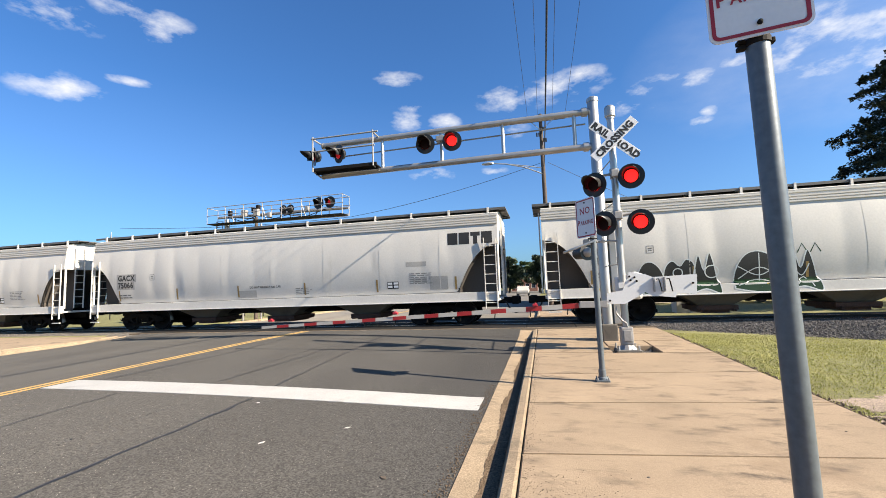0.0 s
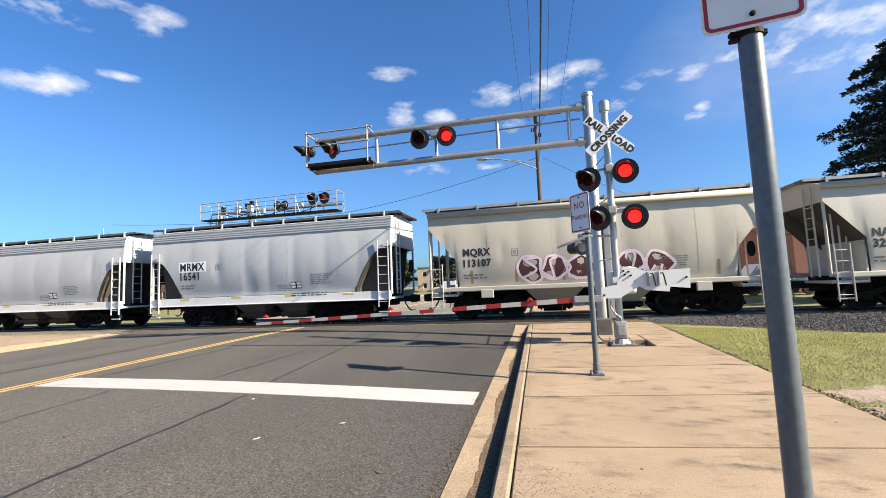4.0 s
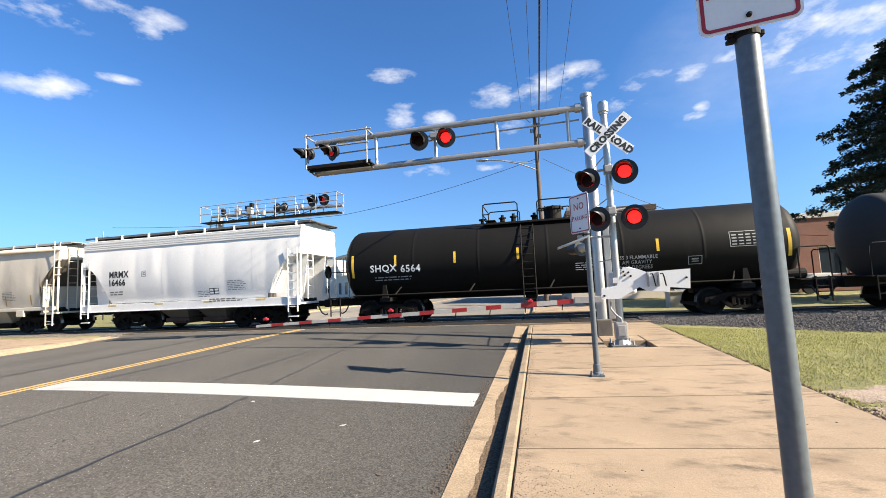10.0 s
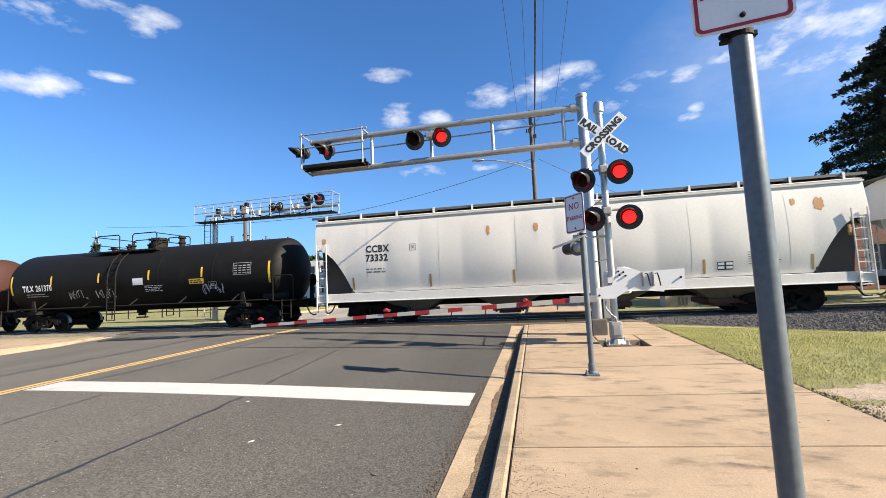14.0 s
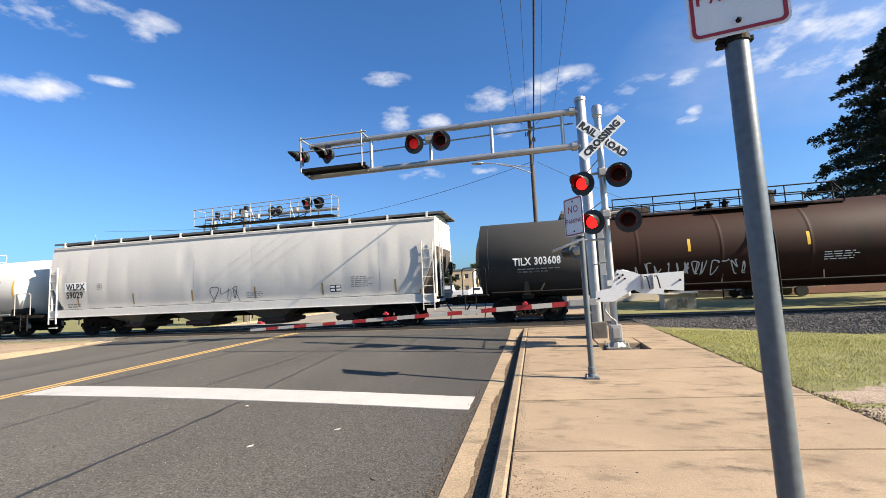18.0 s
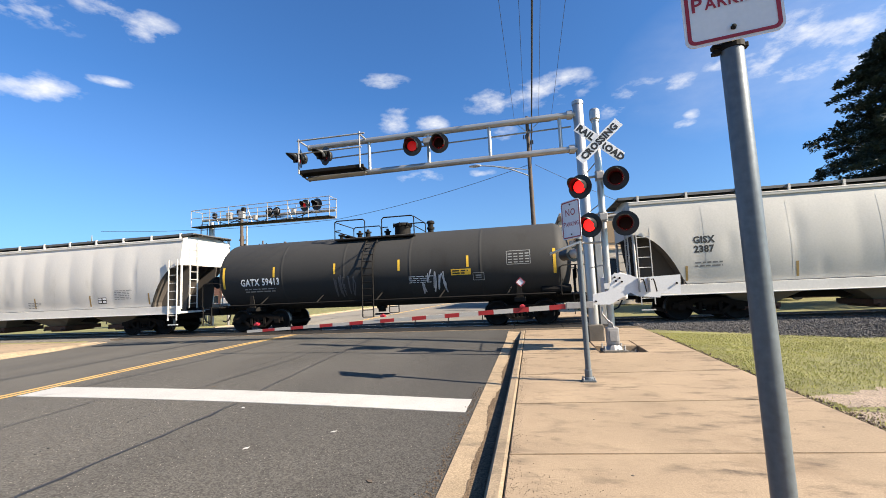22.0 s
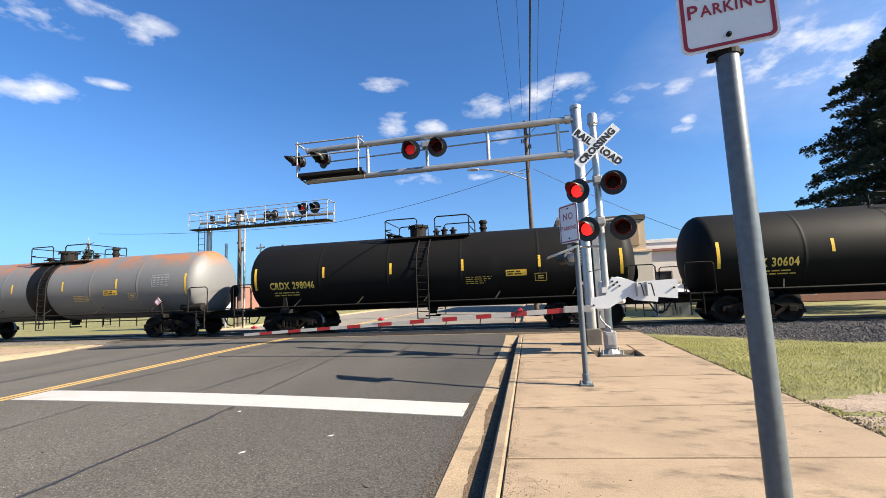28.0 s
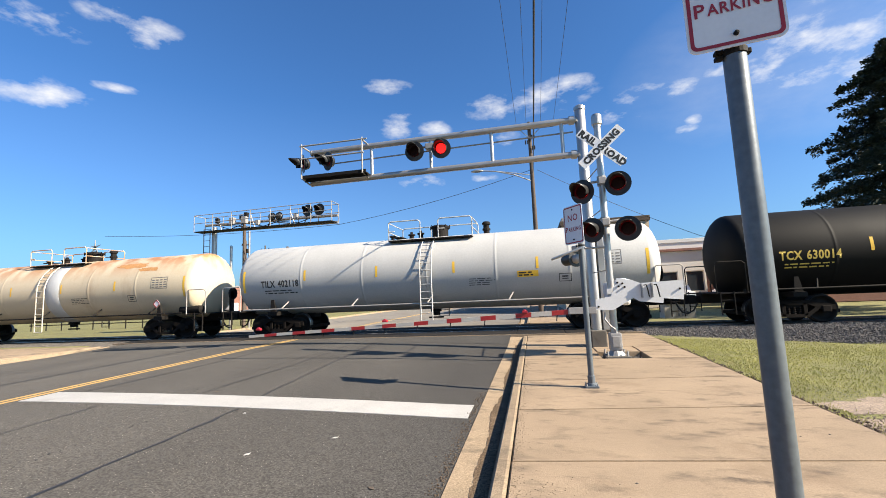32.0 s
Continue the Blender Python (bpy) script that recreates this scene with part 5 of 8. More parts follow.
hopper_car(-40.5, -22.0, "white", [], "long", seed=1, label="long off-white covered hopper car with dented sides")
car, surf = hopper_car(-20.3, -1.57, "white", ["GACX", "75066"], "long", seed=2, text_size=0.24, text_x=1.55, text_z=2.25, plate_mat=(9, graffiti_mats["primer"]), label="long off-white covered hopper car with a bold black emblem")
part("emblem", on_surface(flat_rects([(0, 0.38, 0, 0.44), (0.43, 0.82, 0, 0.44), (0.87, 1.22, 0.29, 0.44), (0.97, 1.12, 0, 0.29), (1.27, 1.66, 0, 0.44)]), surf, 7.5, 2.99, 0.004), mark_black, car, "bold black emblem bars")
for x, z, w, h in ((5.85, 2.25, 0.8, 0.18), (6.1, 1.62, 0.55, 0.2), (6.75, 1.36, 0.7, 0.5), (-1.6, 1.3, 0.9, 0.3)):
    spray(car, surf, flat_rects([(0, w, 0, h)]), x, z, "primer", "touch_up", "grey rectangle of touch-up paint", 0.002)
marks(car, surf, -1.0, 1.68, ["DO NOT HAMMER ON CAR"], 0.1, mark_black, bold=0.002)
car, surf = hopper_car(0.0, 19.05, "white", ["CPCX", "815253"], "round", seed=3, text_size=0.25, text_x=1.6, text_z=2.33, label="long white covered hopper car with black and green spray paint")
g = random.Random(5)


def sprayed_letter(outline, at, size, dark_to=0.42):
    """A sprayed shape with a pale outline, black above and green towards its foot. outline: a closed loop in a unit square."""
    loop = [(at[0] + u * size[0], at[1] + v * size[1]) for u, v in smooth_line(outline + outline[:1], 5)]
    for name, colour, lo, hi, lift in (("graffiti", "dark", at[1] + dark_to, 9.0, 0.003), ("graffiti", "green", -9.0, at[1] + dark_to, 0.003)):
        bm = bmesh.new()
        bm.faces.new([bm.verts.new((u, v, 0)) for u, v in loop[:-1]])
        bmesh.ops.triangulate(bm, faces=bm.faces[:])
        diced(bm, 0.12)
        for level, way in ((lo, -1), (hi, 1)):
            if abs(level) < 9:
                bmesh.ops.bisect_plane(bm, geom=bm.verts[:] + bm.edges[:] + bm.faces[:], plane_co=(0, level, 0), plane_no=(0, way, 0), clear_outer=True)
        if bm.faces:
            spray(car, surf, bm, 0, 0, colour, name, "%s sprayed letter shape" % ("black" if colour == "dark" else "green"), lift)
        else:
            bm.free()
    spray(car, surf, ribbon(loop, 0.035), 0, 0, "chalk", label="thin white sprayed outline", lift=0.005)


dome = [(0.0, 0.1), (0.05, 0.55), (0.25, 0.92), (0.55, 0.98), (0.85, 0.7), (1.0, 0.1), (0.5, 0.0)]
hook = [(0.0, 0.1), (0.05, 0.7), (0.3, 0.95), (0.55, 0.8), (0.75, 0.98), (1.0, 0.8), (0.95, 0.1), (0.75, 0.02), (0.62, 0.4), (0.45, 0.35), (0.35, 0.02)]
spike = [(0.0, 0.0), (0.15, 0.55), (0.32, 1.0), (0.5, 0.6), (0.72, 1.05), (0.95, 0.35), (1.0, 0.0), (0.5, 0.12)]
for form, x, w, h in ((dome, -6.55, 0.95, 1.1), (hook, -5.7, 0.95, 1.15), (spike, -4.9, 0.85, 1.25), (dome, -3.65, 1.5, 1.3), (spike, -2.25, 0.95, 1.2)):
    sprayed_letter(form, (x, 0.92), (w, h))
for x, r in ((-4.25, 0.2), (-5.25, 0.14)):
    spray(car, surf, ribbon([(x + r * math.cos(k * 0.4), 1.62 + r * math.sin(k * 0.4)) for k in range(17)], 0.035), 0, 0, "chalk", lift=0.006)
for pts in ([(-3.5, 1.75), (-2.9, 1.45), (-2.35, 1.8)], [(-3.5, 1.35), (-2.9, 1.7), (-2.3, 1.35)], [(-2.9, 1.1), (-2.9, 2.15)], [(-3.55, 1.15), (-2.9, 1.32), (-2.3, 1.1)], [(-6.3, 1.1), (-6.0, 1.5), (-5.75, 1.2)], [(-2.0, 1.7), (-1.75, 1.4), (-1.55, 1.75)], [(-1.95, 1.1), (-1.7, 1.35), (-1.5, 1.05)]):
    spray(car, surf, ribbon(smooth_line(pts, 5), 0.03), 0, 0, "chalk", label="thin white sprayed stroke", lift=0.006)
for x in (-2.2, -1.85, -1.5):
    spray(car, surf, ribbon([(x, 2.1), (x + 0.14, 2.38), (x + 0.28, 2.1)], 0.035), 0, 0, "green", lift=0.003)
part("warning_panel", on_surface(flat_rects([(0, 0.66, 0, 0.2)]), surf, 0.43, 1.57, 0.004), mark_yellow, car, "yellow warning panel")
ANGULAR = ([(0, 0), (0.3, 0), (0.38, 0.3), (0.6, 0.28), (0.62, 0), (0.95, 0.02), (0.9, 0.95), (0.6, 1.0), (0.55, 0.62), (0.35, 0.6), (0.3, 1.0), (0.02, 0.9)],
           [(0, 0), (0.95, 0), (0.92, 0.32), (0.42, 0.3), (0.44, 0.48), (0.8, 0.5), (0.8, 0.7), (0.42, 0.72), (0.42, 0.82), (0.95, 0.85), (0.9, 1.0), (0.05, 0.98)],
           [(0.05, 0), (0.4, 0.03), (0.5, 0.4), (0.75, 0), (1.0, 0.08), (0.72, 0.5), (0.98, 0.92), (0.7, 1.0), (0.45, 0.7), (0.3, 1.0), (0.0, 0.9), (0.18, 0.5)])
car, surf = hopper_car(20.4, 39.05, "tan", ["WFRX", "883871"], "round", seed=4, text_size=0.27, text_x=1.55, text_z=2.3, eave_ribs=False, label="long tan covered hopper car with faded red spray paint")
for x, w, n in ((-5.0, 3.3, 4), (-0.2, 3.9, 4), (4.2, 2.4, 3)):
    for k in range(n):
        loop = ANGULAR[g.randrange(3)]
        cw = w / n
        pts = [(k * cw + cw * 1.02 * (u + g.uniform(-0.05, 0.05)) + 0.1 * v, 0.82 * (v + g.uniform(-0.05, 0.05))) for u, v in loop]
        spray(car, surf, ribbon([p for a, b in zip(pts, pts[1:] + pts[:1]) for p in (a, ((a[0] + b[0]) / 2, (a[1] + b[1]) / 2))] + pts[:1], 0.05), x, 1.36, "rust", label="faded red-brown sprayed letter outline")
spray(car, surf, scrawl(g, 0.75, 0.2, 4, 0.035), -0.98, 1.54, "dark")
for a, b, num, sd in ((40.55, 51.62, "16527", 5), (53.15, 64.25, "16541", 6)):
    hopper_car(a, b, "bluegrey", ["MRMX", num], "round", seed=sd, text_size=0.32, text_x=1.55, text_z=2.4, sill_paint="bright", plate_mat=(0, mark_white), bays=2,
               label="short pale blue-grey covered hopper car with a white sill", stripes=False)
car, surf = hopper_car(65.75, 77.04, "dirty", ["MQRX", "113107"], "short", seed=7, text_size=0.3, text_x=1.3, text_z=2.31, label="short grimy beige covered hopper car with maroon spray paint")
line, fill = bubble(g, 5.1, 1.0, 6, 0.09)
spray(car, surf, fill, -2.4, 1.28, "maroon", lift=0.003, label="maroon sprayed letter shapes")
spray(car, surf, line, -2.4, 1.28, "pink", lift=0.005)
spray(car, surf, scrawl(g, 4.9, 0.8, 7, 0.08), -2.3, 1.36, "pink", label="pink sprayed strokes", lift=0.006)
for a, b, ln, sd, pal, tx in ((78.46, 89.62, ["NAHX", "328685"], 8, None, 1.15), (91.0, 102.14, ["TILX", "333516"], 9, None, 1.3), (103.58, 114.74, ["WFRX", "409227"], 10, (9, mark_white), 1.4),
                              (116.22, 127.28, ["WFRX", "410488"], 11, (9, mark_white), 1.38), (128.76, 140.0, ["HWCX", "10559"], 12, None, 1.35)):
    hopper_car(a, b, "grey", ln, "short", seed=sd, text_size=0.28, text_x=tx, text_z=2.29, plate_mat=pal, label="short light grey cement hopper car with rust-streaked sides")
car, surf = hopper_car(141.52, 152.62, "dirty", ["TILX", "337511"], "short", seed=13, text_size=0.28, text_x=1.2, text_z=2.25, label="short grey-beige cement hopper car with black spray paint")
spray(car, surf, scrawl(g, 3.75, 0.34, 15, 0.035), -2.95, 1.3, "dark", label="black sprayed strokes")
spray(car, surf, ribbon(smooth_line([(0, 0), (-0.05, 0.4), (0.2, 0.2), (0.42, 0.5), (0.62, 0.2), (0.9, 0.4), (0.85, 0), (0, 0)], 3), 0.05), 0.75, 1.58, "dark")
hopper_car(154.1, 165.2, "bright", ["MRMX", "16466"], "round", seed=14, text_size=0.32, text_x=1.6, text_z=2.4, bays=2, stripes=False, label="short bright white covered hopper car")
car, surf = tank_car(166.76, 182.96, "black", ["SHQX  6564"], stripe_at=0.147, stripe_step=0.143, yellow_panel=False, seed=15, text_x=1.4, text_z=1.95, dome_x=-0.68, man=1.0, label="black tank car with white lettering and yellow stripes")
marks(car, surf, 1.3, 1.98, ["NOT FOR CLASS 3 FLAMMABLE", "LIQUIDS WITH API GRAVITY", "GREATER THAN 50 DEGREES"], 0.14, mark_pale, 0.06, 0.002)
tank_car(184.75, 201.1, "slate", ["GLNX 24150"], seed=16, text_size=0.2, text_x=1.4, text_z=1.92, dome_x=-0.29, man=0.9, stripe_mat=mark_white, label="slate grey tank car with white stripes")
car, surf = tank_car(202.63, 219.36, "brown", ["CLIX  298138"], seed=17, text_size=0.26, text_x=1.42, text_z=1.98, dome_x=0.6, man=0.6, label="rust-brown tank car with yellow stripes and pale scrawls", yellow_panel=False)
spray(car, surf, flat_rects([(0, 1.8, 0, 0.55)]), -4.42, 1.69, "slate", lift=0.003)
spray(car, surf, scrawl(g, 4.7, 0.42, 9, 0.04), -4.69, 1.58, "pale", label="pale sprayed strokes")
spray(car, surf, flat_rects([(0, 0.82, 0, 0.26)]), 3.04, 1.9, "primer", "notice", "pale notice panel", 0.004)
car, surf = tank_car(221.07, 236.13, "black", ["TILX  261370"], seed=18, text_size=0.27, text_x=1.35, text_z=1.97, dome_x=-0.91, man=0.9, label="black tank car with white lettering and white scrawls")
for x in (-3.6, -2.0, 3.6):
    spray(car, surf, scrawl(g, 1.05, 0.36, 7, 0.024), x, 1.52, "pale", label="pale sprayed strokes")
part("sticker", on_surface(flat_rects([(0, 0.55, 0, 0.3)]), surf, 0.1, 2.0, 0.004), sign_white, car, "crooked white sticker")
car, surf = hopper_car(237.58, 256.15, "rustspot", ["CCBX", "73332"], "long", seed=19, text_size=0.3, text_x=2.15, text_z=2.76, bays=4, label="long off-white covered hopper car with rust spots", eave_ribs=False)
for k, (x, z, w, h) in enumerate(((8.0, 3.4, 0.5, 0.55), (7.3, 3.5, 0.25, 0.3), (8.7, 2.5, 0.2, 0.5), (-2.4, 3.3, 0.22, 0.5), (-0.7, 3.3, 0.3, 0.4), (-8.9, 3.3, 0.3, 0.3))):
    spray(car, surf, blot(20 + k, w * 0.55, h * 0.7), x, z, "orange", "rust_patch", "orange rust spot", 0.005)
hopper_car(257.85, 277.6, "bright", ["DOWX", "90085"], "round", seed=20, text_size=0.34, text_x=2.2, text_z=2.44, bays=4, label="long bright white covered hopper car")
tank_car(278.92, 293.85, "cleanwhite", ["GATX  226455"], seed=21, text_mat=mark_black, text_size=0.27, text_x=1.37, text_z=1.98, dome_x=0.73, man=-0.6, band=(-1.2, 1.95, "slate"), stripe_mat=mark_yellow, placard=True, label="white tank car with a broad dark grey band")
car, surf = hopper_car(295.56, 313.8, "white", ["WLPX", "59029"], "long", seed=22, slope=(0.7, 3.0, 0.7), text_size=0.28, text_x=0.95, text_z=2.1, plate_mat=(0, mark_white), bays=4, label="long off-white covered hopper car with grey smudges", eave_ribs=False)
spray(car, surf, scrawl(g, 1.6, 0.55, 3, 0.026), -0.67, 1.3, "dark", label="dark sprayed figures")
spray(car, surf, flat_rects([(0, 0.9, 0, 0.2)]), 0.98 - 9.0, 1.95, "primer", "touch_up", "grey rectangle of touch-up paint", 0.005)
car, surf = tank_car(315.12, 334.21, "umber", ["TILX  303608"], seed=23, text_size=0.26, text_x=1.5, text_z=2.08, rail_style=2, ends="slate", band=(-9.25, -4.9, "slate"), dome_x=0.0, man=0.75, placard=True, label="long rust-brown pressure tank car with charcoal ends")
spray(car, surf, scrawl(g, 3.5, 0.42, 12, 0.035), -3.97, 1.43, "pale", label="pale sprayed strokes")
part("notice", on_surface(flat_rects([(0, 3.2, 0, 0.72)]), surf, 5.8, 1.85, 0.0025), graffiti_mats["slate"], car, "grey notice panel with white small print")
marks(car, surf, 6.95, 2.25, ["NON-ODORIZED", "LIQUEFIED PETROLEUM", "GAS"], 0.1, mark_white, 0.06, 0.002)
part("warning_panel", on_surface(flat_rects([(0, 0.75, 0, 0.24)]), surf, 5.86, 2.05, 0.005), mark_yellow, car, "yellow warning panel")
spray(car, surf, flat_rects([(0, 0.8, 0, 0.5)]), 4.17, 1.9, "slate", "overpaint", "dark grey square of overpaint", 0.004)
car, surf = hopper_car(335.82, 353.95, "white", ["ACFX", "458317"], "round", seed=24, text_size=0.28, text_x=1.85, text_z=2.36, bays=4, label="long white covered hopper car with a grey patch and pink letters")
spray(car, surf, flat_rects([(0, 9.4, 0, 1.35)]), -4.65, 1.42, "patch", "overpaint", "large blue-grey overpainted rectangle", 0.0025)
for text, x, dz in (("M", -3.9, 0.0), ("E", -2.55, 0.06), ("A", -1.5, 0.12), ("L", -0.3, 0.06)):
    for colour, grow, lift in (("plum", 0.085, 0.004), ("pink", 0.03, 0.006)):
        bm = lettering(text, 1.24, grow, 1.0)
        for v in bm.verts:
            v.co.x = v.co.x * 1.12 + v.co.y * 0.28
            v.co.y += 0.07 * math.sin(4 * v.co.x + dz * 30)
        spray(car, surf, diced(bm, 0.2), x, 0.95 + dz, colour, label="pink sprayed letter with a plum outline", lift=lift)
spray(car, surf, flat_rects([(0, 1.1, 0, 0.22), (4.9, 9.0, 0, 0.24)]), -4.8, 0.96, "teal", lift=0.003, label="pale teal sprayed band")
car, surf = hopper_car(355.76, 374.55, "white", ["WLPX", "161283"], "long", seed=25, text_size=0.3, text_x=1.35, text_z=2.5, bays=4, label="long off-white covered hopper car with brown stripes", eave_ribs=False)
car, surf = tank_car(375.92, 390.6, "slate", ["GATX  59413"], seed=26, text_size=0.27, text_x=1.46, text_z=1.92, dome_x=-0.3, man=1.0, label="slate grey tank car with yellow stripes and faint scrawls", placard=True)
for x in (-1.8, 1.8):
    spray(car, surf, scrawl(g, 0.95, 0.75, 5, 0.04), x, 1.35, "slate" if x < 0 else "pale")
hopper_car(392.54, 411.75, "pale", ["GISX", "2387"], "long", seed=27, text_size=0.25, text_x=1.85, text_z=2.56, bays=4, label="long pale grey covered hopper car with brown stripes", eave_ribs=False, sill_paint="white")
tank_car(413.28, 429.3, "charcoal", ["CRDX 298803"], stripe_at=0.235, seed=28, text_mat=mark_gold, text_size=0.27, text_x=1.25, text_z=1.88, man=-0.65, label="charcoal tank car with gold lettering")
tank_car(431.16, 447.19, "charcoal", ["CRDX 298815"], stripe_at=0.235, seed=29, text_mat=mark_gold, text_size=0.27, text_x=1.15, text_z=2.04, man=-0.55, placard=True, label="charcoal tank car with gold lettering and a placard")
tank_car(448.93, 465.5, "charcoal", ["GATX  215123"], seed=30, text_size=0.27, text_x=1.38, text_z=1.94, dome_x=-0.7, man=0.2, label="long charcoal tank car with white lettering")
tank_car(467.7, 484.0, "rustgrey", ["UTLX"], seed=31, text_mat=mark_gold, text_size=0.25, text_x=1.35, text_z=1.78, man=-0.6, band=(-1.05, 0.17, "black"), placard=True, label="grey tank car with a rusty top and a black band")
tank_car(486.0, 501.38, "black", ["CRDX 298046"], stripe_at=0.235, seed=32, text_mat=mark_gold, text_size=0.27, text_x=1.3, text_z=1.84, man=-0.5, placard=True, label="black tank car with dull gold lettering")
tank_car(503.04, 519.6, "black", ["UTLX 30604"], stripe_at=0.235, seed=33, text_mat=mark_gold, text_size=0.27, text_x=1.3, text_z=1.84, man=1.1, placard=True, label="black tank car with gold lettering and a yellow panel")
car, surf = tank_car(521.46, 538.0, "cream", ["UTLX 30622"], seed=34, text_mat=mark_black, text_size=0.26, text_x=0.97, text_z=1.95, man=0.95, band=(0.38, 1.09, "rustband"), placard=True, label="cream tank car streaked with heavy rust and grey overpaint")
spray(car, surf, flat_rects([(0, 2.9, 0, 0.5), (2.9, 4.1, 0, 0.32), (4.1, 6.2, 0, 0.75), (6.2, 8.0, 0, 0.5), (8.0, 11.5, 0, 0.85)]), -5.6, 1.45, "patch", "overpaint", "grey overpaint along the lower side", 0.0025)
for k, (x0, x1, z0, z1) in enumerate(((-2.6, -1.6, 1.8, 2.15), (4.4, 7.2, 1.2, 1.62), (1.9, 2.7, 1.75, 1.98))):
    spray(car, surf, blot(k, x1 - x0, z1 - z0), (x0 + x1) / 2, (z0 + z1) / 2, "rustpatch", "rust_patch", "brown rust showing through the paint", 0.004 + 0.001 * (k % 3))
car, surf = tank_car(539.9, 556.54, "sand", ["UTLX 30637"], seed=35, text_mat=mark_black, text_size=0.26, text_x=1.4, text_z=1.94, man=1.05, band=(0.11, 0.91, "bluegrey"), yellow_panel=False, placard=True, label="cream tank car with faint rust streaks and a grey band")
for k, (x, z, w, h) in enumerate(((4.6, 3.3, 1.6, 0.22), (5.6, 3.1, 1.0, 0.16))):
    spray(car, surf, blot(40 + k, w, h), x, z, "orange", "rust_patch", "orange rust streak on the upper side", 0.004)
tank_car(558.13, 574.95, "silver", ["TILX  402118"], seed=36, text_mat=mark_black, text_size=0.26, text_x=1.45, text_z=2.02, man=0.3, label="pale grey tank car with black lettering")
tank_car(576.65, 592.6, "black", ["TCX 630014"], stripe_at=0.25, seed=37, text_mat=mark_gold, text_size=0.27, text_x=1.5, text_z=2.05, label="glossy black tank car with gold lettering")

# ---- crossing signals ----
FLASHERS = []      # turning flash discs and the half of the flash they belong to


def signal_lamp(parent, m, phase, bg=0.275, hood=True, glow=None, lead=0.0):
    """A round flashing lamp: black background disc, housing, hood, red lens, and an added disc whose turning stands in
    for the flash. It looks along -y.
    """
    disc = part("background_disc", lathe([(0.0, 0.0), (bg, 0.0), (bg, -0.012), (0.16, -0.014), (0.15, 0.0)], 32, "Y"), black_metal, parent, "black round background disc")
    disc.matrix_basis = m
    part("housing", lathe([(0.165, 0.012), (0.165, 0.06), (0.14, 0.15), (0.07, 0.19), (0.0, 0.2)], 24, "Y"), black_metal, disc, "black lamp housing", smooth=True)
    if hood:
        bm = bmesh.new()
        n = 18
        rows = []
        for k in range(n + 1):
            a = radians(-25 + 230 * k / n)
            c, s = math.cos(a), math.sin(a)
            reach = 0.40 * (0.45 + 0.55 * max(0, math.sin(a)))
            rows.append([bm.verts.new((0.165 * c, -0.02, 0.165 * s)), bm.verts.new((0.172 * c, -0.02 - reach, 0.172 * s - 0.02 * reach)),
                         bm.verts.new((0.178 * c, -0.02 - reach, 0.178 * s - 0.02 * reach)), bm.verts.new((0.172 * c, -0.02, 0.172 * s))])
        for a, b in zip(rows, rows[1:]):
            for k in range(4):
                bm.faces.new((a[k], a[(k + 1) % 4], b[(k + 1) % 4], b[k]))
        part("hood", bm, black_metal, disc, "black half-round lamp hood", smooth=True)
    # added disc in place of a switched light: one face glows, the other is dark red; it turns about the upright axis
    bm = joined(lathe([(0.0, -0.012), (0.1, -0.011), (0.138, -0.007), (0.142, -0.003), (0.142, 0.0), (0.0, 0.0)], 28, "Y"),
                lathe([(0.0, 0.0), (0.142, 0.0), (0.142, 0.003), (0.138, 0.007), (0.1, 0.011), (0.0, 0.012)], 28, "Y"))
    bm.normal_update()
    for fc in bm.faces:
        fc.smooth = True
        if fc.calc_center_median().y < 0:
            fc.material_index = 1
    ob = part("flash_disc", bm, lens_dark, disc, "added red disc turned between its glowing and its dark face")
    ob.data.materials.append(glow or lamp_glow)
    FLASHERS.append((ob, phase, lead))
    return disc


def lamp_arm(parent, a, b, r=0.03):
    return part("lamp_arm", rods([(a, b)], r, 8), galvanised, parent)


MX, MY = 1.50, 11.5
mast = thing("cantilever_signal", pose(MX, MY, 0), "silver aluminium cantilever mast with red flashing lamps over the road", "signal")
part("pole", joined(lathe([(0.135, 0.3), (0.135, 6.42), (0.125, 6.44), (0.0, 6.45)], 28, "Z")), aluminium, mast, "tall brushed aluminium pole", smooth=True).data.set_sharp_from_angle(angle=radians(40))
part("pole_cap", lathe([(0.15, 6.38), (0.15, 6.47), (0.1, 6.51), (0.0, 6.52)], 28, "Z"), aluminium, mast, smooth=False)
part("foundation", boxes((-0.19, 0.19, -0.24, 0.24, -0.1, 0.56), bevel=0.03), foundation_mat, mast, "dark stained concrete foundation block")
part("foundation_mark", plate([(-0.12, 0.45), (-0.07, 0.45), (0.0, 0.28), (0.07, 0.45), (0.12, 0.45), (0.0, 0.2)], 0.004, "Y", -0.243), foundation_mat, mast)
part("cable_cabinet", boxes((0.14, 0.3, -0.1, 0.1, 0.56, 3.1), bevel=0.01), aluminium, mast, "narrow grey cable duct on the pole")
for z, nm in ((6.08, "upper_arm"), (5.13, "lower_arm")):
    part(nm, joined(rods([((-0.1, 0, z + 0.05), (-7.88, 0, z))], 0.085, 18), rods([((-7.86, 0, z), (-7.9, 0, z))], 0.095, 18), rods([((-0.16, 0, z + 0.05), (-0.3, 0, z + 0.05))], 0.12, 18)), aluminium, mast, "horizontal aluminium pipe of the cantilever")
for x in (-0.5, -2.4, -4.15, -5.95):
    part("strut", rods([((x, 0, 5.13), (x, 0, 6.1))], 0.05, 12), aluminium, mast)
part("cable_pipe", rods([((-0.2, 0.12, 5.85), (-7.6, 0.12, 5.72))], 0.022, 8), galvanised, mast, "thin cable conduit along the arm")
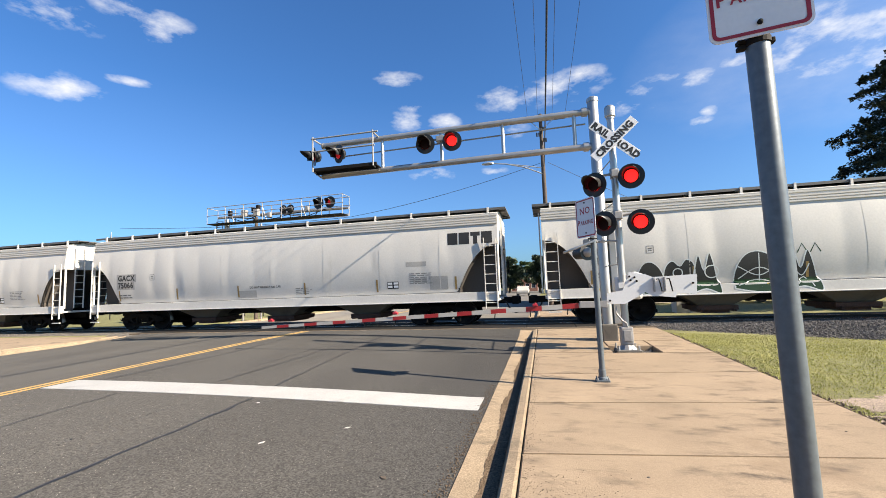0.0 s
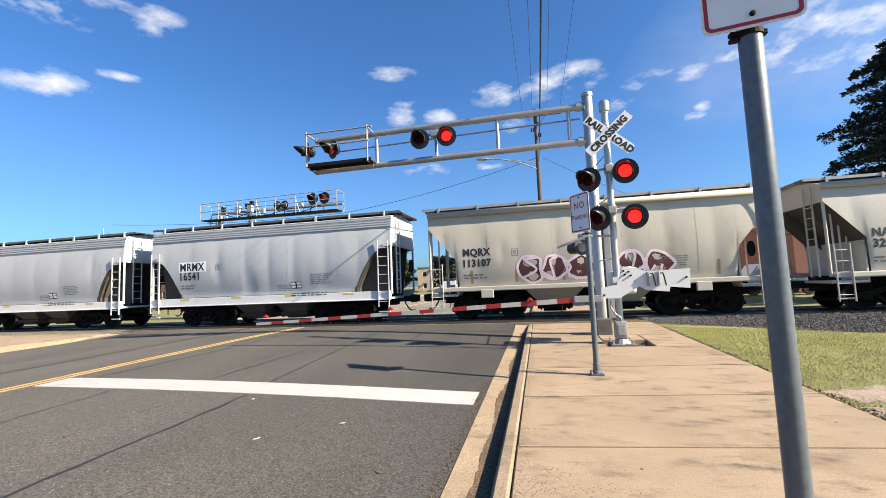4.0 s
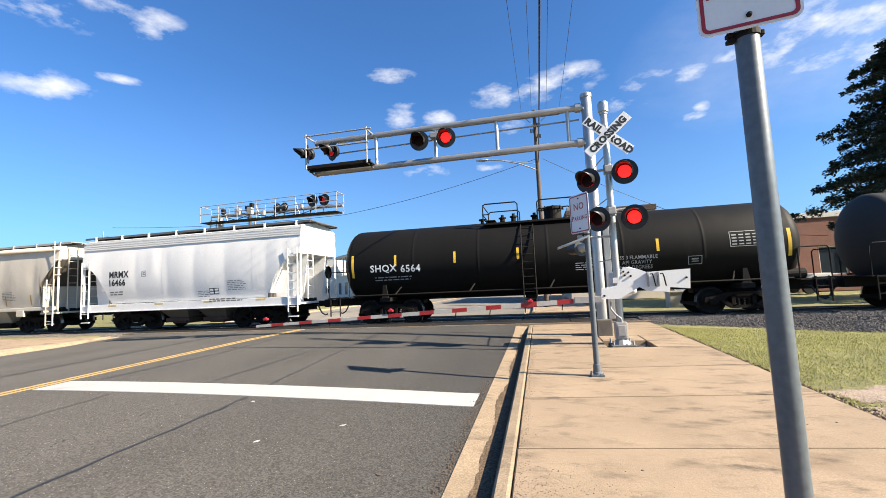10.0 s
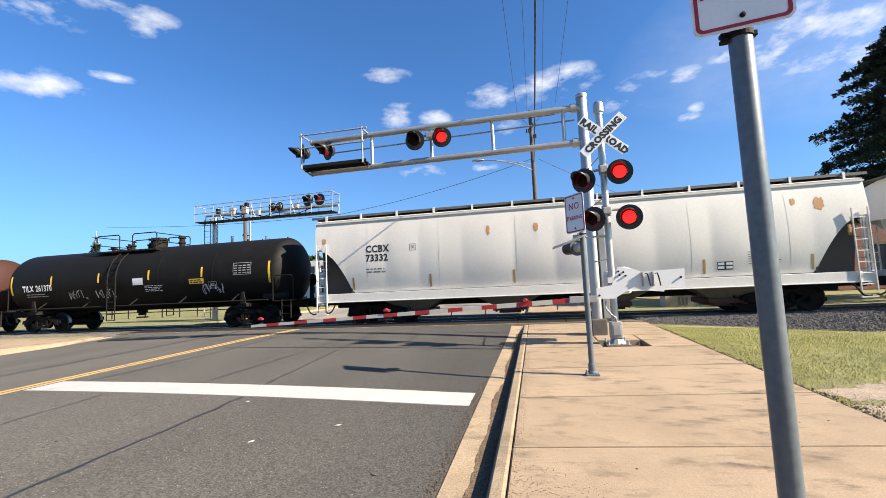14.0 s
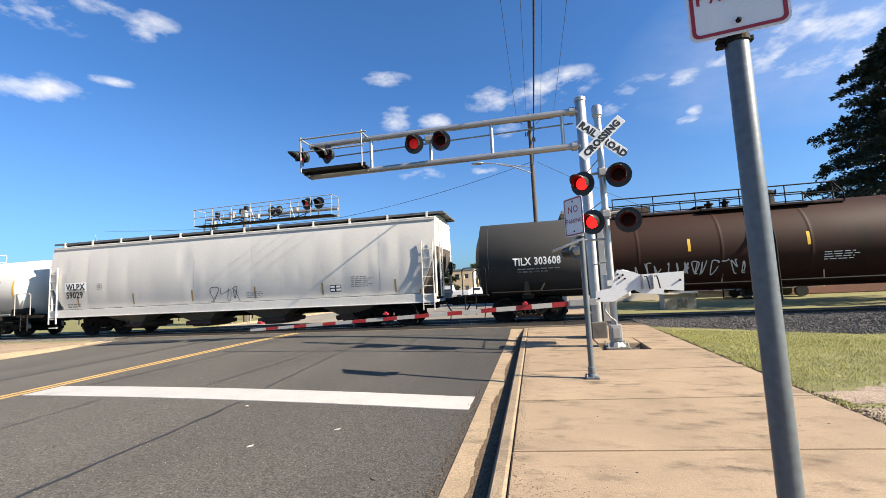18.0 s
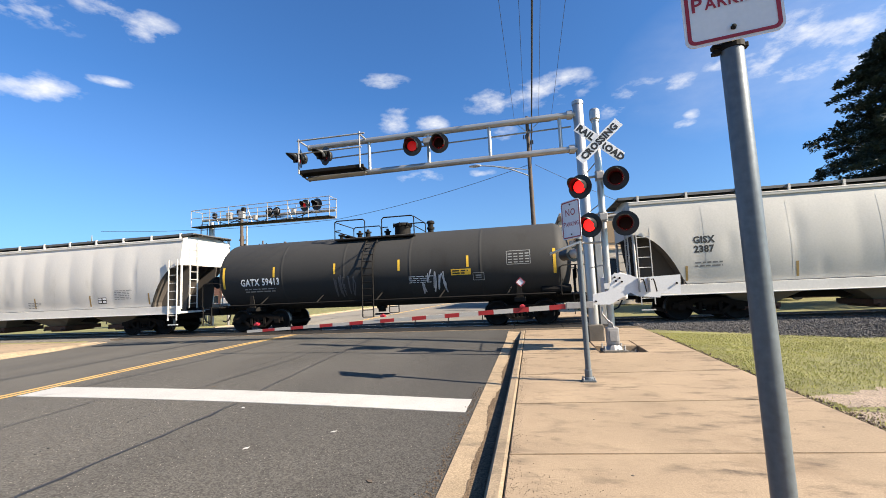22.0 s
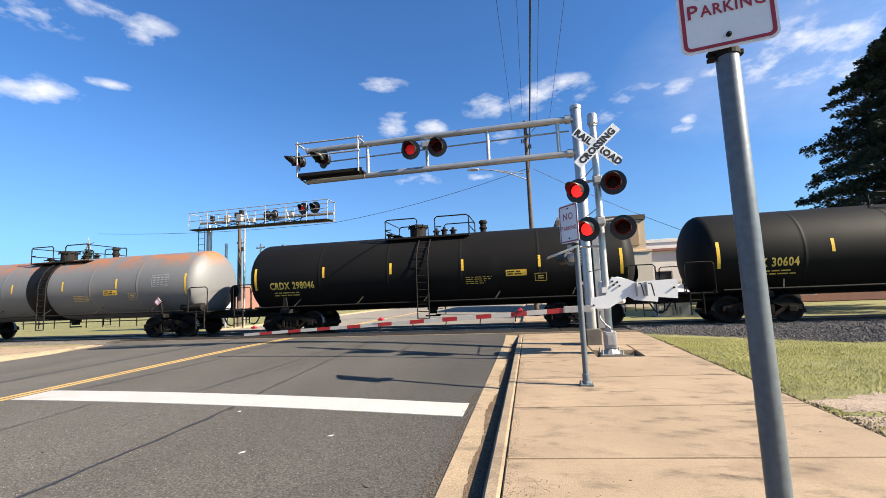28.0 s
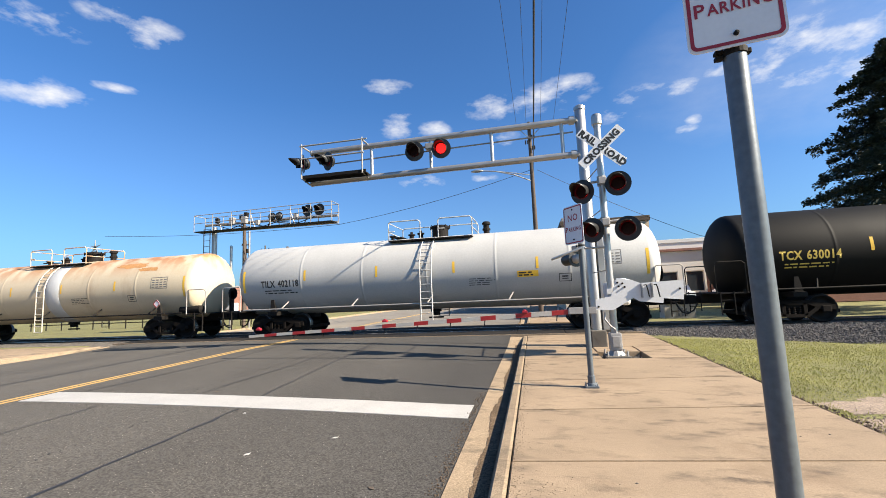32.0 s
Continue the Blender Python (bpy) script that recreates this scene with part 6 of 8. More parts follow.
part("cable_pipe", rods([((-0.2, 0.1, 5.24), (-5.8, 0.1, 5.2))], 0.03, 6), dark_steel, mast)
# walkway cage at the arm's end
cage = part("walkway", boxes((-7.95, -5.95, -0.5, -0.12, 5.16, 5.19), (-7.95, -5.95, -0.5, -0.46, 5.19, 5.25), (-7.95, -5.95, -0.32, -0.28, 5.1, 5.16)), dark_steel, mast, "steel grating work platform at the arm's end")
rl = []
for x in (-7.95, -6.05):
    rl += [((x, -0.5, 5.15), (x, -0.5, 6.2)), ((x, -0.5, 6.14), (x, 0.0, 6.14)), ((x, -0.5, 5.18), (x, 0.0, 5.1))]
rl += [((-8.0, -0.5, 6.14), (-5.9, -0.5, 6.14)), ((-8.0, -0.5, 5.75), (-6.0, -0.5, 5.75)), ((-8.0, 0.2, 6.2), (-6.0, 0.2, 6.2))]
part("railing", rods(rl, 0.024, 8), galvanised, cage)
for k, (x, ph) in enumerate(((-4.55, 1), (-3.78, 0))):
    signal_lamp(mast, pose(x, -0.3, 5.66, 6, 0, 0), ph, glow=lamp_faint if ph else None, lead=0.06)
part("lamp_bracket", joined(rods([((-4.55, -0.1, 5.83), (-3.78, -0.1, 5.83)), ((-4.55, -0.1, 5.83), (-4.55, -0.15, 5.62)), ((-3.78, -0.1, 5.83), (-3.78, -0.15, 5.62))], 0.03, 8), boxes((-4.28, -4.02, -0.16, 0.1, 5.76, 5.92), bevel=0.02)), galvanised, mast)
for x, ph in ((-8.0, 1), (-7.2, 0)):     # this pair looks down the side street
    signal_lamp(mast, pose(x, -0.3, 5.67, 4, 0, -52 if ph else -34), ph, 0.275, glow=lamp_faint)

GX, GY, GZ = 1.66, 10.0, 0.14
gate = thing("gate_signal", pose(GX, GY, 0), "aluminium gate mast with crossbuck, red lamps and a lowered gate", "signal")
part("pole", joined(rods([((0, 0, 0.5), (0, 0, 5.32))], 0.075, 20)), aluminium, gate, "slim aluminium mast")
part("bell", lathe([(0.0, 5.3), (0.09, 5.3), (0.09, 5.33), (0.115, 5.36), (0.115, 5.56), (0.09, 5.6), (0.0, 5.61)], 20, "Z"), aluminium, gate, "electronic bell on the mast's top")
part("junction_base", joined(boxes((-0.125, 0.125, -0.125, 0.125, 0.24, 0.62), bevel=0.03), boxes((-0.08, 0.08, -0.145, -0.12, 0.32, 0.55), bevel=0.01), lathe([(0.2, 0.12), (0.17, 0.17), (0.11, 0.26)], 12, "Z")), galvanised, gate, "cast junction box base with anchor bolts")
part("base_plate", boxes((-0.25, 0.25, -0.25, 0.25, 0.05, 0.14), bevel=0.02), foundation_mat, gate, "grimy base plate in the pit")
for sx in (-0.2, 0.2):
    for sy in (-0.2, 0.2):
        part("anchor_bolt", rods([((sx, sy, -0.05), (sx, sy, 0.24))], 0.02, 6), galvanised, gate)


def blade(angle, lines):
    """One blade of the crossbuck; lines: (text, centre along the blade)."""
    ob = part("crossbuck_blade", boxes((-0.61, 0.61, -0.006, 0.006, -0.115, 0.115), bevel=0.004), sign_white, gate, "white reflective crossbuck blade")
    ob.matrix_basis = pose(0.03, -0.13 - (0.012 if angle > 0 else 0), 4.78) @ pose(0, 0, 0, 0, -angle, 0)
    for text, c in lines:
        bm = lettering(text, 0.205, 0.012, 1.06)
        w, h = max(v.co.x for v in bm.verts), max(v.co.y for v in bm.verts)
        for v in bm.verts:
            v.co = Vector((c - w / 2 + v.co.x, -0.0085, v.co.y - h / 2))
        part("lettering", bm, sign_black, ob, "black capital lettering")


blade(42, [("CROSSING", 0.0)])
blade(-42, [("RAIL", -0.36), ("ROAD", 0.36)])
for z, xl, xr, zl, zr in ((3.83, -0.46, 0.31, 3.76, 3.89), (2.88, -0.31, 0.43, 2.88, 2.87)):
    for sx, lx, lz, ph in ((-1, xl, zl, 1), (1, xr, zr, 0)):
        signal_lamp(gate, pose(lx, -0.2, lz, 3, 0, -32 if sx < 0 else -16), ph, 0.275)
    part("lamp_arm", joined(rods([((-0.4, -0.02, z + 0.16), (0.4, -0.02, z + 0.22))], 0.03, 10), rods([((-0.4, -0.02, z + 0.16), (-0.4, -0.05, z - 0.02)), ((0.4, -0.02, z + 0.22), (0.4, -0.05, z + 0.05))], 0.028, 8), lathe([(0.1, z + 0.08), (0.1, z + 0.3)], 16, "Z"), boxes((-0.09, 0.09, -0.12, 0.05, z + 0.1, z + 0.27), bevel=0.02)), galvanised, gate, "cast cross arm with lamp clamps")
# lamps for the footway, low on the mast, seen from the side
side = part("side_lamp", lathe([(0.0, -0.2), (0.13, -0.17), (0.2, -0.06), (0.21, 0.03), (0.0, 0.03)], 24, "Y"), galvanised, gate, "pale round back of a lamp that faces away", smooth=True)
side.matrix_basis = pose(-0.72, -0.2, 2.27, 0, 0, 28) @ Matrix.Diagonal((0.55, 0.7, 0.55, 1))
part("hood", lathe([(0.2, -0.03), (0.33, -0.03), (0.33, 0.0), (0.25, 0.0), (0.235, 0.55), (0.22, 0.55), (0.2, -0.03)], 24, "Y"), black_metal, side, "black lamp hood with a rim")
part("lamp_arm", joined(rods([((-0.72, -0.17, 2.5), (0, 0, 2.5)), ((-0.72, -0.17, 2.5), (-0.72, -0.2, 2.36))], 0.025, 8), boxes((-0.78, -0.66, -0.23, -0.11, 2.42, 2.56), bevel=0.02)), galvanised, gate)
for z in (4.4, 3.4, 2.0):
    part("conduit_clamp", rods([((0, 0, z), (-0.16, 1.5, z))], 0.014, 6), galvanised, gate)
# gate machine and its counterweight arms
part("gate_machine", joined(boxes((-0.08, 0.42, 0.1, 0.62, 1.2, 1.72), bevel=0.06), placed(lathe([(0.0, -0.1), (0.2, -0.08), (0.235, -0.03), (0.235, 0.25), (0.0, 0.25)], 10, "Y"), pose(0.27, 0.05, 1.57)), boxes((-0.1, 0.1, -0.1, 0.14, 1.2, 1.32), (-0.1, 0.1, -0.1, 0.14, 1.46, 1.58))), counter_paint, gate, "pale cast housing of the gate motor")
arm_out = [(-0.37, 1.36), (-0.38, 1.13), (-0.02, 1.12), (0.4, 1.36), (0.53, 1.28), (0.98, 1.23), (1.0, 1.33), (1.38, 1.29), (1.41, 1.7), (0.56, 1.67), (0.41, 1.74), (0.1, 1.8), (-0.05, 1.41)]
for y in (-0.24,):
    part("counterweight_arm", plate(arm_out, 0.03, "Y", y), counter_paint, gate, "pale painted steel counterweight arm")
for x, z in ((0.12, 1.62), (0.2, 1.68), (0.1, 1.7), (0.24, 1.6), (1.32, 1.52), (-0.32, 1.2)):
    part("bolt", rods([((x, -0.27, z), (x, -0.235, z))], 0.022, 6), dark_steel, gate)
for x in (0.66, 0.86):     # hooked pins that hold the weights
    part("pin", tube([(x - 0.05, -0.3, 1.62), (x, -0.3, 1.63), (x + 0.02, -0.3, 1.56), (x + 0.05, -0.3, 1.36)], 0.014, 6), dark_steel, gate)
    part("pin_plate", boxes((x - 0.1, x - 0.07, -0.29, -0.241, 1.36, 1.66)), galvanised, gate)
part("hose", tube([(-0.18, -0.1, 1.06), (-0.2, -0.16, 0.92), (-0.1, -0.14, 0.78), (0.0, -0.1, 0.7), (0.02, -0.1, 0.6)], 0.02, 8), galvanised, gate)
# the lowered arm: a tapering boom in red and white lengths
X0, X1 = -0.38, -8.85
boom = part("gate_arm", boxes((-0.95, X0, -0.29, -0.2, 1.06, 1.2), bevel=0.008), galvanised, gate, "aluminium root of the gate arm")
n = 21
for i in range(n):
    step = (X1 + 0.55) / n
    xa, xb = -0.55 + step * (i + (0.06 if i % 2 == 1 else -0.06 if i else 0)), -0.55 + step * (i + 1 + (0.06 if i % 2 == 0 else -0.06))
    za, zb = 1.13 - 0.018 * i, 1.13 - 0.018 * (i + 1)
    h = 0.054 - 0.0011 * i
    part("arm_stripe", plate([(xa - 0.001, za - h), (xb + 0.001, zb - h), (xb + 0.001, zb + h), (xa - 0.001, za + h)], 0.05, "Y", -0.27), gate_red if i % 2 == 1 else gate_white, boom, "red reflective length" if i % 2 == 1 else "white reflective length")
for x, z in ((-8.6, 0.86), (-5.2, 0.97), (-1.9, 1.08)):
    lt = part("arm_lamp", joined(boxes((x - 0.06, x + 0.06, -0.3, -0.2, z + 0.04, z + 0.09), bevel=0.01), placed(lathe([(0.0, -0.01), (0.035, -0.01), (0.035, 0.03), (0.0, 0.04)], 12, "Z"), pose(x, -0.25, z + 0.08))), sign_red, boom, "small red lamp on the gate arm")
rng = random.Random(8)
for i in range(9):
    x = -1.2 - i * 0.8
    part("cable_tie", rods([((x, -0.245, 1.05 - 0.03 * i), (x - 0.02, -0.245, 0.92 - 0.03 * i))], 0.012, 5), dark_steel, boom)

# far cantilever across the tracks, seen from behind
far = thing("cantilever_signal", pose(-18.3, 21.5, 0), "galvanised cantilever signal across the tracks with a railed walkway", "signal")
part("pole", lathe([(0.15, 0.1), (0.15, 6.2), (0.0, 6.22)], 20, "Z"), aluminium, far, "aluminium pole", smooth=False)
part("pole", lathe([(0.06, 0.1), (0.06, 6.0), (0.0, 6.02)], 12, "Z"), aluminium, far).location = (1.6, 1.0, 0)
for z, nm in ((5.95, "lower_arm"), (6.35, "upper_arm")):
    part(nm, rods([((-0.6, 0, z), (7.9, 0, z - 0.05))], 0.08, 12), aluminium, far)
wk = part("walkway", boxes((-0.75, 7.9, -0.75, -0.1, 5.85, 5.89)), dark_steel, far, "long grating walkway with rails")
rl = [((-0.75, y, z), (7.95, y, z + 0.12)) for y in (-0.75, 0.1) for z in (6.35, 6.82)]
rl += [((x, y, 5.86), (x, y, 6.84 + 0.0135 * (x + 0.75))) for y in (-0.75, 0.1) for x in spread(-0.75, 7.9, 1.23)]
rl += [((-0.75, -0.75, 6.82), (-0.75, 0.1, 6.82)), ((7.9, -0.75, 6.94), (7.9, 0.1, 6.94))]
part("railing", rods(rl, 0.022, 6), galvanised, wk)
for x, ph in ((6.35, 1), (7.05, 0)):
    signal_lamp(far, pose(x, -0.5, 6.6, 0, 0, -8), ph, 0.33, glow=lamp_faint)
for x in (4.05, 4.5):
    d = part("lamp_back", joined(lathe([(0.25, 0.0), (0.25, 0.02), (0.17, 0.03), (0.16, 0.15), (0.0, 0.2)], 20, "Y")), black_metal, far, "back of a lamp that faces the other way")
    d.matrix_basis = pose(x, -0.35, 6.45, 0, 0, 172)
    part("lamp_back", lathe([(0.17, -0.05), (0.13, -0.1), (0.0, -0.12)], 16, "Y"), galvanised, far).matrix_basis = pose(x, -0.36, 6.45)
for x in (1.5, 2.3):
    part("junction_box", boxes((x - 0.15, x + 0.15, -0.5, -0.25, 6.2, 6.6), bevel=0.02), galvanised, far)
for k, x in enumerate((0.55, 1.85, 2.75, 3.55, 5.3, 5.85)):
    part("brace", rods([((x, -0.05, 5.9), (x + (0.35 if k % 2 else -0.3), -0.05, 6.75))], 0.03, 6), dark_steel if k % 2 else galvanised, far)
for x, z in ((0.45, 6.5), (2.05, 6.55), (2.35, 6.7), (3.1, 6.2), (5.5, 6.35)):
    part("fitting", boxes((x - 0.1, x + 0.1, -0.4, -0.2, z - 0.14, z + 0.16), bevel=0.03), dark_steel if z > 6.4 else galvanised, far, "small dark fitting on the arm")
part("cable", tube([(0.2, -0.2, 6.3), (1.2, -0.2, 5.98), (2.2, -0.2, 6.25), (3.4, -0.2, 6.0), (4.4, -0.2, 6.2), (5.6, -0.2, 6.02), (6.6, -0.2, 6.3)], 0.022, 6), dark_steel, far, "slack black cable")
part("diagonal", rods([((0.1, 0, 6.35), (3.2, 0, 5.95)), ((3.2, 0, 6.35), (5.6, 0, 5.95))], 0.03, 8), galvanised, far)
part("ladder", placed(ladder_mesh(6.0), pose(-0.35, -0.2, 0.1)), galvanised, far)
gm2 = thing("gate_signal", pose(-17.0, 21.3, 0), "slim far gate mast with a raised white box", "signal")
part("pole", lathe([(0.075, 0.1), (0.075, 5.0), (0.0, 5.02)], 12, "Z"), aluminium, gm2)
part("gate_machine", boxes((-0.3, 0.3, -0.3, 0.3, 1.0, 1.7), bevel=0.05), counter_paint, gm2)

# ---- street signs on round posts ----


def rounded_rect(w, h, r, n=5):
    pts = []
    for cx, cy, a0 in ((w / 2 - r, h / 2 - r, 0), (-w / 2 + r, h / 2 - r, 90), (-w / 2 + r, -h / 2 + r, 180), (w / 2 - r, -h / 2 + r, 270)):
        for k in range(n + 1):
            a = radians(a0 + 90 * k / n)
            pts.append((cx + r * math.cos(a), cy + r * math.sin(a)))
    return pts


def parking_sign(x, y, z0, z_mid, turn, r, k=1.0, gap=0.012):
    """A post with a no-parking panel: white, thin red border, red letters."""
    s = thing("parking_sign", pose(x, y, 0), "white sign with red lettering on a round grey steel post", "sign", "no parking signs")
    top = z_mid - 0.36 * k
    part("post", joined(lathe([(r, z0 - 0.05), (r, top + 0.3 * k), (r * 0.7, top + 0.31 * k), (0.0, top + 0.31 * k)], 28, "Z")), sign_post_mat, s, "round grey steel post", smooth=True).data.set_sharp_from_angle(angle=radians(40))
    part("base_flange", joined(boxes((-r * 2.3, r * 2.3, -r * 2.0, r * 2.0, z0 - 0.01, z0 + 0.03), bevel=0.008), lathe([(r * 1.75, z0 + 0.03), (r * 1.6, z0 + 0.06), (r * 1.3, z0 + 0.07), (r * 1.3, z0 + 0.17), (r, z0 + 0.18)], 20, "Z")), sign_post_mat, s, "cast base flange bolted to the slab")
    for sx in (-1, 1):
        for sy in (-1, 1):
            part("anchor_bolt", rods([((sx * r * 1.85, sy * r * 1.55, z0), (sx * r * 1.85, sy * r * 1.55, z0 + 0.06))], 0.012, 6), galvanised, s)
    part("clamp", joined(lathe([(r * 1.02, top + 0.02), (r * 1.12, top + 0.022), (r * 1.12, top + 0.042), (r * 1.02, top + 0.044)], 20, "Z"), boxes((-r * 1.75, -r * 1.05, -0.012, 0.012, top + 0.012, top + 0.026), (-r * 1.75, -r * 1.05, -0.012, 0.012, top + 0.032, top + 0.046), (r * 1.05, r * 1.4, -0.012, 0.012, top + 0.024, top + 0.042), bevel=0.003)), dark_steel, s, "dark bolted sign clamp")
    pn = part("panel", plate(rounded_rect(0.457, 0.61, 0.045), 0.004, "Y", 0), sign_white, s, "white sheet panel with rounded corners")
    pn.matrix_basis = pose(0, 0, z_mid, 0, 0, turn) @ pose(0, -r - gap, 0) @ Matrix.Diagonal((k, 1, k, 1))
    o, i = rounded_rect(0.43, 0.583, 0.035), rounded_rect(0.392, 0.545, 0.022)
    bm = bmesh.new()
    a = [bm.verts.new((u, -0.0015, v)) for u, v in o]
    b = [bm.verts.new((u, -0.0015, v)) for u, v in i]
    for k in range(len(a)):
        j = (k + 1) % len(a)
        bm.faces.new((a[k], a[j], b[j], b[k]))
    part("border", bm, sign_red, pn, "thin dark red border")
    for text, size, v in (("NO", 0.15, 0.06), ("P", 0.112, -0.105), ("ARKING", 0.09, -0.105)):
        bm = lettering(text, size, 0.002, 1.12)
        w = max(q.co.x for q in bm.verts)
        off = -w / 2 if text == "NO" else (-0.182 if text == "P" else -0.121)
        kk = 1.0 if text != "ARKING" else 0.3 / w
        for q in bm.verts:
            q.co = Vector((off + q.co.x * kk, -0.002, v + q.co.y))
        part("lettering", bm, sign_red, pn, "dark red capital lettering")
    for v in (0.24, -0.235):
        part("bolt", placed(lathe([(0.0, -0.012), (0.012, -0.01), (0.014, -0.001), (0.0, 0.0)], 10, "Y"), pose(0, 0, v)), dark_steel, pn)
    part("backing", boxes((-0.03, 0.03, 0.006, 0.02, -0.25, 0.27), (-0.02, 0.02, 0.02, gap + 0.03, -0.24, -0.2), (-0.02, 0.02, 0.02, gap + 0.03, 0.0, 0.04)), galvanised, pn, "steel bracket that holds the panel off the post")
    return s


low_sign = parking_sign(0.765, 6.95, gz(6.95), 2.60, -57, 0.043, 1.0, 0.075)
parking_sign(0.732, 1.57, gz(1.57), 2.552, -10, 0.0355, 0.63)

part("lower_panel", plate([(-0.46, 2.09), (-0.45, 2.07), (0.02, 2.22), (0.02, 2.25)], 0.3, "Y", -0.1), sign_back, low_sign, "second sheet panel seen on its edge")

# ---- poles and wires ----
pole = thing("utility_pole", pose(0.3, 24.0, 0.2), "tall weathered wooden utility pole with a street lamp", "utility pole")
part("shaft", lathe([(0.14, -0.1), (0.125, 5.0), (0.095, 11.1), (0.0, 11.12)], 14, "Z"), wood_pole, pole, "weathered wooden shaft")
part("crossarm", boxes((-0.95, 1.35, -0.2, -0.1, 10.62, 10.74), bevel=0.01), wood_pole, pole, "wooden crossarm")
part("brace", rods([((-0.5, -0.12, 10.62), (0, -0.12, 10.1)), ((0.6, -0.12, 10.62), (0, -0.12, 10.1))], 0.018, 6), galvanised, pole)
for x in (-0.85, -0.3, 0.5, 1.2):
    part("insulator", placed(lathe([(0.02, 0), (0.02, 0.06), (0.06, 0.07), (0.07, 0.12), (0.04, 0.13), (0.05, 0.18), (0.0, 0.2)], 12, "Z"), pose(x, -0.15, 10.74)), galvanised, pole, "pin insulator")
for z, s in ((10.05, 1), (9.75, -1), (9.4, 1)):
    part("switch", boxes(*[(s * 0.12 - 0.04 + 0.12 * k * s, s * 0.12 + 0.04 + 0.12 * k * s, -0.2, -0.12, z, z + 0.22) for k in range(2)], bevel=0.01), black_metal, pole)
part("lamp_arm", tube([(0, -0.05, 7.6), (-1.0, -0.2, 8.05), (-2.0, -0.35, 8.3), (-2.75, -0.45, 8.38)], 0.035, 8), aluminium, pole, "curved aluminium street lamp arm")
part("lamp_arm", tube([(0, -0.05, 7.95), (-0.9, -0.2, 8.12), (-1.8, -0.32, 8.28)], 0.025, 8), aluminium, pole)
lh = lathe([(0.0, -0.36), (0.08, -0.33), (0.15, -0.1), (0.16, 0.1), (0.11, 0.28), (0.05, 0.34), (0.0, 0.35)], 16, "X")
for v in lh.verts:
    v.co.z *= 0.5
part("lamp_head", placed(lh, pose(-3.05, -0.48, 8.38)), aluminium, pole, "pale cobra-head luminaire", smooth=True)


def wire(name, points, r, sag, parent=None, n=22):
    """A hanging cable from point to point."""
    pts = []
    for a, b in zip(points, points[1:]):
        a, b = Vector(a), Vector(b)
        for k in range(n):
            t = k / n
            p = a.lerp(b, t)
            p.z -= sag * 4 * t * (1 - t)
            pts.append(p)
    pts.append(Vector(points[-1]))
    return tagged(part(name, tube(pts, r, 6), wire_mat), "black overhead cable strung between poles", "cable", "overhead cables")


for x0, x1, z1, r in ((-0.4, -0.62, 10.9, 0.008), (0.15, 0.15, 10.9, 0.008), (0.95, 0.5, 10.9, 0.008), (1.65, 1.5, 10.9, 0.008)):
    wire("overhead_cable", [(x0, 23.85, 11.1), (x1, -14, z1)], r, 0.55)
wire("overhead_cable", [(0.36, 23.9, 8.3), (0.38, -14, 7.9)], 0.024, 0.75)
wire("overhead_cable", [(0.3, 24, 8.5), (-11.6, 24.2, 6.3), (-30, 24.5, 6.9)], 0.013, 0.25)
wire("overhead_cable", [(0.6, 24, 8.45), (8.6, 24.2, 4.15), (14, 24.5, 3.2)], 0.012, 0.15)
for x in (-15.9, -16.9):
    p = thing("utility_pole", pose(x, 25.0 + (x + 16) * 3, 0.2), "slim brown pole behind the far signal", "utility pole")
    part("shaft", lathe([(0.11, -0.1), (0.09, 6.2 if x < -16.5 else 5.1), (0.0, 6.22 if x < -16.5 else 5.12)], 10, "Z"), wood_pole, p)


# ---- trees ----
def leaf_cloud(rng, centres, per, size, flat=0.5):
    """Many small leaves, each a bent pair of triangles, scattered round the centres (x, y, z, radius)."""
    verts, faces = [], []
    for cx, cy, cz, r in centres:
        for _ in range(per):
            d = Vector((rng.gauss(0, 1), rng.gauss(0, 1), rng.gauss(0, 1) * flat)).normalized() * r * (rng.random() ** 0.4)
            p = Vector((cx, cy, cz)) + d
            s = size * rng.uniform(0.6, 1.4)
            q = Euler((rng.uniform(-0.8, 0.8), rng.uniform(-0.8, 0.8), rng.uniform(0, 6.28))).to_matrix()
            i = len(verts)
            for c in ((-s, 0, 0), (0, -s * 0.45, s * 0.12), (s, 0, -s * 0.15), (0, s * 0.45, s * 0.12)):
                verts.append(p + q @ Vector(c))
            faces += [(i, i + 1, i + 2), (i, i + 2, i + 3)]
    return verts, faces


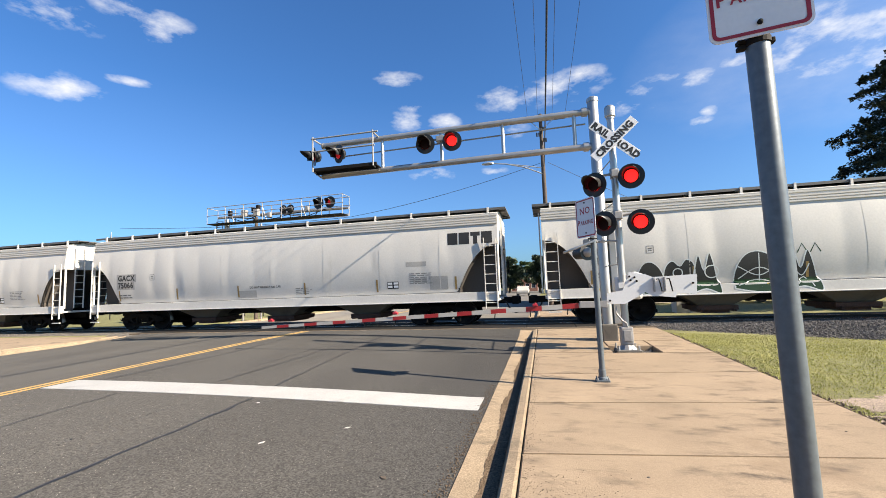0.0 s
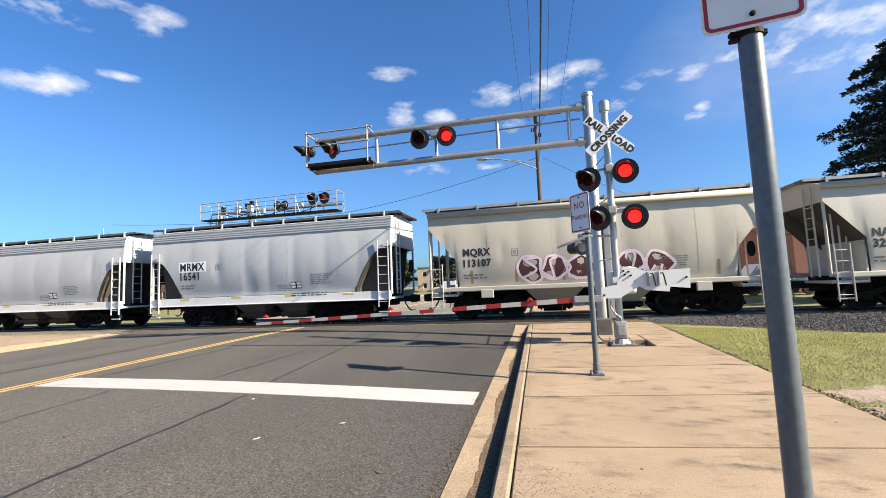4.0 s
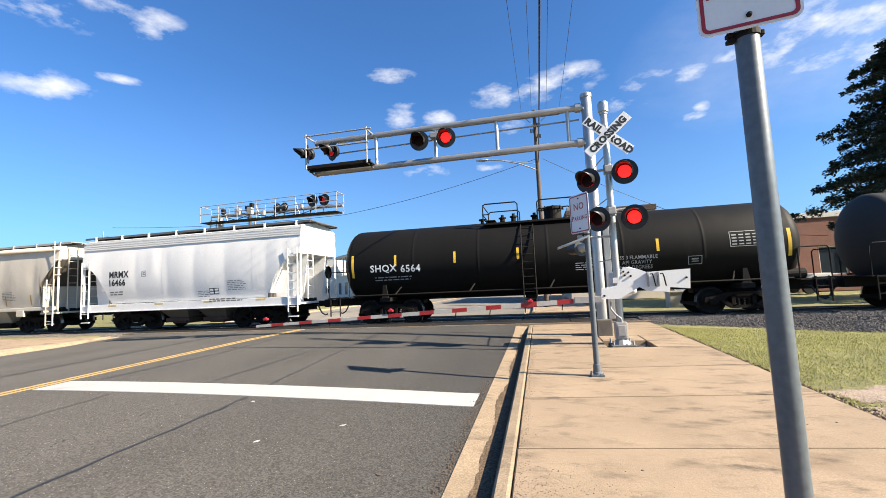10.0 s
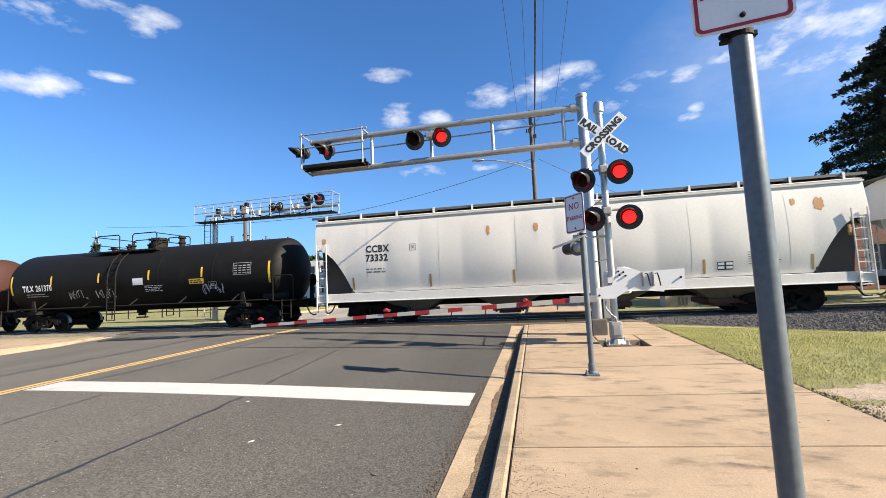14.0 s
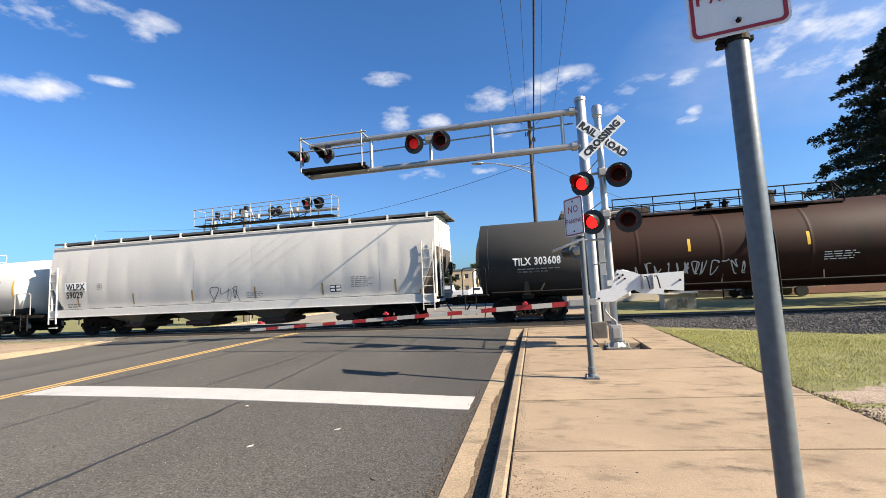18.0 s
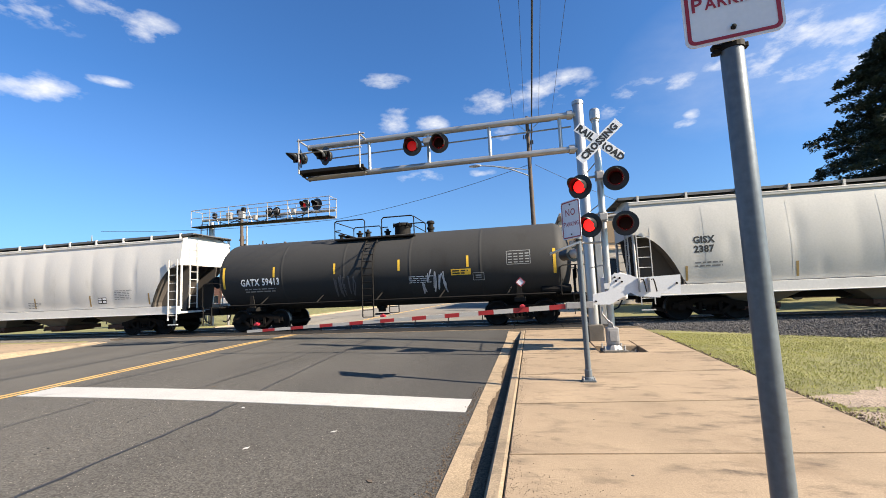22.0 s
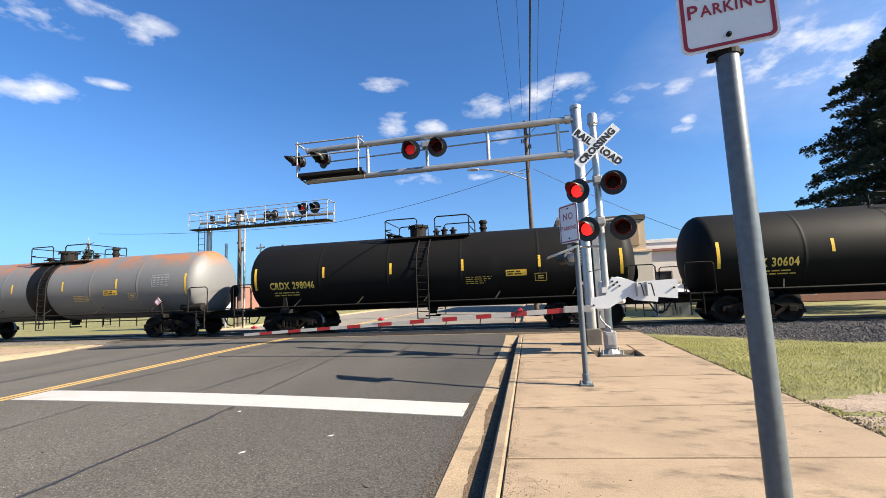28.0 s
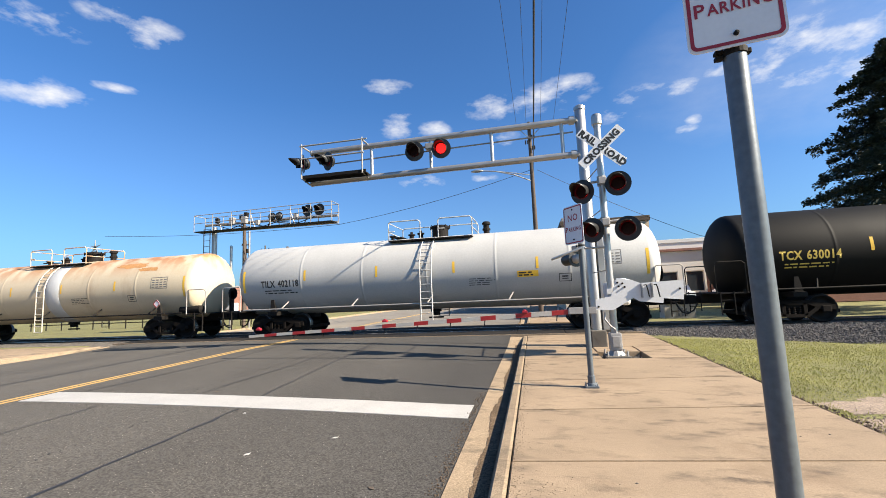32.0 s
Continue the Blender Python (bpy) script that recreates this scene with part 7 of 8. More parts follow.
def tree(x, y, z, h, spread_r, seed, mat, label, per=70, size=0.22, tiers=9, trunk=0.3, low=0.25, drop=0.15):
    """A tapered trunk, limbs in tiers that reach outwards, and leaves in clumps along them."""
    rng = random.Random(seed)
    t = thing("tree", pose(x, y, z), label, "tree")
    part("trunk", lathe([(trunk * 1.25, -0.2), (trunk, 0.6), (trunk * 0.7, h * 0.5), (trunk * 0.15, h * 0.97), (0.0, h)], 10, "Z"), bark, t)
    limbs, clumps = bmesh.new(), []
    for k in range(tiers):
        f = low + (0.98 - low) * k / tiers
        g = (f - low) / (1 - low)
        reach = spread_r * (0.16 + 0.84 * (1 - g) ** 0.72) * min(1.0, 0.6 + 3 * g)
        for j in range(rng.randint(5, 7)):
            a = rng.uniform(0, 6.28)
            r = reach * rng.uniform(0.6, 1.1)
            zb = h * f
            tip = (r * math.cos(a), r * math.sin(a), zb + rng.uniform(-drop, 0.3) * r)
            rod(limbs, (0, 0, zb), tip, trunk * 0.16, 5, 0.02)
            for m in range(5):
                u = 0.35 + 0.68 * m / 4
                clumps.append((tip[0] * u + rng.uniform(-0.3, 0.3), tip[1] * u + rng.uniform(-0.3, 0.3), zb + (tip[2] - zb) * u + rng.uniform(-0.1, 0.2), 0.32 + 0.11 * r * rng.uniform(0.7, 1.3)))
    part("branchwork", limbs, bark, t)
    verts, faces = leaf_cloud(rng, clumps, per, size)
    me = bpy.data.meshes.new("crown")
    me.from_pydata(verts, [], faces)
    me.materials.append(mat)
    o = new("crown", me)
    o.parent = t
    tagged(o, "crown of many small leaves", kind="stuff")
    return t


def layered_evergreen(x, y, z, h, spread_r, seed, mat, label, low=0.3):
    """A trunk with boughs in separate flat tiers; each bough carries fans of small leaves along its length and droops at the tip."""
    rng = random.Random(seed)
    t = thing("tree", pose(x, y, z), label, "tree")
    part("trunk", lathe([(0.42, -0.2), (0.34, 0.6), (0.24, h * 0.5), (0.06, h * 0.97), (0.0, h)], 10, "Z"), bark, t)
    limbs, clumps = bmesh.new(), []
    tiers = 13
    for k in range(tiers):
        g = k / (tiers - 1)
        reach = spread_r * (0.14 + 0.86 * (1 - g) ** 0.62) * (0.82 if k == 0 else 1.0)
        for j in range(9):
            a = 2 * math.pi * (j + 0.5 * (k % 2)) / 9 + rng.uniform(-0.25, 0.25)
            r = reach * rng.uniform(0.7, 1.08)
            zb = h * (low + (0.97 - low) * g) + rng.uniform(-0.2, 0.2)
            last = (0, 0, zb)
            for m in range(1, 8):
                u = m / 7
                p = (r * u * math.cos(a), r * u * math.sin(a), zb + r * (0.16 * u - 0.26 * u * u))
                rod(limbs, last, p, 0.05 * (1.1 - u), 4, 0.05 * (1.0 - u) + 0.006)
                last = p
                if u > 0.22:
                    wide = 0.28 + 0.55 * math.sin(math.pi * min(1, u * 0.92)) * r / spread_r
                    for side in (-1, 0, 1):
                        clumps.append((p[0] - math.sin(a) * side * wide * 0.8 + rng.uniform(-0.12, 0.12), p[1] + math.cos(a) * side * wide * 0.8 + rng.uniform(-0.12, 0.12), p[2] - 0.08 * abs(side) + rng.uniform(-0.06, 0.1), wide * rng.uniform(0.5, 0.8)))
    part("branchwork", limbs, bark, t)
    verts, faces = leaf_cloud(rng, clumps, 58, 0.1, 0.42)
    me = bpy.data.meshes.new("crown")
    me.from_pydata(verts, [], faces)
    me.materials.append(mat)
    o = new("crown", me)
    o.parent = t
    tagged(o, "dark crown in separate drooping layers", kind="stuff")
    return t


layered_evergreen(18.6, 23.27, 0.15, 13.78, 5.8, 3, leaf_dark, "large dark evergreen with layered drooping branches", 0.31)
tree(33.0, 38.0, 0.1, 16.0, 7.0, 4, leaf_dark, "large dark evergreen behind the brick building", 35, 0.3, 9, 0.4)
for i, (x, y, h, r) in enumerate(((-12.5, 148, 13, 6), (-6.0, 155, 11, 5), (-19, 140, 10, 5), (-35, 105, 9, 5), (-26, 118, 10, 5), (4, 150, 12, 6), (-48, 90, 9, 5), (-37, 66, 8, 3.5))):
    tree(x, y, 0.2, h, r, 20 + i, leaf_mat if i % 2 else leaf_pale, "distant broad-leaved street tree", 26, 0.5, 6, 0.3)
for i, (x, y, h, r) in enumerate(((-11.5, 112, 9.6, 4.5), (-8.2, 104, 9.0, 4.2), (-1.0, 98, 8.6, 4.0), (2.2, 106, 9.4, 4.4), (-20.5, 96, 8.2, 4.0), (-24.5, 104, 9.0, 4.4))):
    tree(x, y, 0.2, h, r, 50 + i, leaf_shade, "dark broad-leaved tree at the end of the street", 48, 0.34, 8, 0.3, 0.16)

# utility poles beyond the park
for x, y, h in ((-52.7, 70.0, 13.4), (-48.6, 70.0, 12.2)):
    up = thing("utility_pole", pose(x, y, 0.2), "weathered wooden utility pole beyond the park", "pole", "far utility poles")
    part("pole", lathe([(0.2, 0), (0.13, h), (0.0, h + 0.02)], 10, "Z"), wood_pole, up)
    part("crossarm", boxes((-0.9, 0.9, -0.08, 0.08, h - 0.9, h - 0.72), bevel=0.01), wood_pole, up)
    for dx in (-0.75, 0.75):
        part("insulator", placed(lathe([(0.05, 0), (0.09, 0.05), (0.09, 0.18), (0.0, 0.22)], 8, "Z"), pose(dx, 0, h - 0.72)), dark_steel, up)
    part("transformer", placed(lathe([(0.0, 0), (0.22, 0.02), (0.22, 0.8), (0.0, 0.86)], 12, "Z"), pose(0.4, -0.1, h - 2.4)), dark_steel, up)

# a tall lit-up cone of evergreen branches with an ornament on its tip
xm = thing("christmas_tree", pose(-75.5, 60, 0.2), "tall narrow evergreen cone with a star ornament", "tree")
part("trunk", lathe([(0.3, 0), (0.2, 10.5), (0.0, 10.6)], 8, "Z"), bark, xm)
rng = random.Random(31)
vv, ff = leaf_cloud(rng, [(math.cos(k * 2.4) * (1 - k / 90) * 2.2, math.sin(k * 2.4) * (1 - k / 90) * 2.2, 0.6 + k * 0.125, 0.6) for k in range(88)], 16, 0.3)
me = bpy.data.meshes.new("crown")
me.from_pydata(vv, [], ff)
me.materials.append(leaf_dark)
o = new("crown", me)
o.parent = xm
tagged(o, "dark green needle crown", kind="stuff")
part("star", joined(*[placed(plate([(-0.16, 0), (0.16, 0), (0.0, 1.3)], 0.1, "Y", -0.05), pose(0, 0, 12.6, 0, 72 * k, 0)) for k in range(5)]), galvanised, xm, "silver star ornament")
part("star_stem", rods([((0, 0, 10.5), (0, 0, 12.6))], 0.06, 6), galvanised, xm)


# ---- buildings beyond the tracks ----
def building(name, x0, x1, y0, y1, h, wall, label, storeys=1, bays=3, parapet=None, win=(1.1, 1.3), sill=1.0, base=0.2):
    """A box of walls with windows set back in real openings on the side towards the tracks, a flat roof and a parapet."""
    b = thing(name, pose(x0, y0, base), label, "building")
    w, d = x1 - x0, y1 - y0
    part("wall", boxes((0, w, d - 0.3, d, 0, h)), wall, b)
    part("wall", boxes((0, 0.3, 0.3, d - 0.3, 0, h)), wall, b)
    part("wall", boxes((w - 0.3, w, 0.3, d - 0.3, 0, h)), wall, b)
    sh = h / storeys
    rows = []
    pier = (w - bays * win[0]) / (bays + 1)
    for s in range(storeys):
        z0 = s * sh
        rows += [(0, w, 0, 0.3, z0, z0 + sill), (0, w, 0, 0.3, z0 + sill + win[1], z0 + sh)]
        for k in range(bays + 1):
            xx = k * (pier + win[0])
            rows.append((xx, xx + pier, 0, 0.3, z0 + sill, z0 + sill + win[1]))
        for k in range(bays):
            xx = pier + k * (pier + win[0])
            f = part("window", boxes((xx, xx + win[0], 0.1, 0.16, z0 + sill, z0 + sill + 0.08), (xx, xx + win[0], 0.1, 0.16, z0 + sill + win[1] - 0.08, z0 + sill + win[1]), (xx, xx + 0.08, 0.1, 0.16, z0 + sill + 0.08, z0 + sill + win[1] - 0.08), (xx + win[0] - 0.08, xx + win[0], 0.1, 0.16, z0 + sill + 0.08, z0 + sill + win[1] - 0.08)), stucco_white, b, "pale window frame")
            part("pane", boxes((xx + 0.08, xx + win[0] - 0.08, 0.12, 0.14, z0 + sill + 0.08, z0 + sill + win[1] - 0.08)), window_glass, f)
    part("front_wall", boxes(*rows), wall, b)
    part("roof", boxes((0.3, w - 0.3, 0.3, d - 0.3, h - 0.3, h - 0.1)), roof_grey, b)
    if parapet:
        part("parapet", boxes((-0.08, w + 0.08, -0.08, 0.32, h, h + 0.35), (-0.08, 0.32, 0.32, d, h, h + 0.35), (w - 0.32, w + 0.08, 0.32, d, h, h + 0.35), bevel=0.02), parapet, b, "parapet coping")
    return b


b = building("shop_building", 2.1, 7.7, 30.0, 42.0, 5.8, stucco_tan, "tan masonry shop building with a dark parapet and a cream base", 1, 1, bark, (1.6, 2.2), 0.9)
part("base_wall", boxes((-0.06, 2.0, -0.1, -0.002, 0, 3.62), (3.6, 5.85, -0.1, -0.002, 0, 3.62), (2.0, 3.6, -0.1, -0.002, 3.1, 3.62), (2.0, 3.6, -0.1, -0.002, 0, 0.9)), stucco_cream, b, "cream painted lower wall")
part("moulding", boxes((-0.1, 5.9, -0.16, -0.002, 3.62, 3.76), bevel=0.02), stucco_tan, b, "tan moulding across the front")
part("panel", boxes((0.3, 5.2, -0.05, -0.002, 4.1, 5.55), bevel=0.02), stucco_deep, b, "darker tan panel under the parapet")
part("roof_unit", boxes((0.1, 1.0, 1.0, 2.2, 6.0, 6.55), bevel=0.03), galvanised, b, "rooftop air-handling unit")
b = building("shop_building", 11.4, 19.0, 45.0, 60.0, 5.6, stucco_white, "white stucco shop building with a red-brown eave", 1, 3, stucco_white, (1.6, 2.0), 0.8)
part("eave_board", boxes((-0.1, 7.7, -0.3, -0.002, 4.75, 5.0), bevel=0.02), brick_mat, b, "narrow red-brown eave board")
building("brick_building", 15.8, 34.0, 31.0, 44.0, 4.6, brick_mat, "low red brick building with a pale coping", 1, 6, stucco_white, (1.5, 1.8), 1.0)
building("house", -40.0, -30.6, 60.0, 68.0, 6.2, stucco_white, "low white building with small windows across the park", 2, 5, None, (0.8, 1.2), 1.1)

# white two-storey house at an angle to the street, with an open gallery round its upper floor
gh = thing("house", pose(-21.2, 50.0, 0.15, 0, 0, 45), "white two-storey house with a dark open upper gallery", "building")
GW, GD = 5.3, 11.7
part("ground_floor", boxes((0, GW, 0, GD, 0, 3.45)), stucco_white, gh, "white wall of the ground floor")
part("gallery_floor", boxes((-0.12, GW + 0.12, -0.12, GD + 0.12, 3.45, 3.62), bevel=0.02), stucco_white, gh)
# grey in place of white paints in the shade of the gallery
part("upper_wall", boxes((1.7, GW, 1.7, GD - 0.3, 3.62, 6.1)), roof_grey, gh, "upper wall set back behind the gallery, greyed for its shade")
part("roof", plate([(-0.35, 6.1), (GW + 0.35, 6.1), (GW + 0.35, 6.45), (GW / 2, 7.0), (-0.35, 6.45)], GD + 0.7, "Y", -0.35), stucco_white, gh, "white roof with a deep fascia")
for x, y in [(0.08, GD * k / 4 if k else 0.08) for k in range(5)] + [(GW * k / 3, 0.08) for k in (1, 2)] + [(GW - 0.08, 0.08)]:
    part("post", boxes((x - 0.08, x + 0.08, y - 0.08, y + 0.08, 3.62, 6.1)), stucco_white, gh)
part("balustrade", joined(boxes((0.02, 0.07, 0, GD, 4.35, 4.42), (0.02, 0.07, 0, GD, 3.72, 3.78), (0, GW, 0.02, 0.07, 4.35, 4.42), (0, GW, 0.02, 0.07, 3.72, 3.78)), boxes(*[(0.03, 0.06, k * 0.3, k * 0.3 + 0.04, 3.78, 4.35) for k in range(1, 39)])), stucco_white, gh, "white gallery railing")
for y in (1.4, 4.2, 7.0, 9.6):
    w = part("window", boxes((-0.04, -0.002, y, y + 1.1, 0.9, 2.6)), galvanised, gh, "grey window frame")
    part("pane", boxes((-0.06, -0.042, y + 0.08, y + 1.02, 0.98, 2.52)), window_glass, w)
for x in (1.0, 3.3):
    w = part("window", boxes((x, x + 1.0, -0.04, -0.002, 0.9, 2.6)), galvanised, gh, "grey window frame")
    part("pane", boxes((x + 0.08, x + 0.92, -0.06, -0.042, 0.98, 2.52)), window_glass, w)
building("house", -29.0, -14.0, 100.0, 112.0, 5.6, stucco_tan, "beige low building at the end of the street", 2, 6, roof_grey, (1.0, 1.2), 0.8)
building("house", -9.5, -2.0, 128.0, 138.0, 4.6, brick_mat, "brown brick building at the end of the street", 1, 4, roof_grey, (1.2, 1.4), 0.9)
building("house", -95.0, -60.0, 75.0, 90.0, 5.0, brick_mat, "long low brick building beyond the park", 1, 9, roof_grey, (1.5, 1.6), 0.9)

# white relay cabinet, orange diamond sign, white box on a post
cb = thing("relay_cabinet", pose(6.3, 21.3, 0.0), "white painted steel relay cabinet in the grass", "cabinet")
part("body", boxes((-0.65, 0.65, -0.4, 0.4, 0.0, 0.82), bevel=0.02), gate_white, cb)
part("lid", boxes((-0.7, 0.7, -0.45, 0.45, 0.82, 0.88), bevel=0.01), gate_white, cb)
for x in (-0.1, 0.05, 0.2):
    part("vent", boxes((x, x + 0.08, -0.415, -0.402, 0.25, 0.6)), roof_grey, cb)
orange = material("orange_sheet", (0.85, 0.16, 0.02), 0.45, var=0.06, scale=4, fine=40, bump=0.02)
os_ = thing("work_sign", pose(0.62, 27.0, 0.2), "orange diamond road-work sign on a thin post", "sign")
part("post", rods([((0, 0.02, 0), (0, 0.02, 3.6))], 0.03, 8), galvanised, os_)
part("panel", plate([(0, 2.35), (0.62, 2.97), (0, 3.59), (-0.62, 2.97)], 0.01, "Y", -0.02), orange, os_, "orange diamond panel")
part("print", boxes((-0.3, 0.3, -0.026, -0.021, 3.05, 3.12), (-0.22, 0.22, -0.026, -0.021, 2.88, 2.95)), sign_black, os_)
ws = thing("signal_box", pose(1.35, 27.2, 0.2), "white control box on a slim pole", "box")
part("pole", rods([((0, 0, 0), (0, 0, 4.6))], 0.06, 10), galvanised, ws)
part("box", boxes((-0.45, 0.25, -0.2, 0.2, 3.9, 4.6), bevel=0.03), gate_white, ws)

# park fence of dark rails and posts
fence = thing("park_fence", pose(0, 27, 0.15), "low dark metal rail fence along the park lawn", "fence")
for i in range(15):
    part("post", rods([((-40 + i * 1.55, 0, 0), (-40 + i * 1.55, 0, 0.95))], 0.04, 6), dark_steel, fence)
for z in (0.45, 0.85):
    part("rail", rods([((-40.2, 0, z), (-18.2, 0, z))], 0.035, 6), dark_steel, fence)


# ---- parked vehicles at the end of the street ----
def parked_car(x, y, turn, paint, label, tall=1.45, truck=False):
    c = thing("car", pose(x, y, 0.2, 0, 0, turn), label, "car", "parked cars")
    side = [(-2.2, 0.35), (-2.25, 0.75), (-2.1, 0.95), (-1.2, 1.0), (-0.7, tall), (0.9, tall), (1.5, 1.0), (2.15, 0.95), (2.25, 0.7), (2.2, 0.35)]
    if truck:
        side = [(-2.6, 0.45), (-2.65, 0.9), (-2.5, 1.1), (-1.5, 1.15), (-1.0, 1.85), (0.5, 1.85), (0.6, 1.15), (2.6, 1.15), (2.65, 0.5)]
    bm = plate(side, 1.7, "Y", -0.85)
    bmesh.ops.bevel(bm, geom=bm.edges[:], offset=0.06, segments=2, affect="EDGES")
    part("body", bm, paint, c, smooth=False)
    part("side_glass", boxes((-0.55, 0.4, -0.87, -0.84, 1.05, tall - 0.12), bevel=0.01), window_glass, c)
    for wx in (-1.4, 1.4):
        for wy in (-0.8, 0.8):
            w = part("wheel", placed(lathe([(0.18, -0.1), (0.32, -0.1), (0.33, 0.1), (0.18, 0.1)], 18, "Y"), pose(wx, wy, 0.32)), black_metal, c)
            part("rim", placed(lathe([(0.0, -0.06), (0.18, -0.08), (0.18, 0.08), (0.0, 0.06)], 14, "Y"), pose(wx, wy, 0.32)), galvanised, w)
    return c


parked_car(-7.8, 58.0, 10, PAINT["bright"], "white sedan waiting at the end of the street")
parked_car(-3.2, 66.0, 90, PAINT["grey"], "silver sedan on the far road")
parked_car(-10.5, 52.0, 0, PAINT["bright"], "white pickup truck crossing the far street", truck=True)
parked_car(13.5, 29.0, 0, PAINT["bright"], "white pickup truck parked by the brick building", truck=True)
parked_car(9.6, 33.0, 90, PAINT["bluegrey"], "silver car parked beside the shop")

# ---- loose stone, grass, cracks and litter ----
def scatter_stones(name, spots, rng, lo, hi, mat, label, cat):
    verts, faces = [], []
    octa = ((1, 0, 0), (0, 1, 0), (-1, 0, 0), (0, -1, 0), (0, 0, 1), (0, 0, -1))
    tri = ((0, 1, 4), (1, 2, 4), (2, 3, 4), (3, 0, 4), (1, 0, 5), (2, 1, 5), (3, 2, 5), (0, 3, 5))
    for x, y, z in spots:
        s = rng.uniform(lo, hi)
        q = Euler((rng.uniform(0, 3), rng.uniform(0, 3), rng.uniform(0, 6))).to_matrix()
        i = len(verts)
        for c in octa:
            verts.append(Vector((x, y, z)) + q @ (Vector(c) * s * rng.uniform(0.65, 1.15)))
        faces += [tuple(i + k for k in t) for t in tri]
    me = bpy.data.meshes.new(name)
    me.from_pydata(verts, [], faces)
    me.materials.append(mat)
    return tagged(new(name, me), label, cat, kind="stuff")


rng = random.Random(12)


def bed_z(y):
    pts = ((12.2, -0.3), (13.0, -0.09), (13.8, 0.07), (14.4, 0.16), (19.2, 0.16), (20.2, 0.07), (21.4, -0.2))
    for (a, za), (b, zb) in zip(pts, pts[1:]):
        if a <= y <= b:
            return za + (zb - za) * (y - a) / (b - a)
    return -0.3


spots = []
for _ in range(26000):
    x = 3.2 + 14 * rng.random() ** 1.2
    y = rng.uniform(12.55 - 0.1 * min(6, x - 3), 16.0)
    spots.append((x, y, bed_z(max(12.25, y)) + rng.uniform(-0.01, 0.03)))
ballast_var = material("ballast_mixed", (0.1335, 0.1175, 0.105), 0.9, coarse=1.0, var=1.0, scale=16, fine=30, bump=0.2)
scatter_stones("ballast_stones", spots, rng, 0.018, 0.05, ballast_var, "loose grey and brown crushed stone ballast", "ballast")

# lawn blades
verts, faces = [], []
for _ in range(130000):
    x = 3.1 + 11 * rng.random() ** 1.25
    y = rng.uniform(1.5, 13.2)
    n = noise.noise(Vector((x * 0.9, y * 0.9, 3.0)))
    bare = math.exp(-((x - 4.3) / 0.95) ** 2 - ((y - 6.2) / 0.6) ** 2) + math.exp(-((x - 5.0) / 1.5) ** 2 - ((y - 5.2) / 0.95) ** 2) - (0.6 if x < 3.45 and y < 6.2 else 0)
    if rng.random() < bare * 1.4 or (n < -0.4 and rng.random() < 0.5) or (x < 3.22 and rng.random() < 0.5):
        continue
    z = lawn_z(x, y)
    h = rng.uniform(0.012, 0.036) * (1.3 if x < 3.4 else 1)
    a, w = rng.uniform(0, 6.28), 0.005
    lean = Vector((rng.uniform(-1, 1), rng.uniform(-1, 1), 0)) * h * 0.7
    i = len(verts)
    c, s = math.cos(a) * w, math.sin(a) * w
    verts += [(x - c, y - s, z), (x + c, y + s, z), (x + lean.x, y + lean.y, z + h)]
    faces.append((i, i + 1, i + 2))
me = bpy.data.meshes.new("lawn_grass")
me.from_pydata(verts, [], faces)
me.materials.append(grass_blade)
tagged(new("lawn_grass", me), "short dry green grass blades beside the pavement", "grass", kind="stuff")
bare_patch = bmesh.new()
for cx, cy, rx, ry in ((4.35, 6.2, 0.85, 0.5), (5.0, 5.2, 1.55, 0.95)):
    c = bare_patch.verts.new((cx, cy, lawn_z(cx, cy) + 0.012))
    ring = []
    for k in range(120):
        a = 2 * math.pi * k / 120
        f = 1 + 0.25 * math.sin(3 * a + cx) + 0.08 * math.sin(7 * a) + 0.3 * noise.noise(Vector((5 * math.cos(a) + cx, 5 * math.sin(a), 1))) + rng.uniform(-0.1, 0.1)
        x, y = cx + rx * f * math.cos(a), cy + ry * f * math.sin(a)
        ring.append(bare_patch.verts.new((x, y, lawn_z(x, y) + 0.004)))
    for k in range(120):
        bare_patch.faces.new((c, ring[k], ring[(k + 1) % 120]))
tagged(part("bare_patch", bare_patch, bare_earth), "dry bare earth with gravel in the lawn", "bare earth", kind="structure")
scatter_stones("earth_gravel", [(rng.gauss(5.0, 1.0), rng.gauss(5.5, 0.6), lawn_z(5, 5.6) + 0.008) for _ in range(3500)], rng, 0.006, 0.016, bare_earth, "fine gravel on the bare earth", "gravel")
# turf fringe and soil along the pavement's edge
scatter_stones("edge_soil", [(3.19 + abs(rng.gauss(0, 0.05)), yy, gz(yy) - 0.02 + rng.uniform(-0.01, 0.02)) for yy in [rng.uniform(2, 12.8) for _ in range(900)]], rng, 0.008, 0.022, bark, "dark crumbled soil along the pavement edge", "soil")

# road seams, cracks, crumbs
tar = material("tar_seam", (0.02, 0.02, 0.02), 0.6, var=0.2, scale=4, fine=40, bump=0.3)


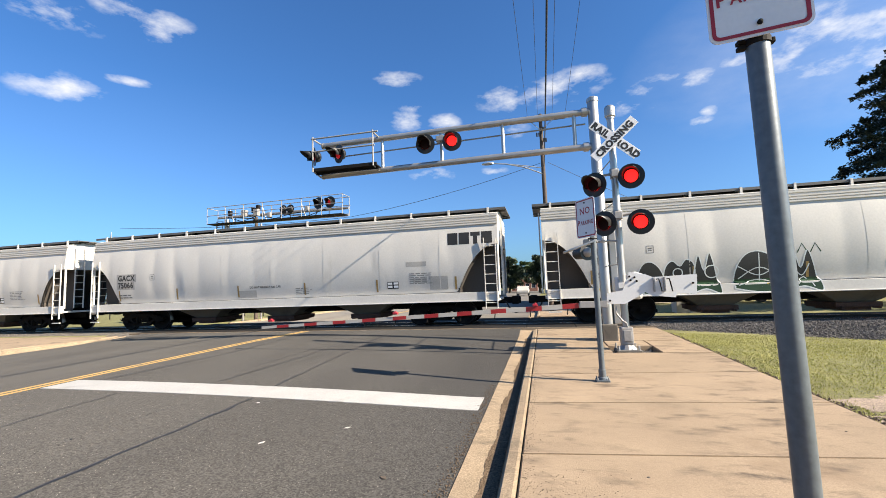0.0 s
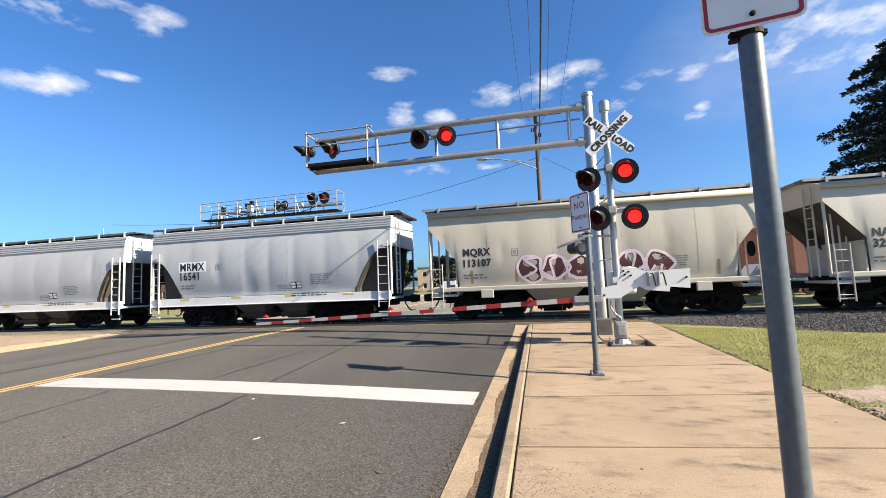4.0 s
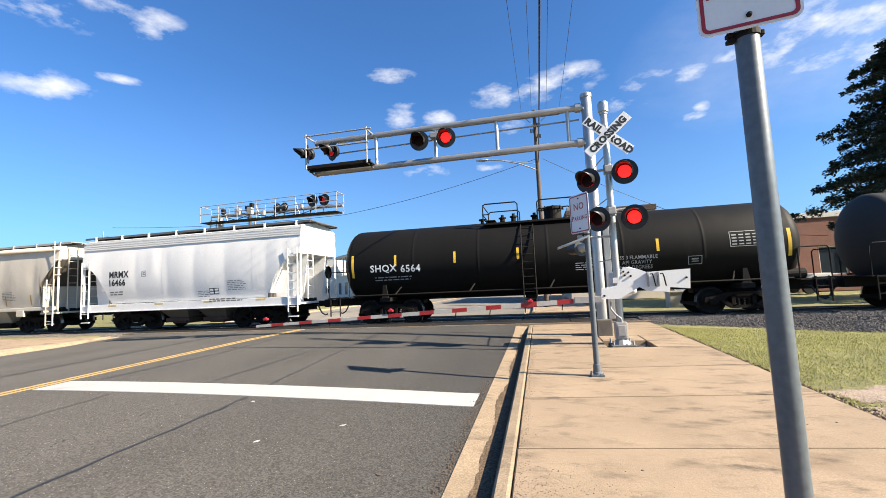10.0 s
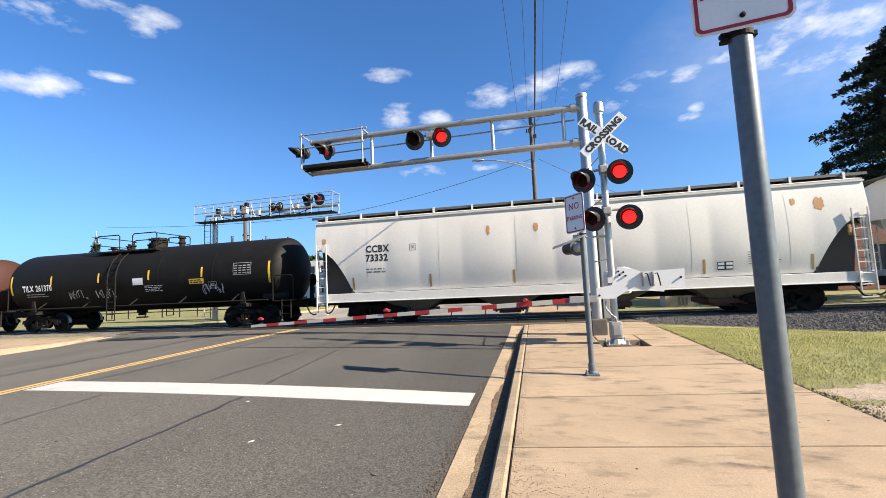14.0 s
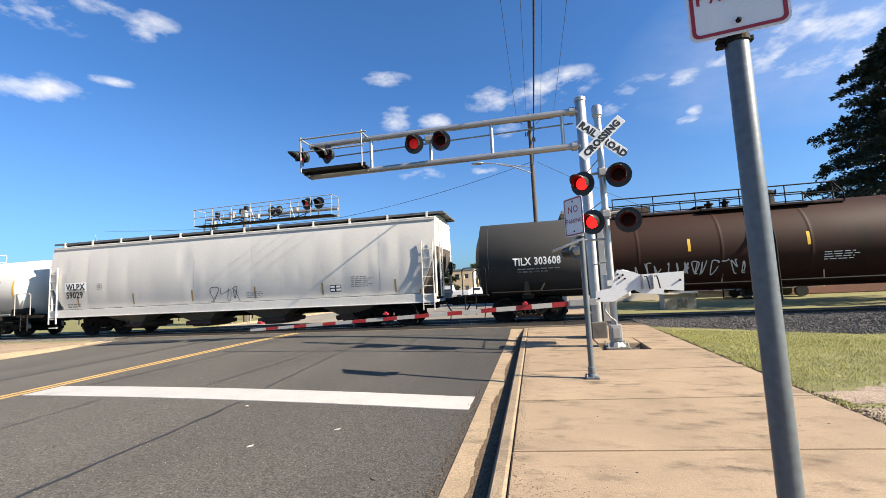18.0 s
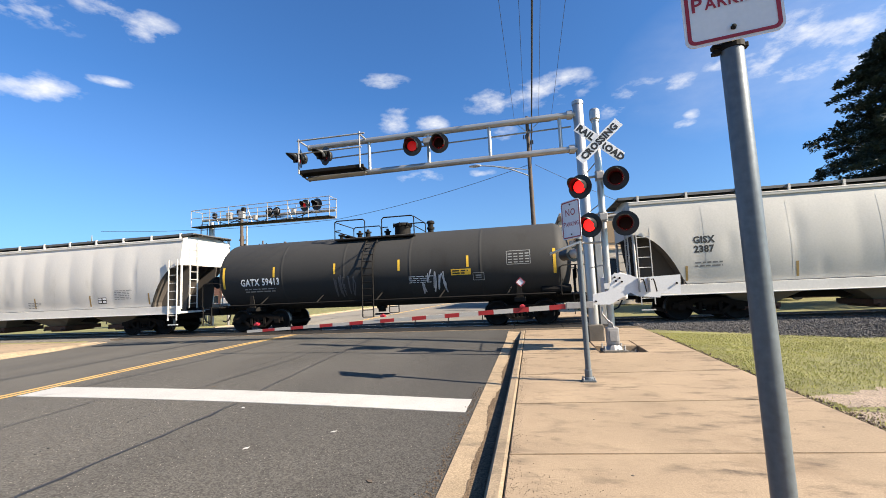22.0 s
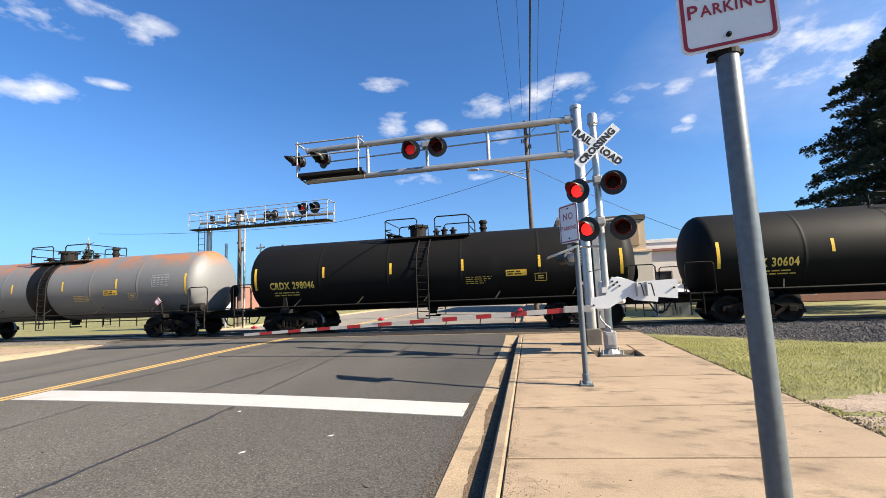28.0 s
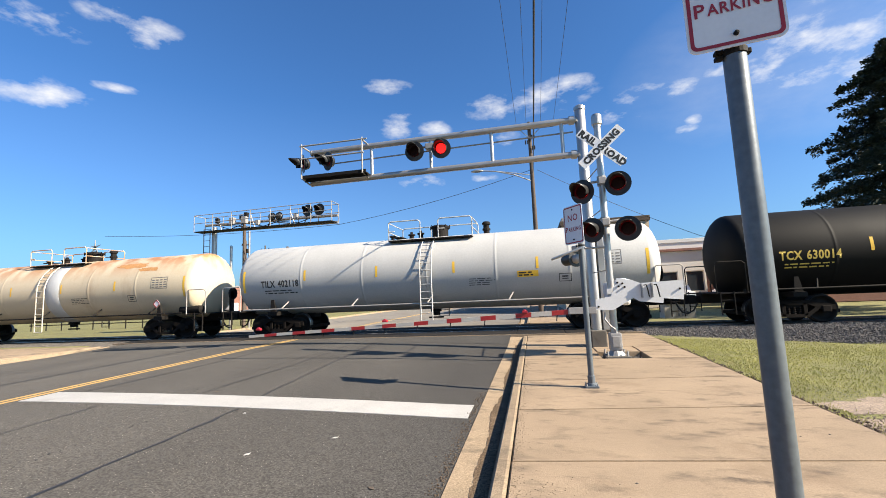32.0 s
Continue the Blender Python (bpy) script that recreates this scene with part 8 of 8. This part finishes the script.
def crack(points, w, name="road_seam"):
    bm = bmesh.new()
    prev = None
    r2 = random.Random(len(points) * 7 + int(points[0][0] * 10))
    full = []
    for (xa, ya), (xb, yb) in zip(points, points[1:]):
        n = max(2, int(math.hypot(xb - xa, yb - ya) / 0.25))
        for k in range(n):
            full.append((xa + (xb - xa) * k / n + r2.gauss(0, 0.012), ya + (yb - ya) * k / n + r2.gauss(0, 0.012)))
    full.append(points[-1])
    for i, (x, y) in enumerate(full):
        d = Vector((full[min(i + 1, len(full) - 1)][0] - full[max(i - 1, 0)][0], full[min(i + 1, len(full) - 1)][1] - full[max(i - 1, 0)][1]))
        nn = Vector((-d.y, d.x)).normalized() * w * r2.uniform(0.3, 0.7)
        pair = (bm.verts.new((x + nn.x, y + nn.y, road_z(x, y) + 0.004)), bm.verts.new((x - nn.x, y - nn.y, road_z(x, y) + 0.004)))
        if prev:
            bm.faces.new((prev[0], prev[1], pair[1], pair[0]))
        prev = pair
    return tagged(part(name, bm, tar), "dark tarred seam in the asphalt", "road seam", kind="structure")


crack([(-4.2, -6), (-4.22, 2.64), (-4.27, 5.55)], 0.045)
crack([(-4.4, 6.3), (-4.47, 6.92), (-4.7, 9.1), (-4.9, 13.0)], 0.035)
crack([(-5.6, 6.4), (-5.5, 9.0), (-5.7, 12.5)], 0.03)
crack([(-8.0, 6.3), (-7.8, 9.3), (-8.0, 12.2)], 0.04)
crack([(-6.6, -3), (-6.5, 3.0), (-6.7, 5.5)], 0.02)
pits = [(-5.14 + rng.gauss(0, 0.02), 2.3 + 0.085 * k + rng.uniform(-0.02, 0.02)) for k in range(38)] + [(-5.9 + rng.gauss(0, 0.02), 6.6 + 0.12 * k) for k in range(36)]
scatter_stones("road_pits", [(px, py, road_z(px, py)) for px, py in pits], rng, 0.008, 0.02, tar, "row of small dark pits in the asphalt", "road pits")
crack([(-8.6, 12.6), (-4.0, 12.9), (-1.0, 12.7)], 0.035)
scatter_stones("road_grit", [(-0.86 - abs(rng.gauss(0, 0.07)), yy, road_z(-0.9, yy) + 0.006) for yy in [rng.uniform(0.5, 7) for _ in range(700)]], rng, 0.004, 0.013, bark, "dark grit and leaf crumbs along the gutter", "grit")
# leaf mould and silt along the kerb toe, spread to paint its shadow too
silt = material("gutter_silt", (0.11, 0.078, 0.052), 0.95, var=0.35, scale=6, fine=60, bump=0.6, chips=(70, 0.4), spec=0.1)
for y0, y1 in ((0.0, 7.4), (7.415, 13.4)):
    bm = bmesh.new()
    prev = None
    for y in spread(y0, y1, 0.06):
        w = 0.15 + 0.07 * noise.noise(Vector((0.3, y * 0.9, 0))) + 0.02 * noise.noise(Vector((7, y * 4, 0))) + rng.uniform(-0.012, 0.012)
        pair = (bm.verts.new((-0.4525, y, gz(y) - 0.03 + 0.012 * noise.noise(Vector((3, y * 2.2, 0))))), bm.verts.new((-0.476, y, gz(y) - 0.106)), bm.verts.new((-0.478 - w, y, gz(y) - 0.108 + w * 0.054)))
        if prev:
            for k in range(2):
                bm.faces.new((prev[k], prev[k + 1], pair[k + 1], pair[k]))
        prev = pair
    bmesh.ops.recalc_face_normals(bm, faces=bm.faces)
    tagged(part("gutter_silt", bm, silt), "brown silt and leaf mould along the kerb, with painted kerb shadow", "silt", kind="structure")
pale_grit = material("pale_aggregate", (0.19, 0.175, 0.155), 0.8, var=0.4, scale=20, fine=50, bump=0)
scatter_stones("road_aggregate", [(xx, yy, road_z(xx, yy) + 0.001) for xx, yy in [(rng.uniform(-8.5, -0.9), 1.6 + 6 * rng.random() ** 1.6) for _ in range(4500)]], rng, 0.0025, 0.006, pale_grit, "pale stone chips showing in the asphalt", "aggregate")
for x, y in ((-4.0, 5.35), (-3.0, 4.1), (-5.4, 6.5), (-2.3, 4.7), (-1.5, 3.6)):
    r3 = random.Random(int(x * 100))
    o = part("leaf_scrap", placed(plate([(0, 0), (0.05, 0.012), (0.07, 0.045), (0.02, 0.05)], 0.004, "Z"), pose(x, y, road_z(x, y) + 0.003, 0, 0, r3.uniform(0, 360))), white_paint if r3.random() < 0.5 else bark)
    tagged(o, "small scrap of litter on the asphalt", "litter", "litter on the road")
scatter_stones("pit_rubble", [(rng.uniform(1.36, 2.2), rng.uniform(9.62, 10.4), 0.02 + rng.uniform(0, 0.03)) for _ in range(260)], rng, 0.02, 0.055, ballast_var, "broken concrete and stones in the pit", "rubble")
# gritty dirt that has washed onto the slabs beside the kerb
scatter_stones("slab_dirt", [(xx, yy, gz(yy) + 0.0005) for xx, yy in [(-0.29 + abs(rng.gauss(0, 0.42)), rng.gauss(2.55, 0.42)) for _ in range(3600)] + [(-0.295 + abs(rng.gauss(0, 0.06)), rng.uniform(1.0, 9.0)) for _ in range(1500)] if -0.3 < xx < 2.5], rng, 0.0018, 0.006, bark, "dark grit and dirt on the slabs beside the kerb", "dirt")
# spots of old gum and grime on the slabs
gum = material("old_gum", (0.07, 0.055, 0.045), 0.8, var=0.2, scale=10, fine=50, bump=0)
for _ in range(13):
    x, y = rng.uniform(0.0, 3.0), rng.uniform(2.2, 9.0)
    r = rng.uniform(0.006, 0.014)
    o = part("gum_spot", placed(lathe([(0.0, 0.004), (r * 0.8, 0.003), (r, 0.0)], 9, "Z"), pose(x, y, gz(y) + 0.0005)), gum)
    tagged(o, "flattened dark gum spot on the pavement", "gum spot", "gum spots")

# ---- what moves ----
def motions():
    times = [0.25 * k for k in range(129)]
    for ob in list(scene.objects):
        if ob.parent is None and "place" in ob:
            u = ob["place"]
            walk(ob, [(t, pose(u - train_run(t), TRACK_Y, RAIL_Z)) for t in times])
    # the wheels roll; all cars run at one speed, so alike wheelsets share one set of keys
    ticks = [k / FPS for k in range(32 * FPS + 1)]
    for k, dx in ((0, -0.89), (1, 0.89)):
        sets = [w for j, w in WHEELSETS if j == k]
        walk(sets[0], [(t, pose(dx, 0, WHEEL_R, 0, -math.degrees(train_run(t) / WHEEL_R) % 360, 0)) for t in ticks])
        for w in sets[1:]:
            w.rotation_mode = "QUATERNION"
            data = w.animation_data_create()
            data.action = sets[0].animation_data.action
            data.action_slot = sets[0].animation_data.action_slot
    # the added lamp discs turn to and fro to make the flash
    for ob, phase, lead in FLASHERS:
        rows = [(0, pose(0, -0.03, 0, 0, 0, 0 if phase == 0 else 180))]
        for k in range(52):
            t, lit = 0.5 + 0.61725 * k, 1 if k % 2 == 0 else 0
            on = lit == phase
            tick = round((t - 0.015 - lead if on else t - 0.07) * FPS)      # a lamp goes dark just before the other comes on
            a, b = (180, 0) if on else (0, 180)
            if tick + 3 <= 32 * FPS:
                rows += [((tick + j) / FPS, pose(0, -0.03, 0, 0, 0, a + (b - a) * j / 3)) for j in range(4)]
        rows.append((32.0, rows[-1][1]))
        walk(ob, rows)


motions()
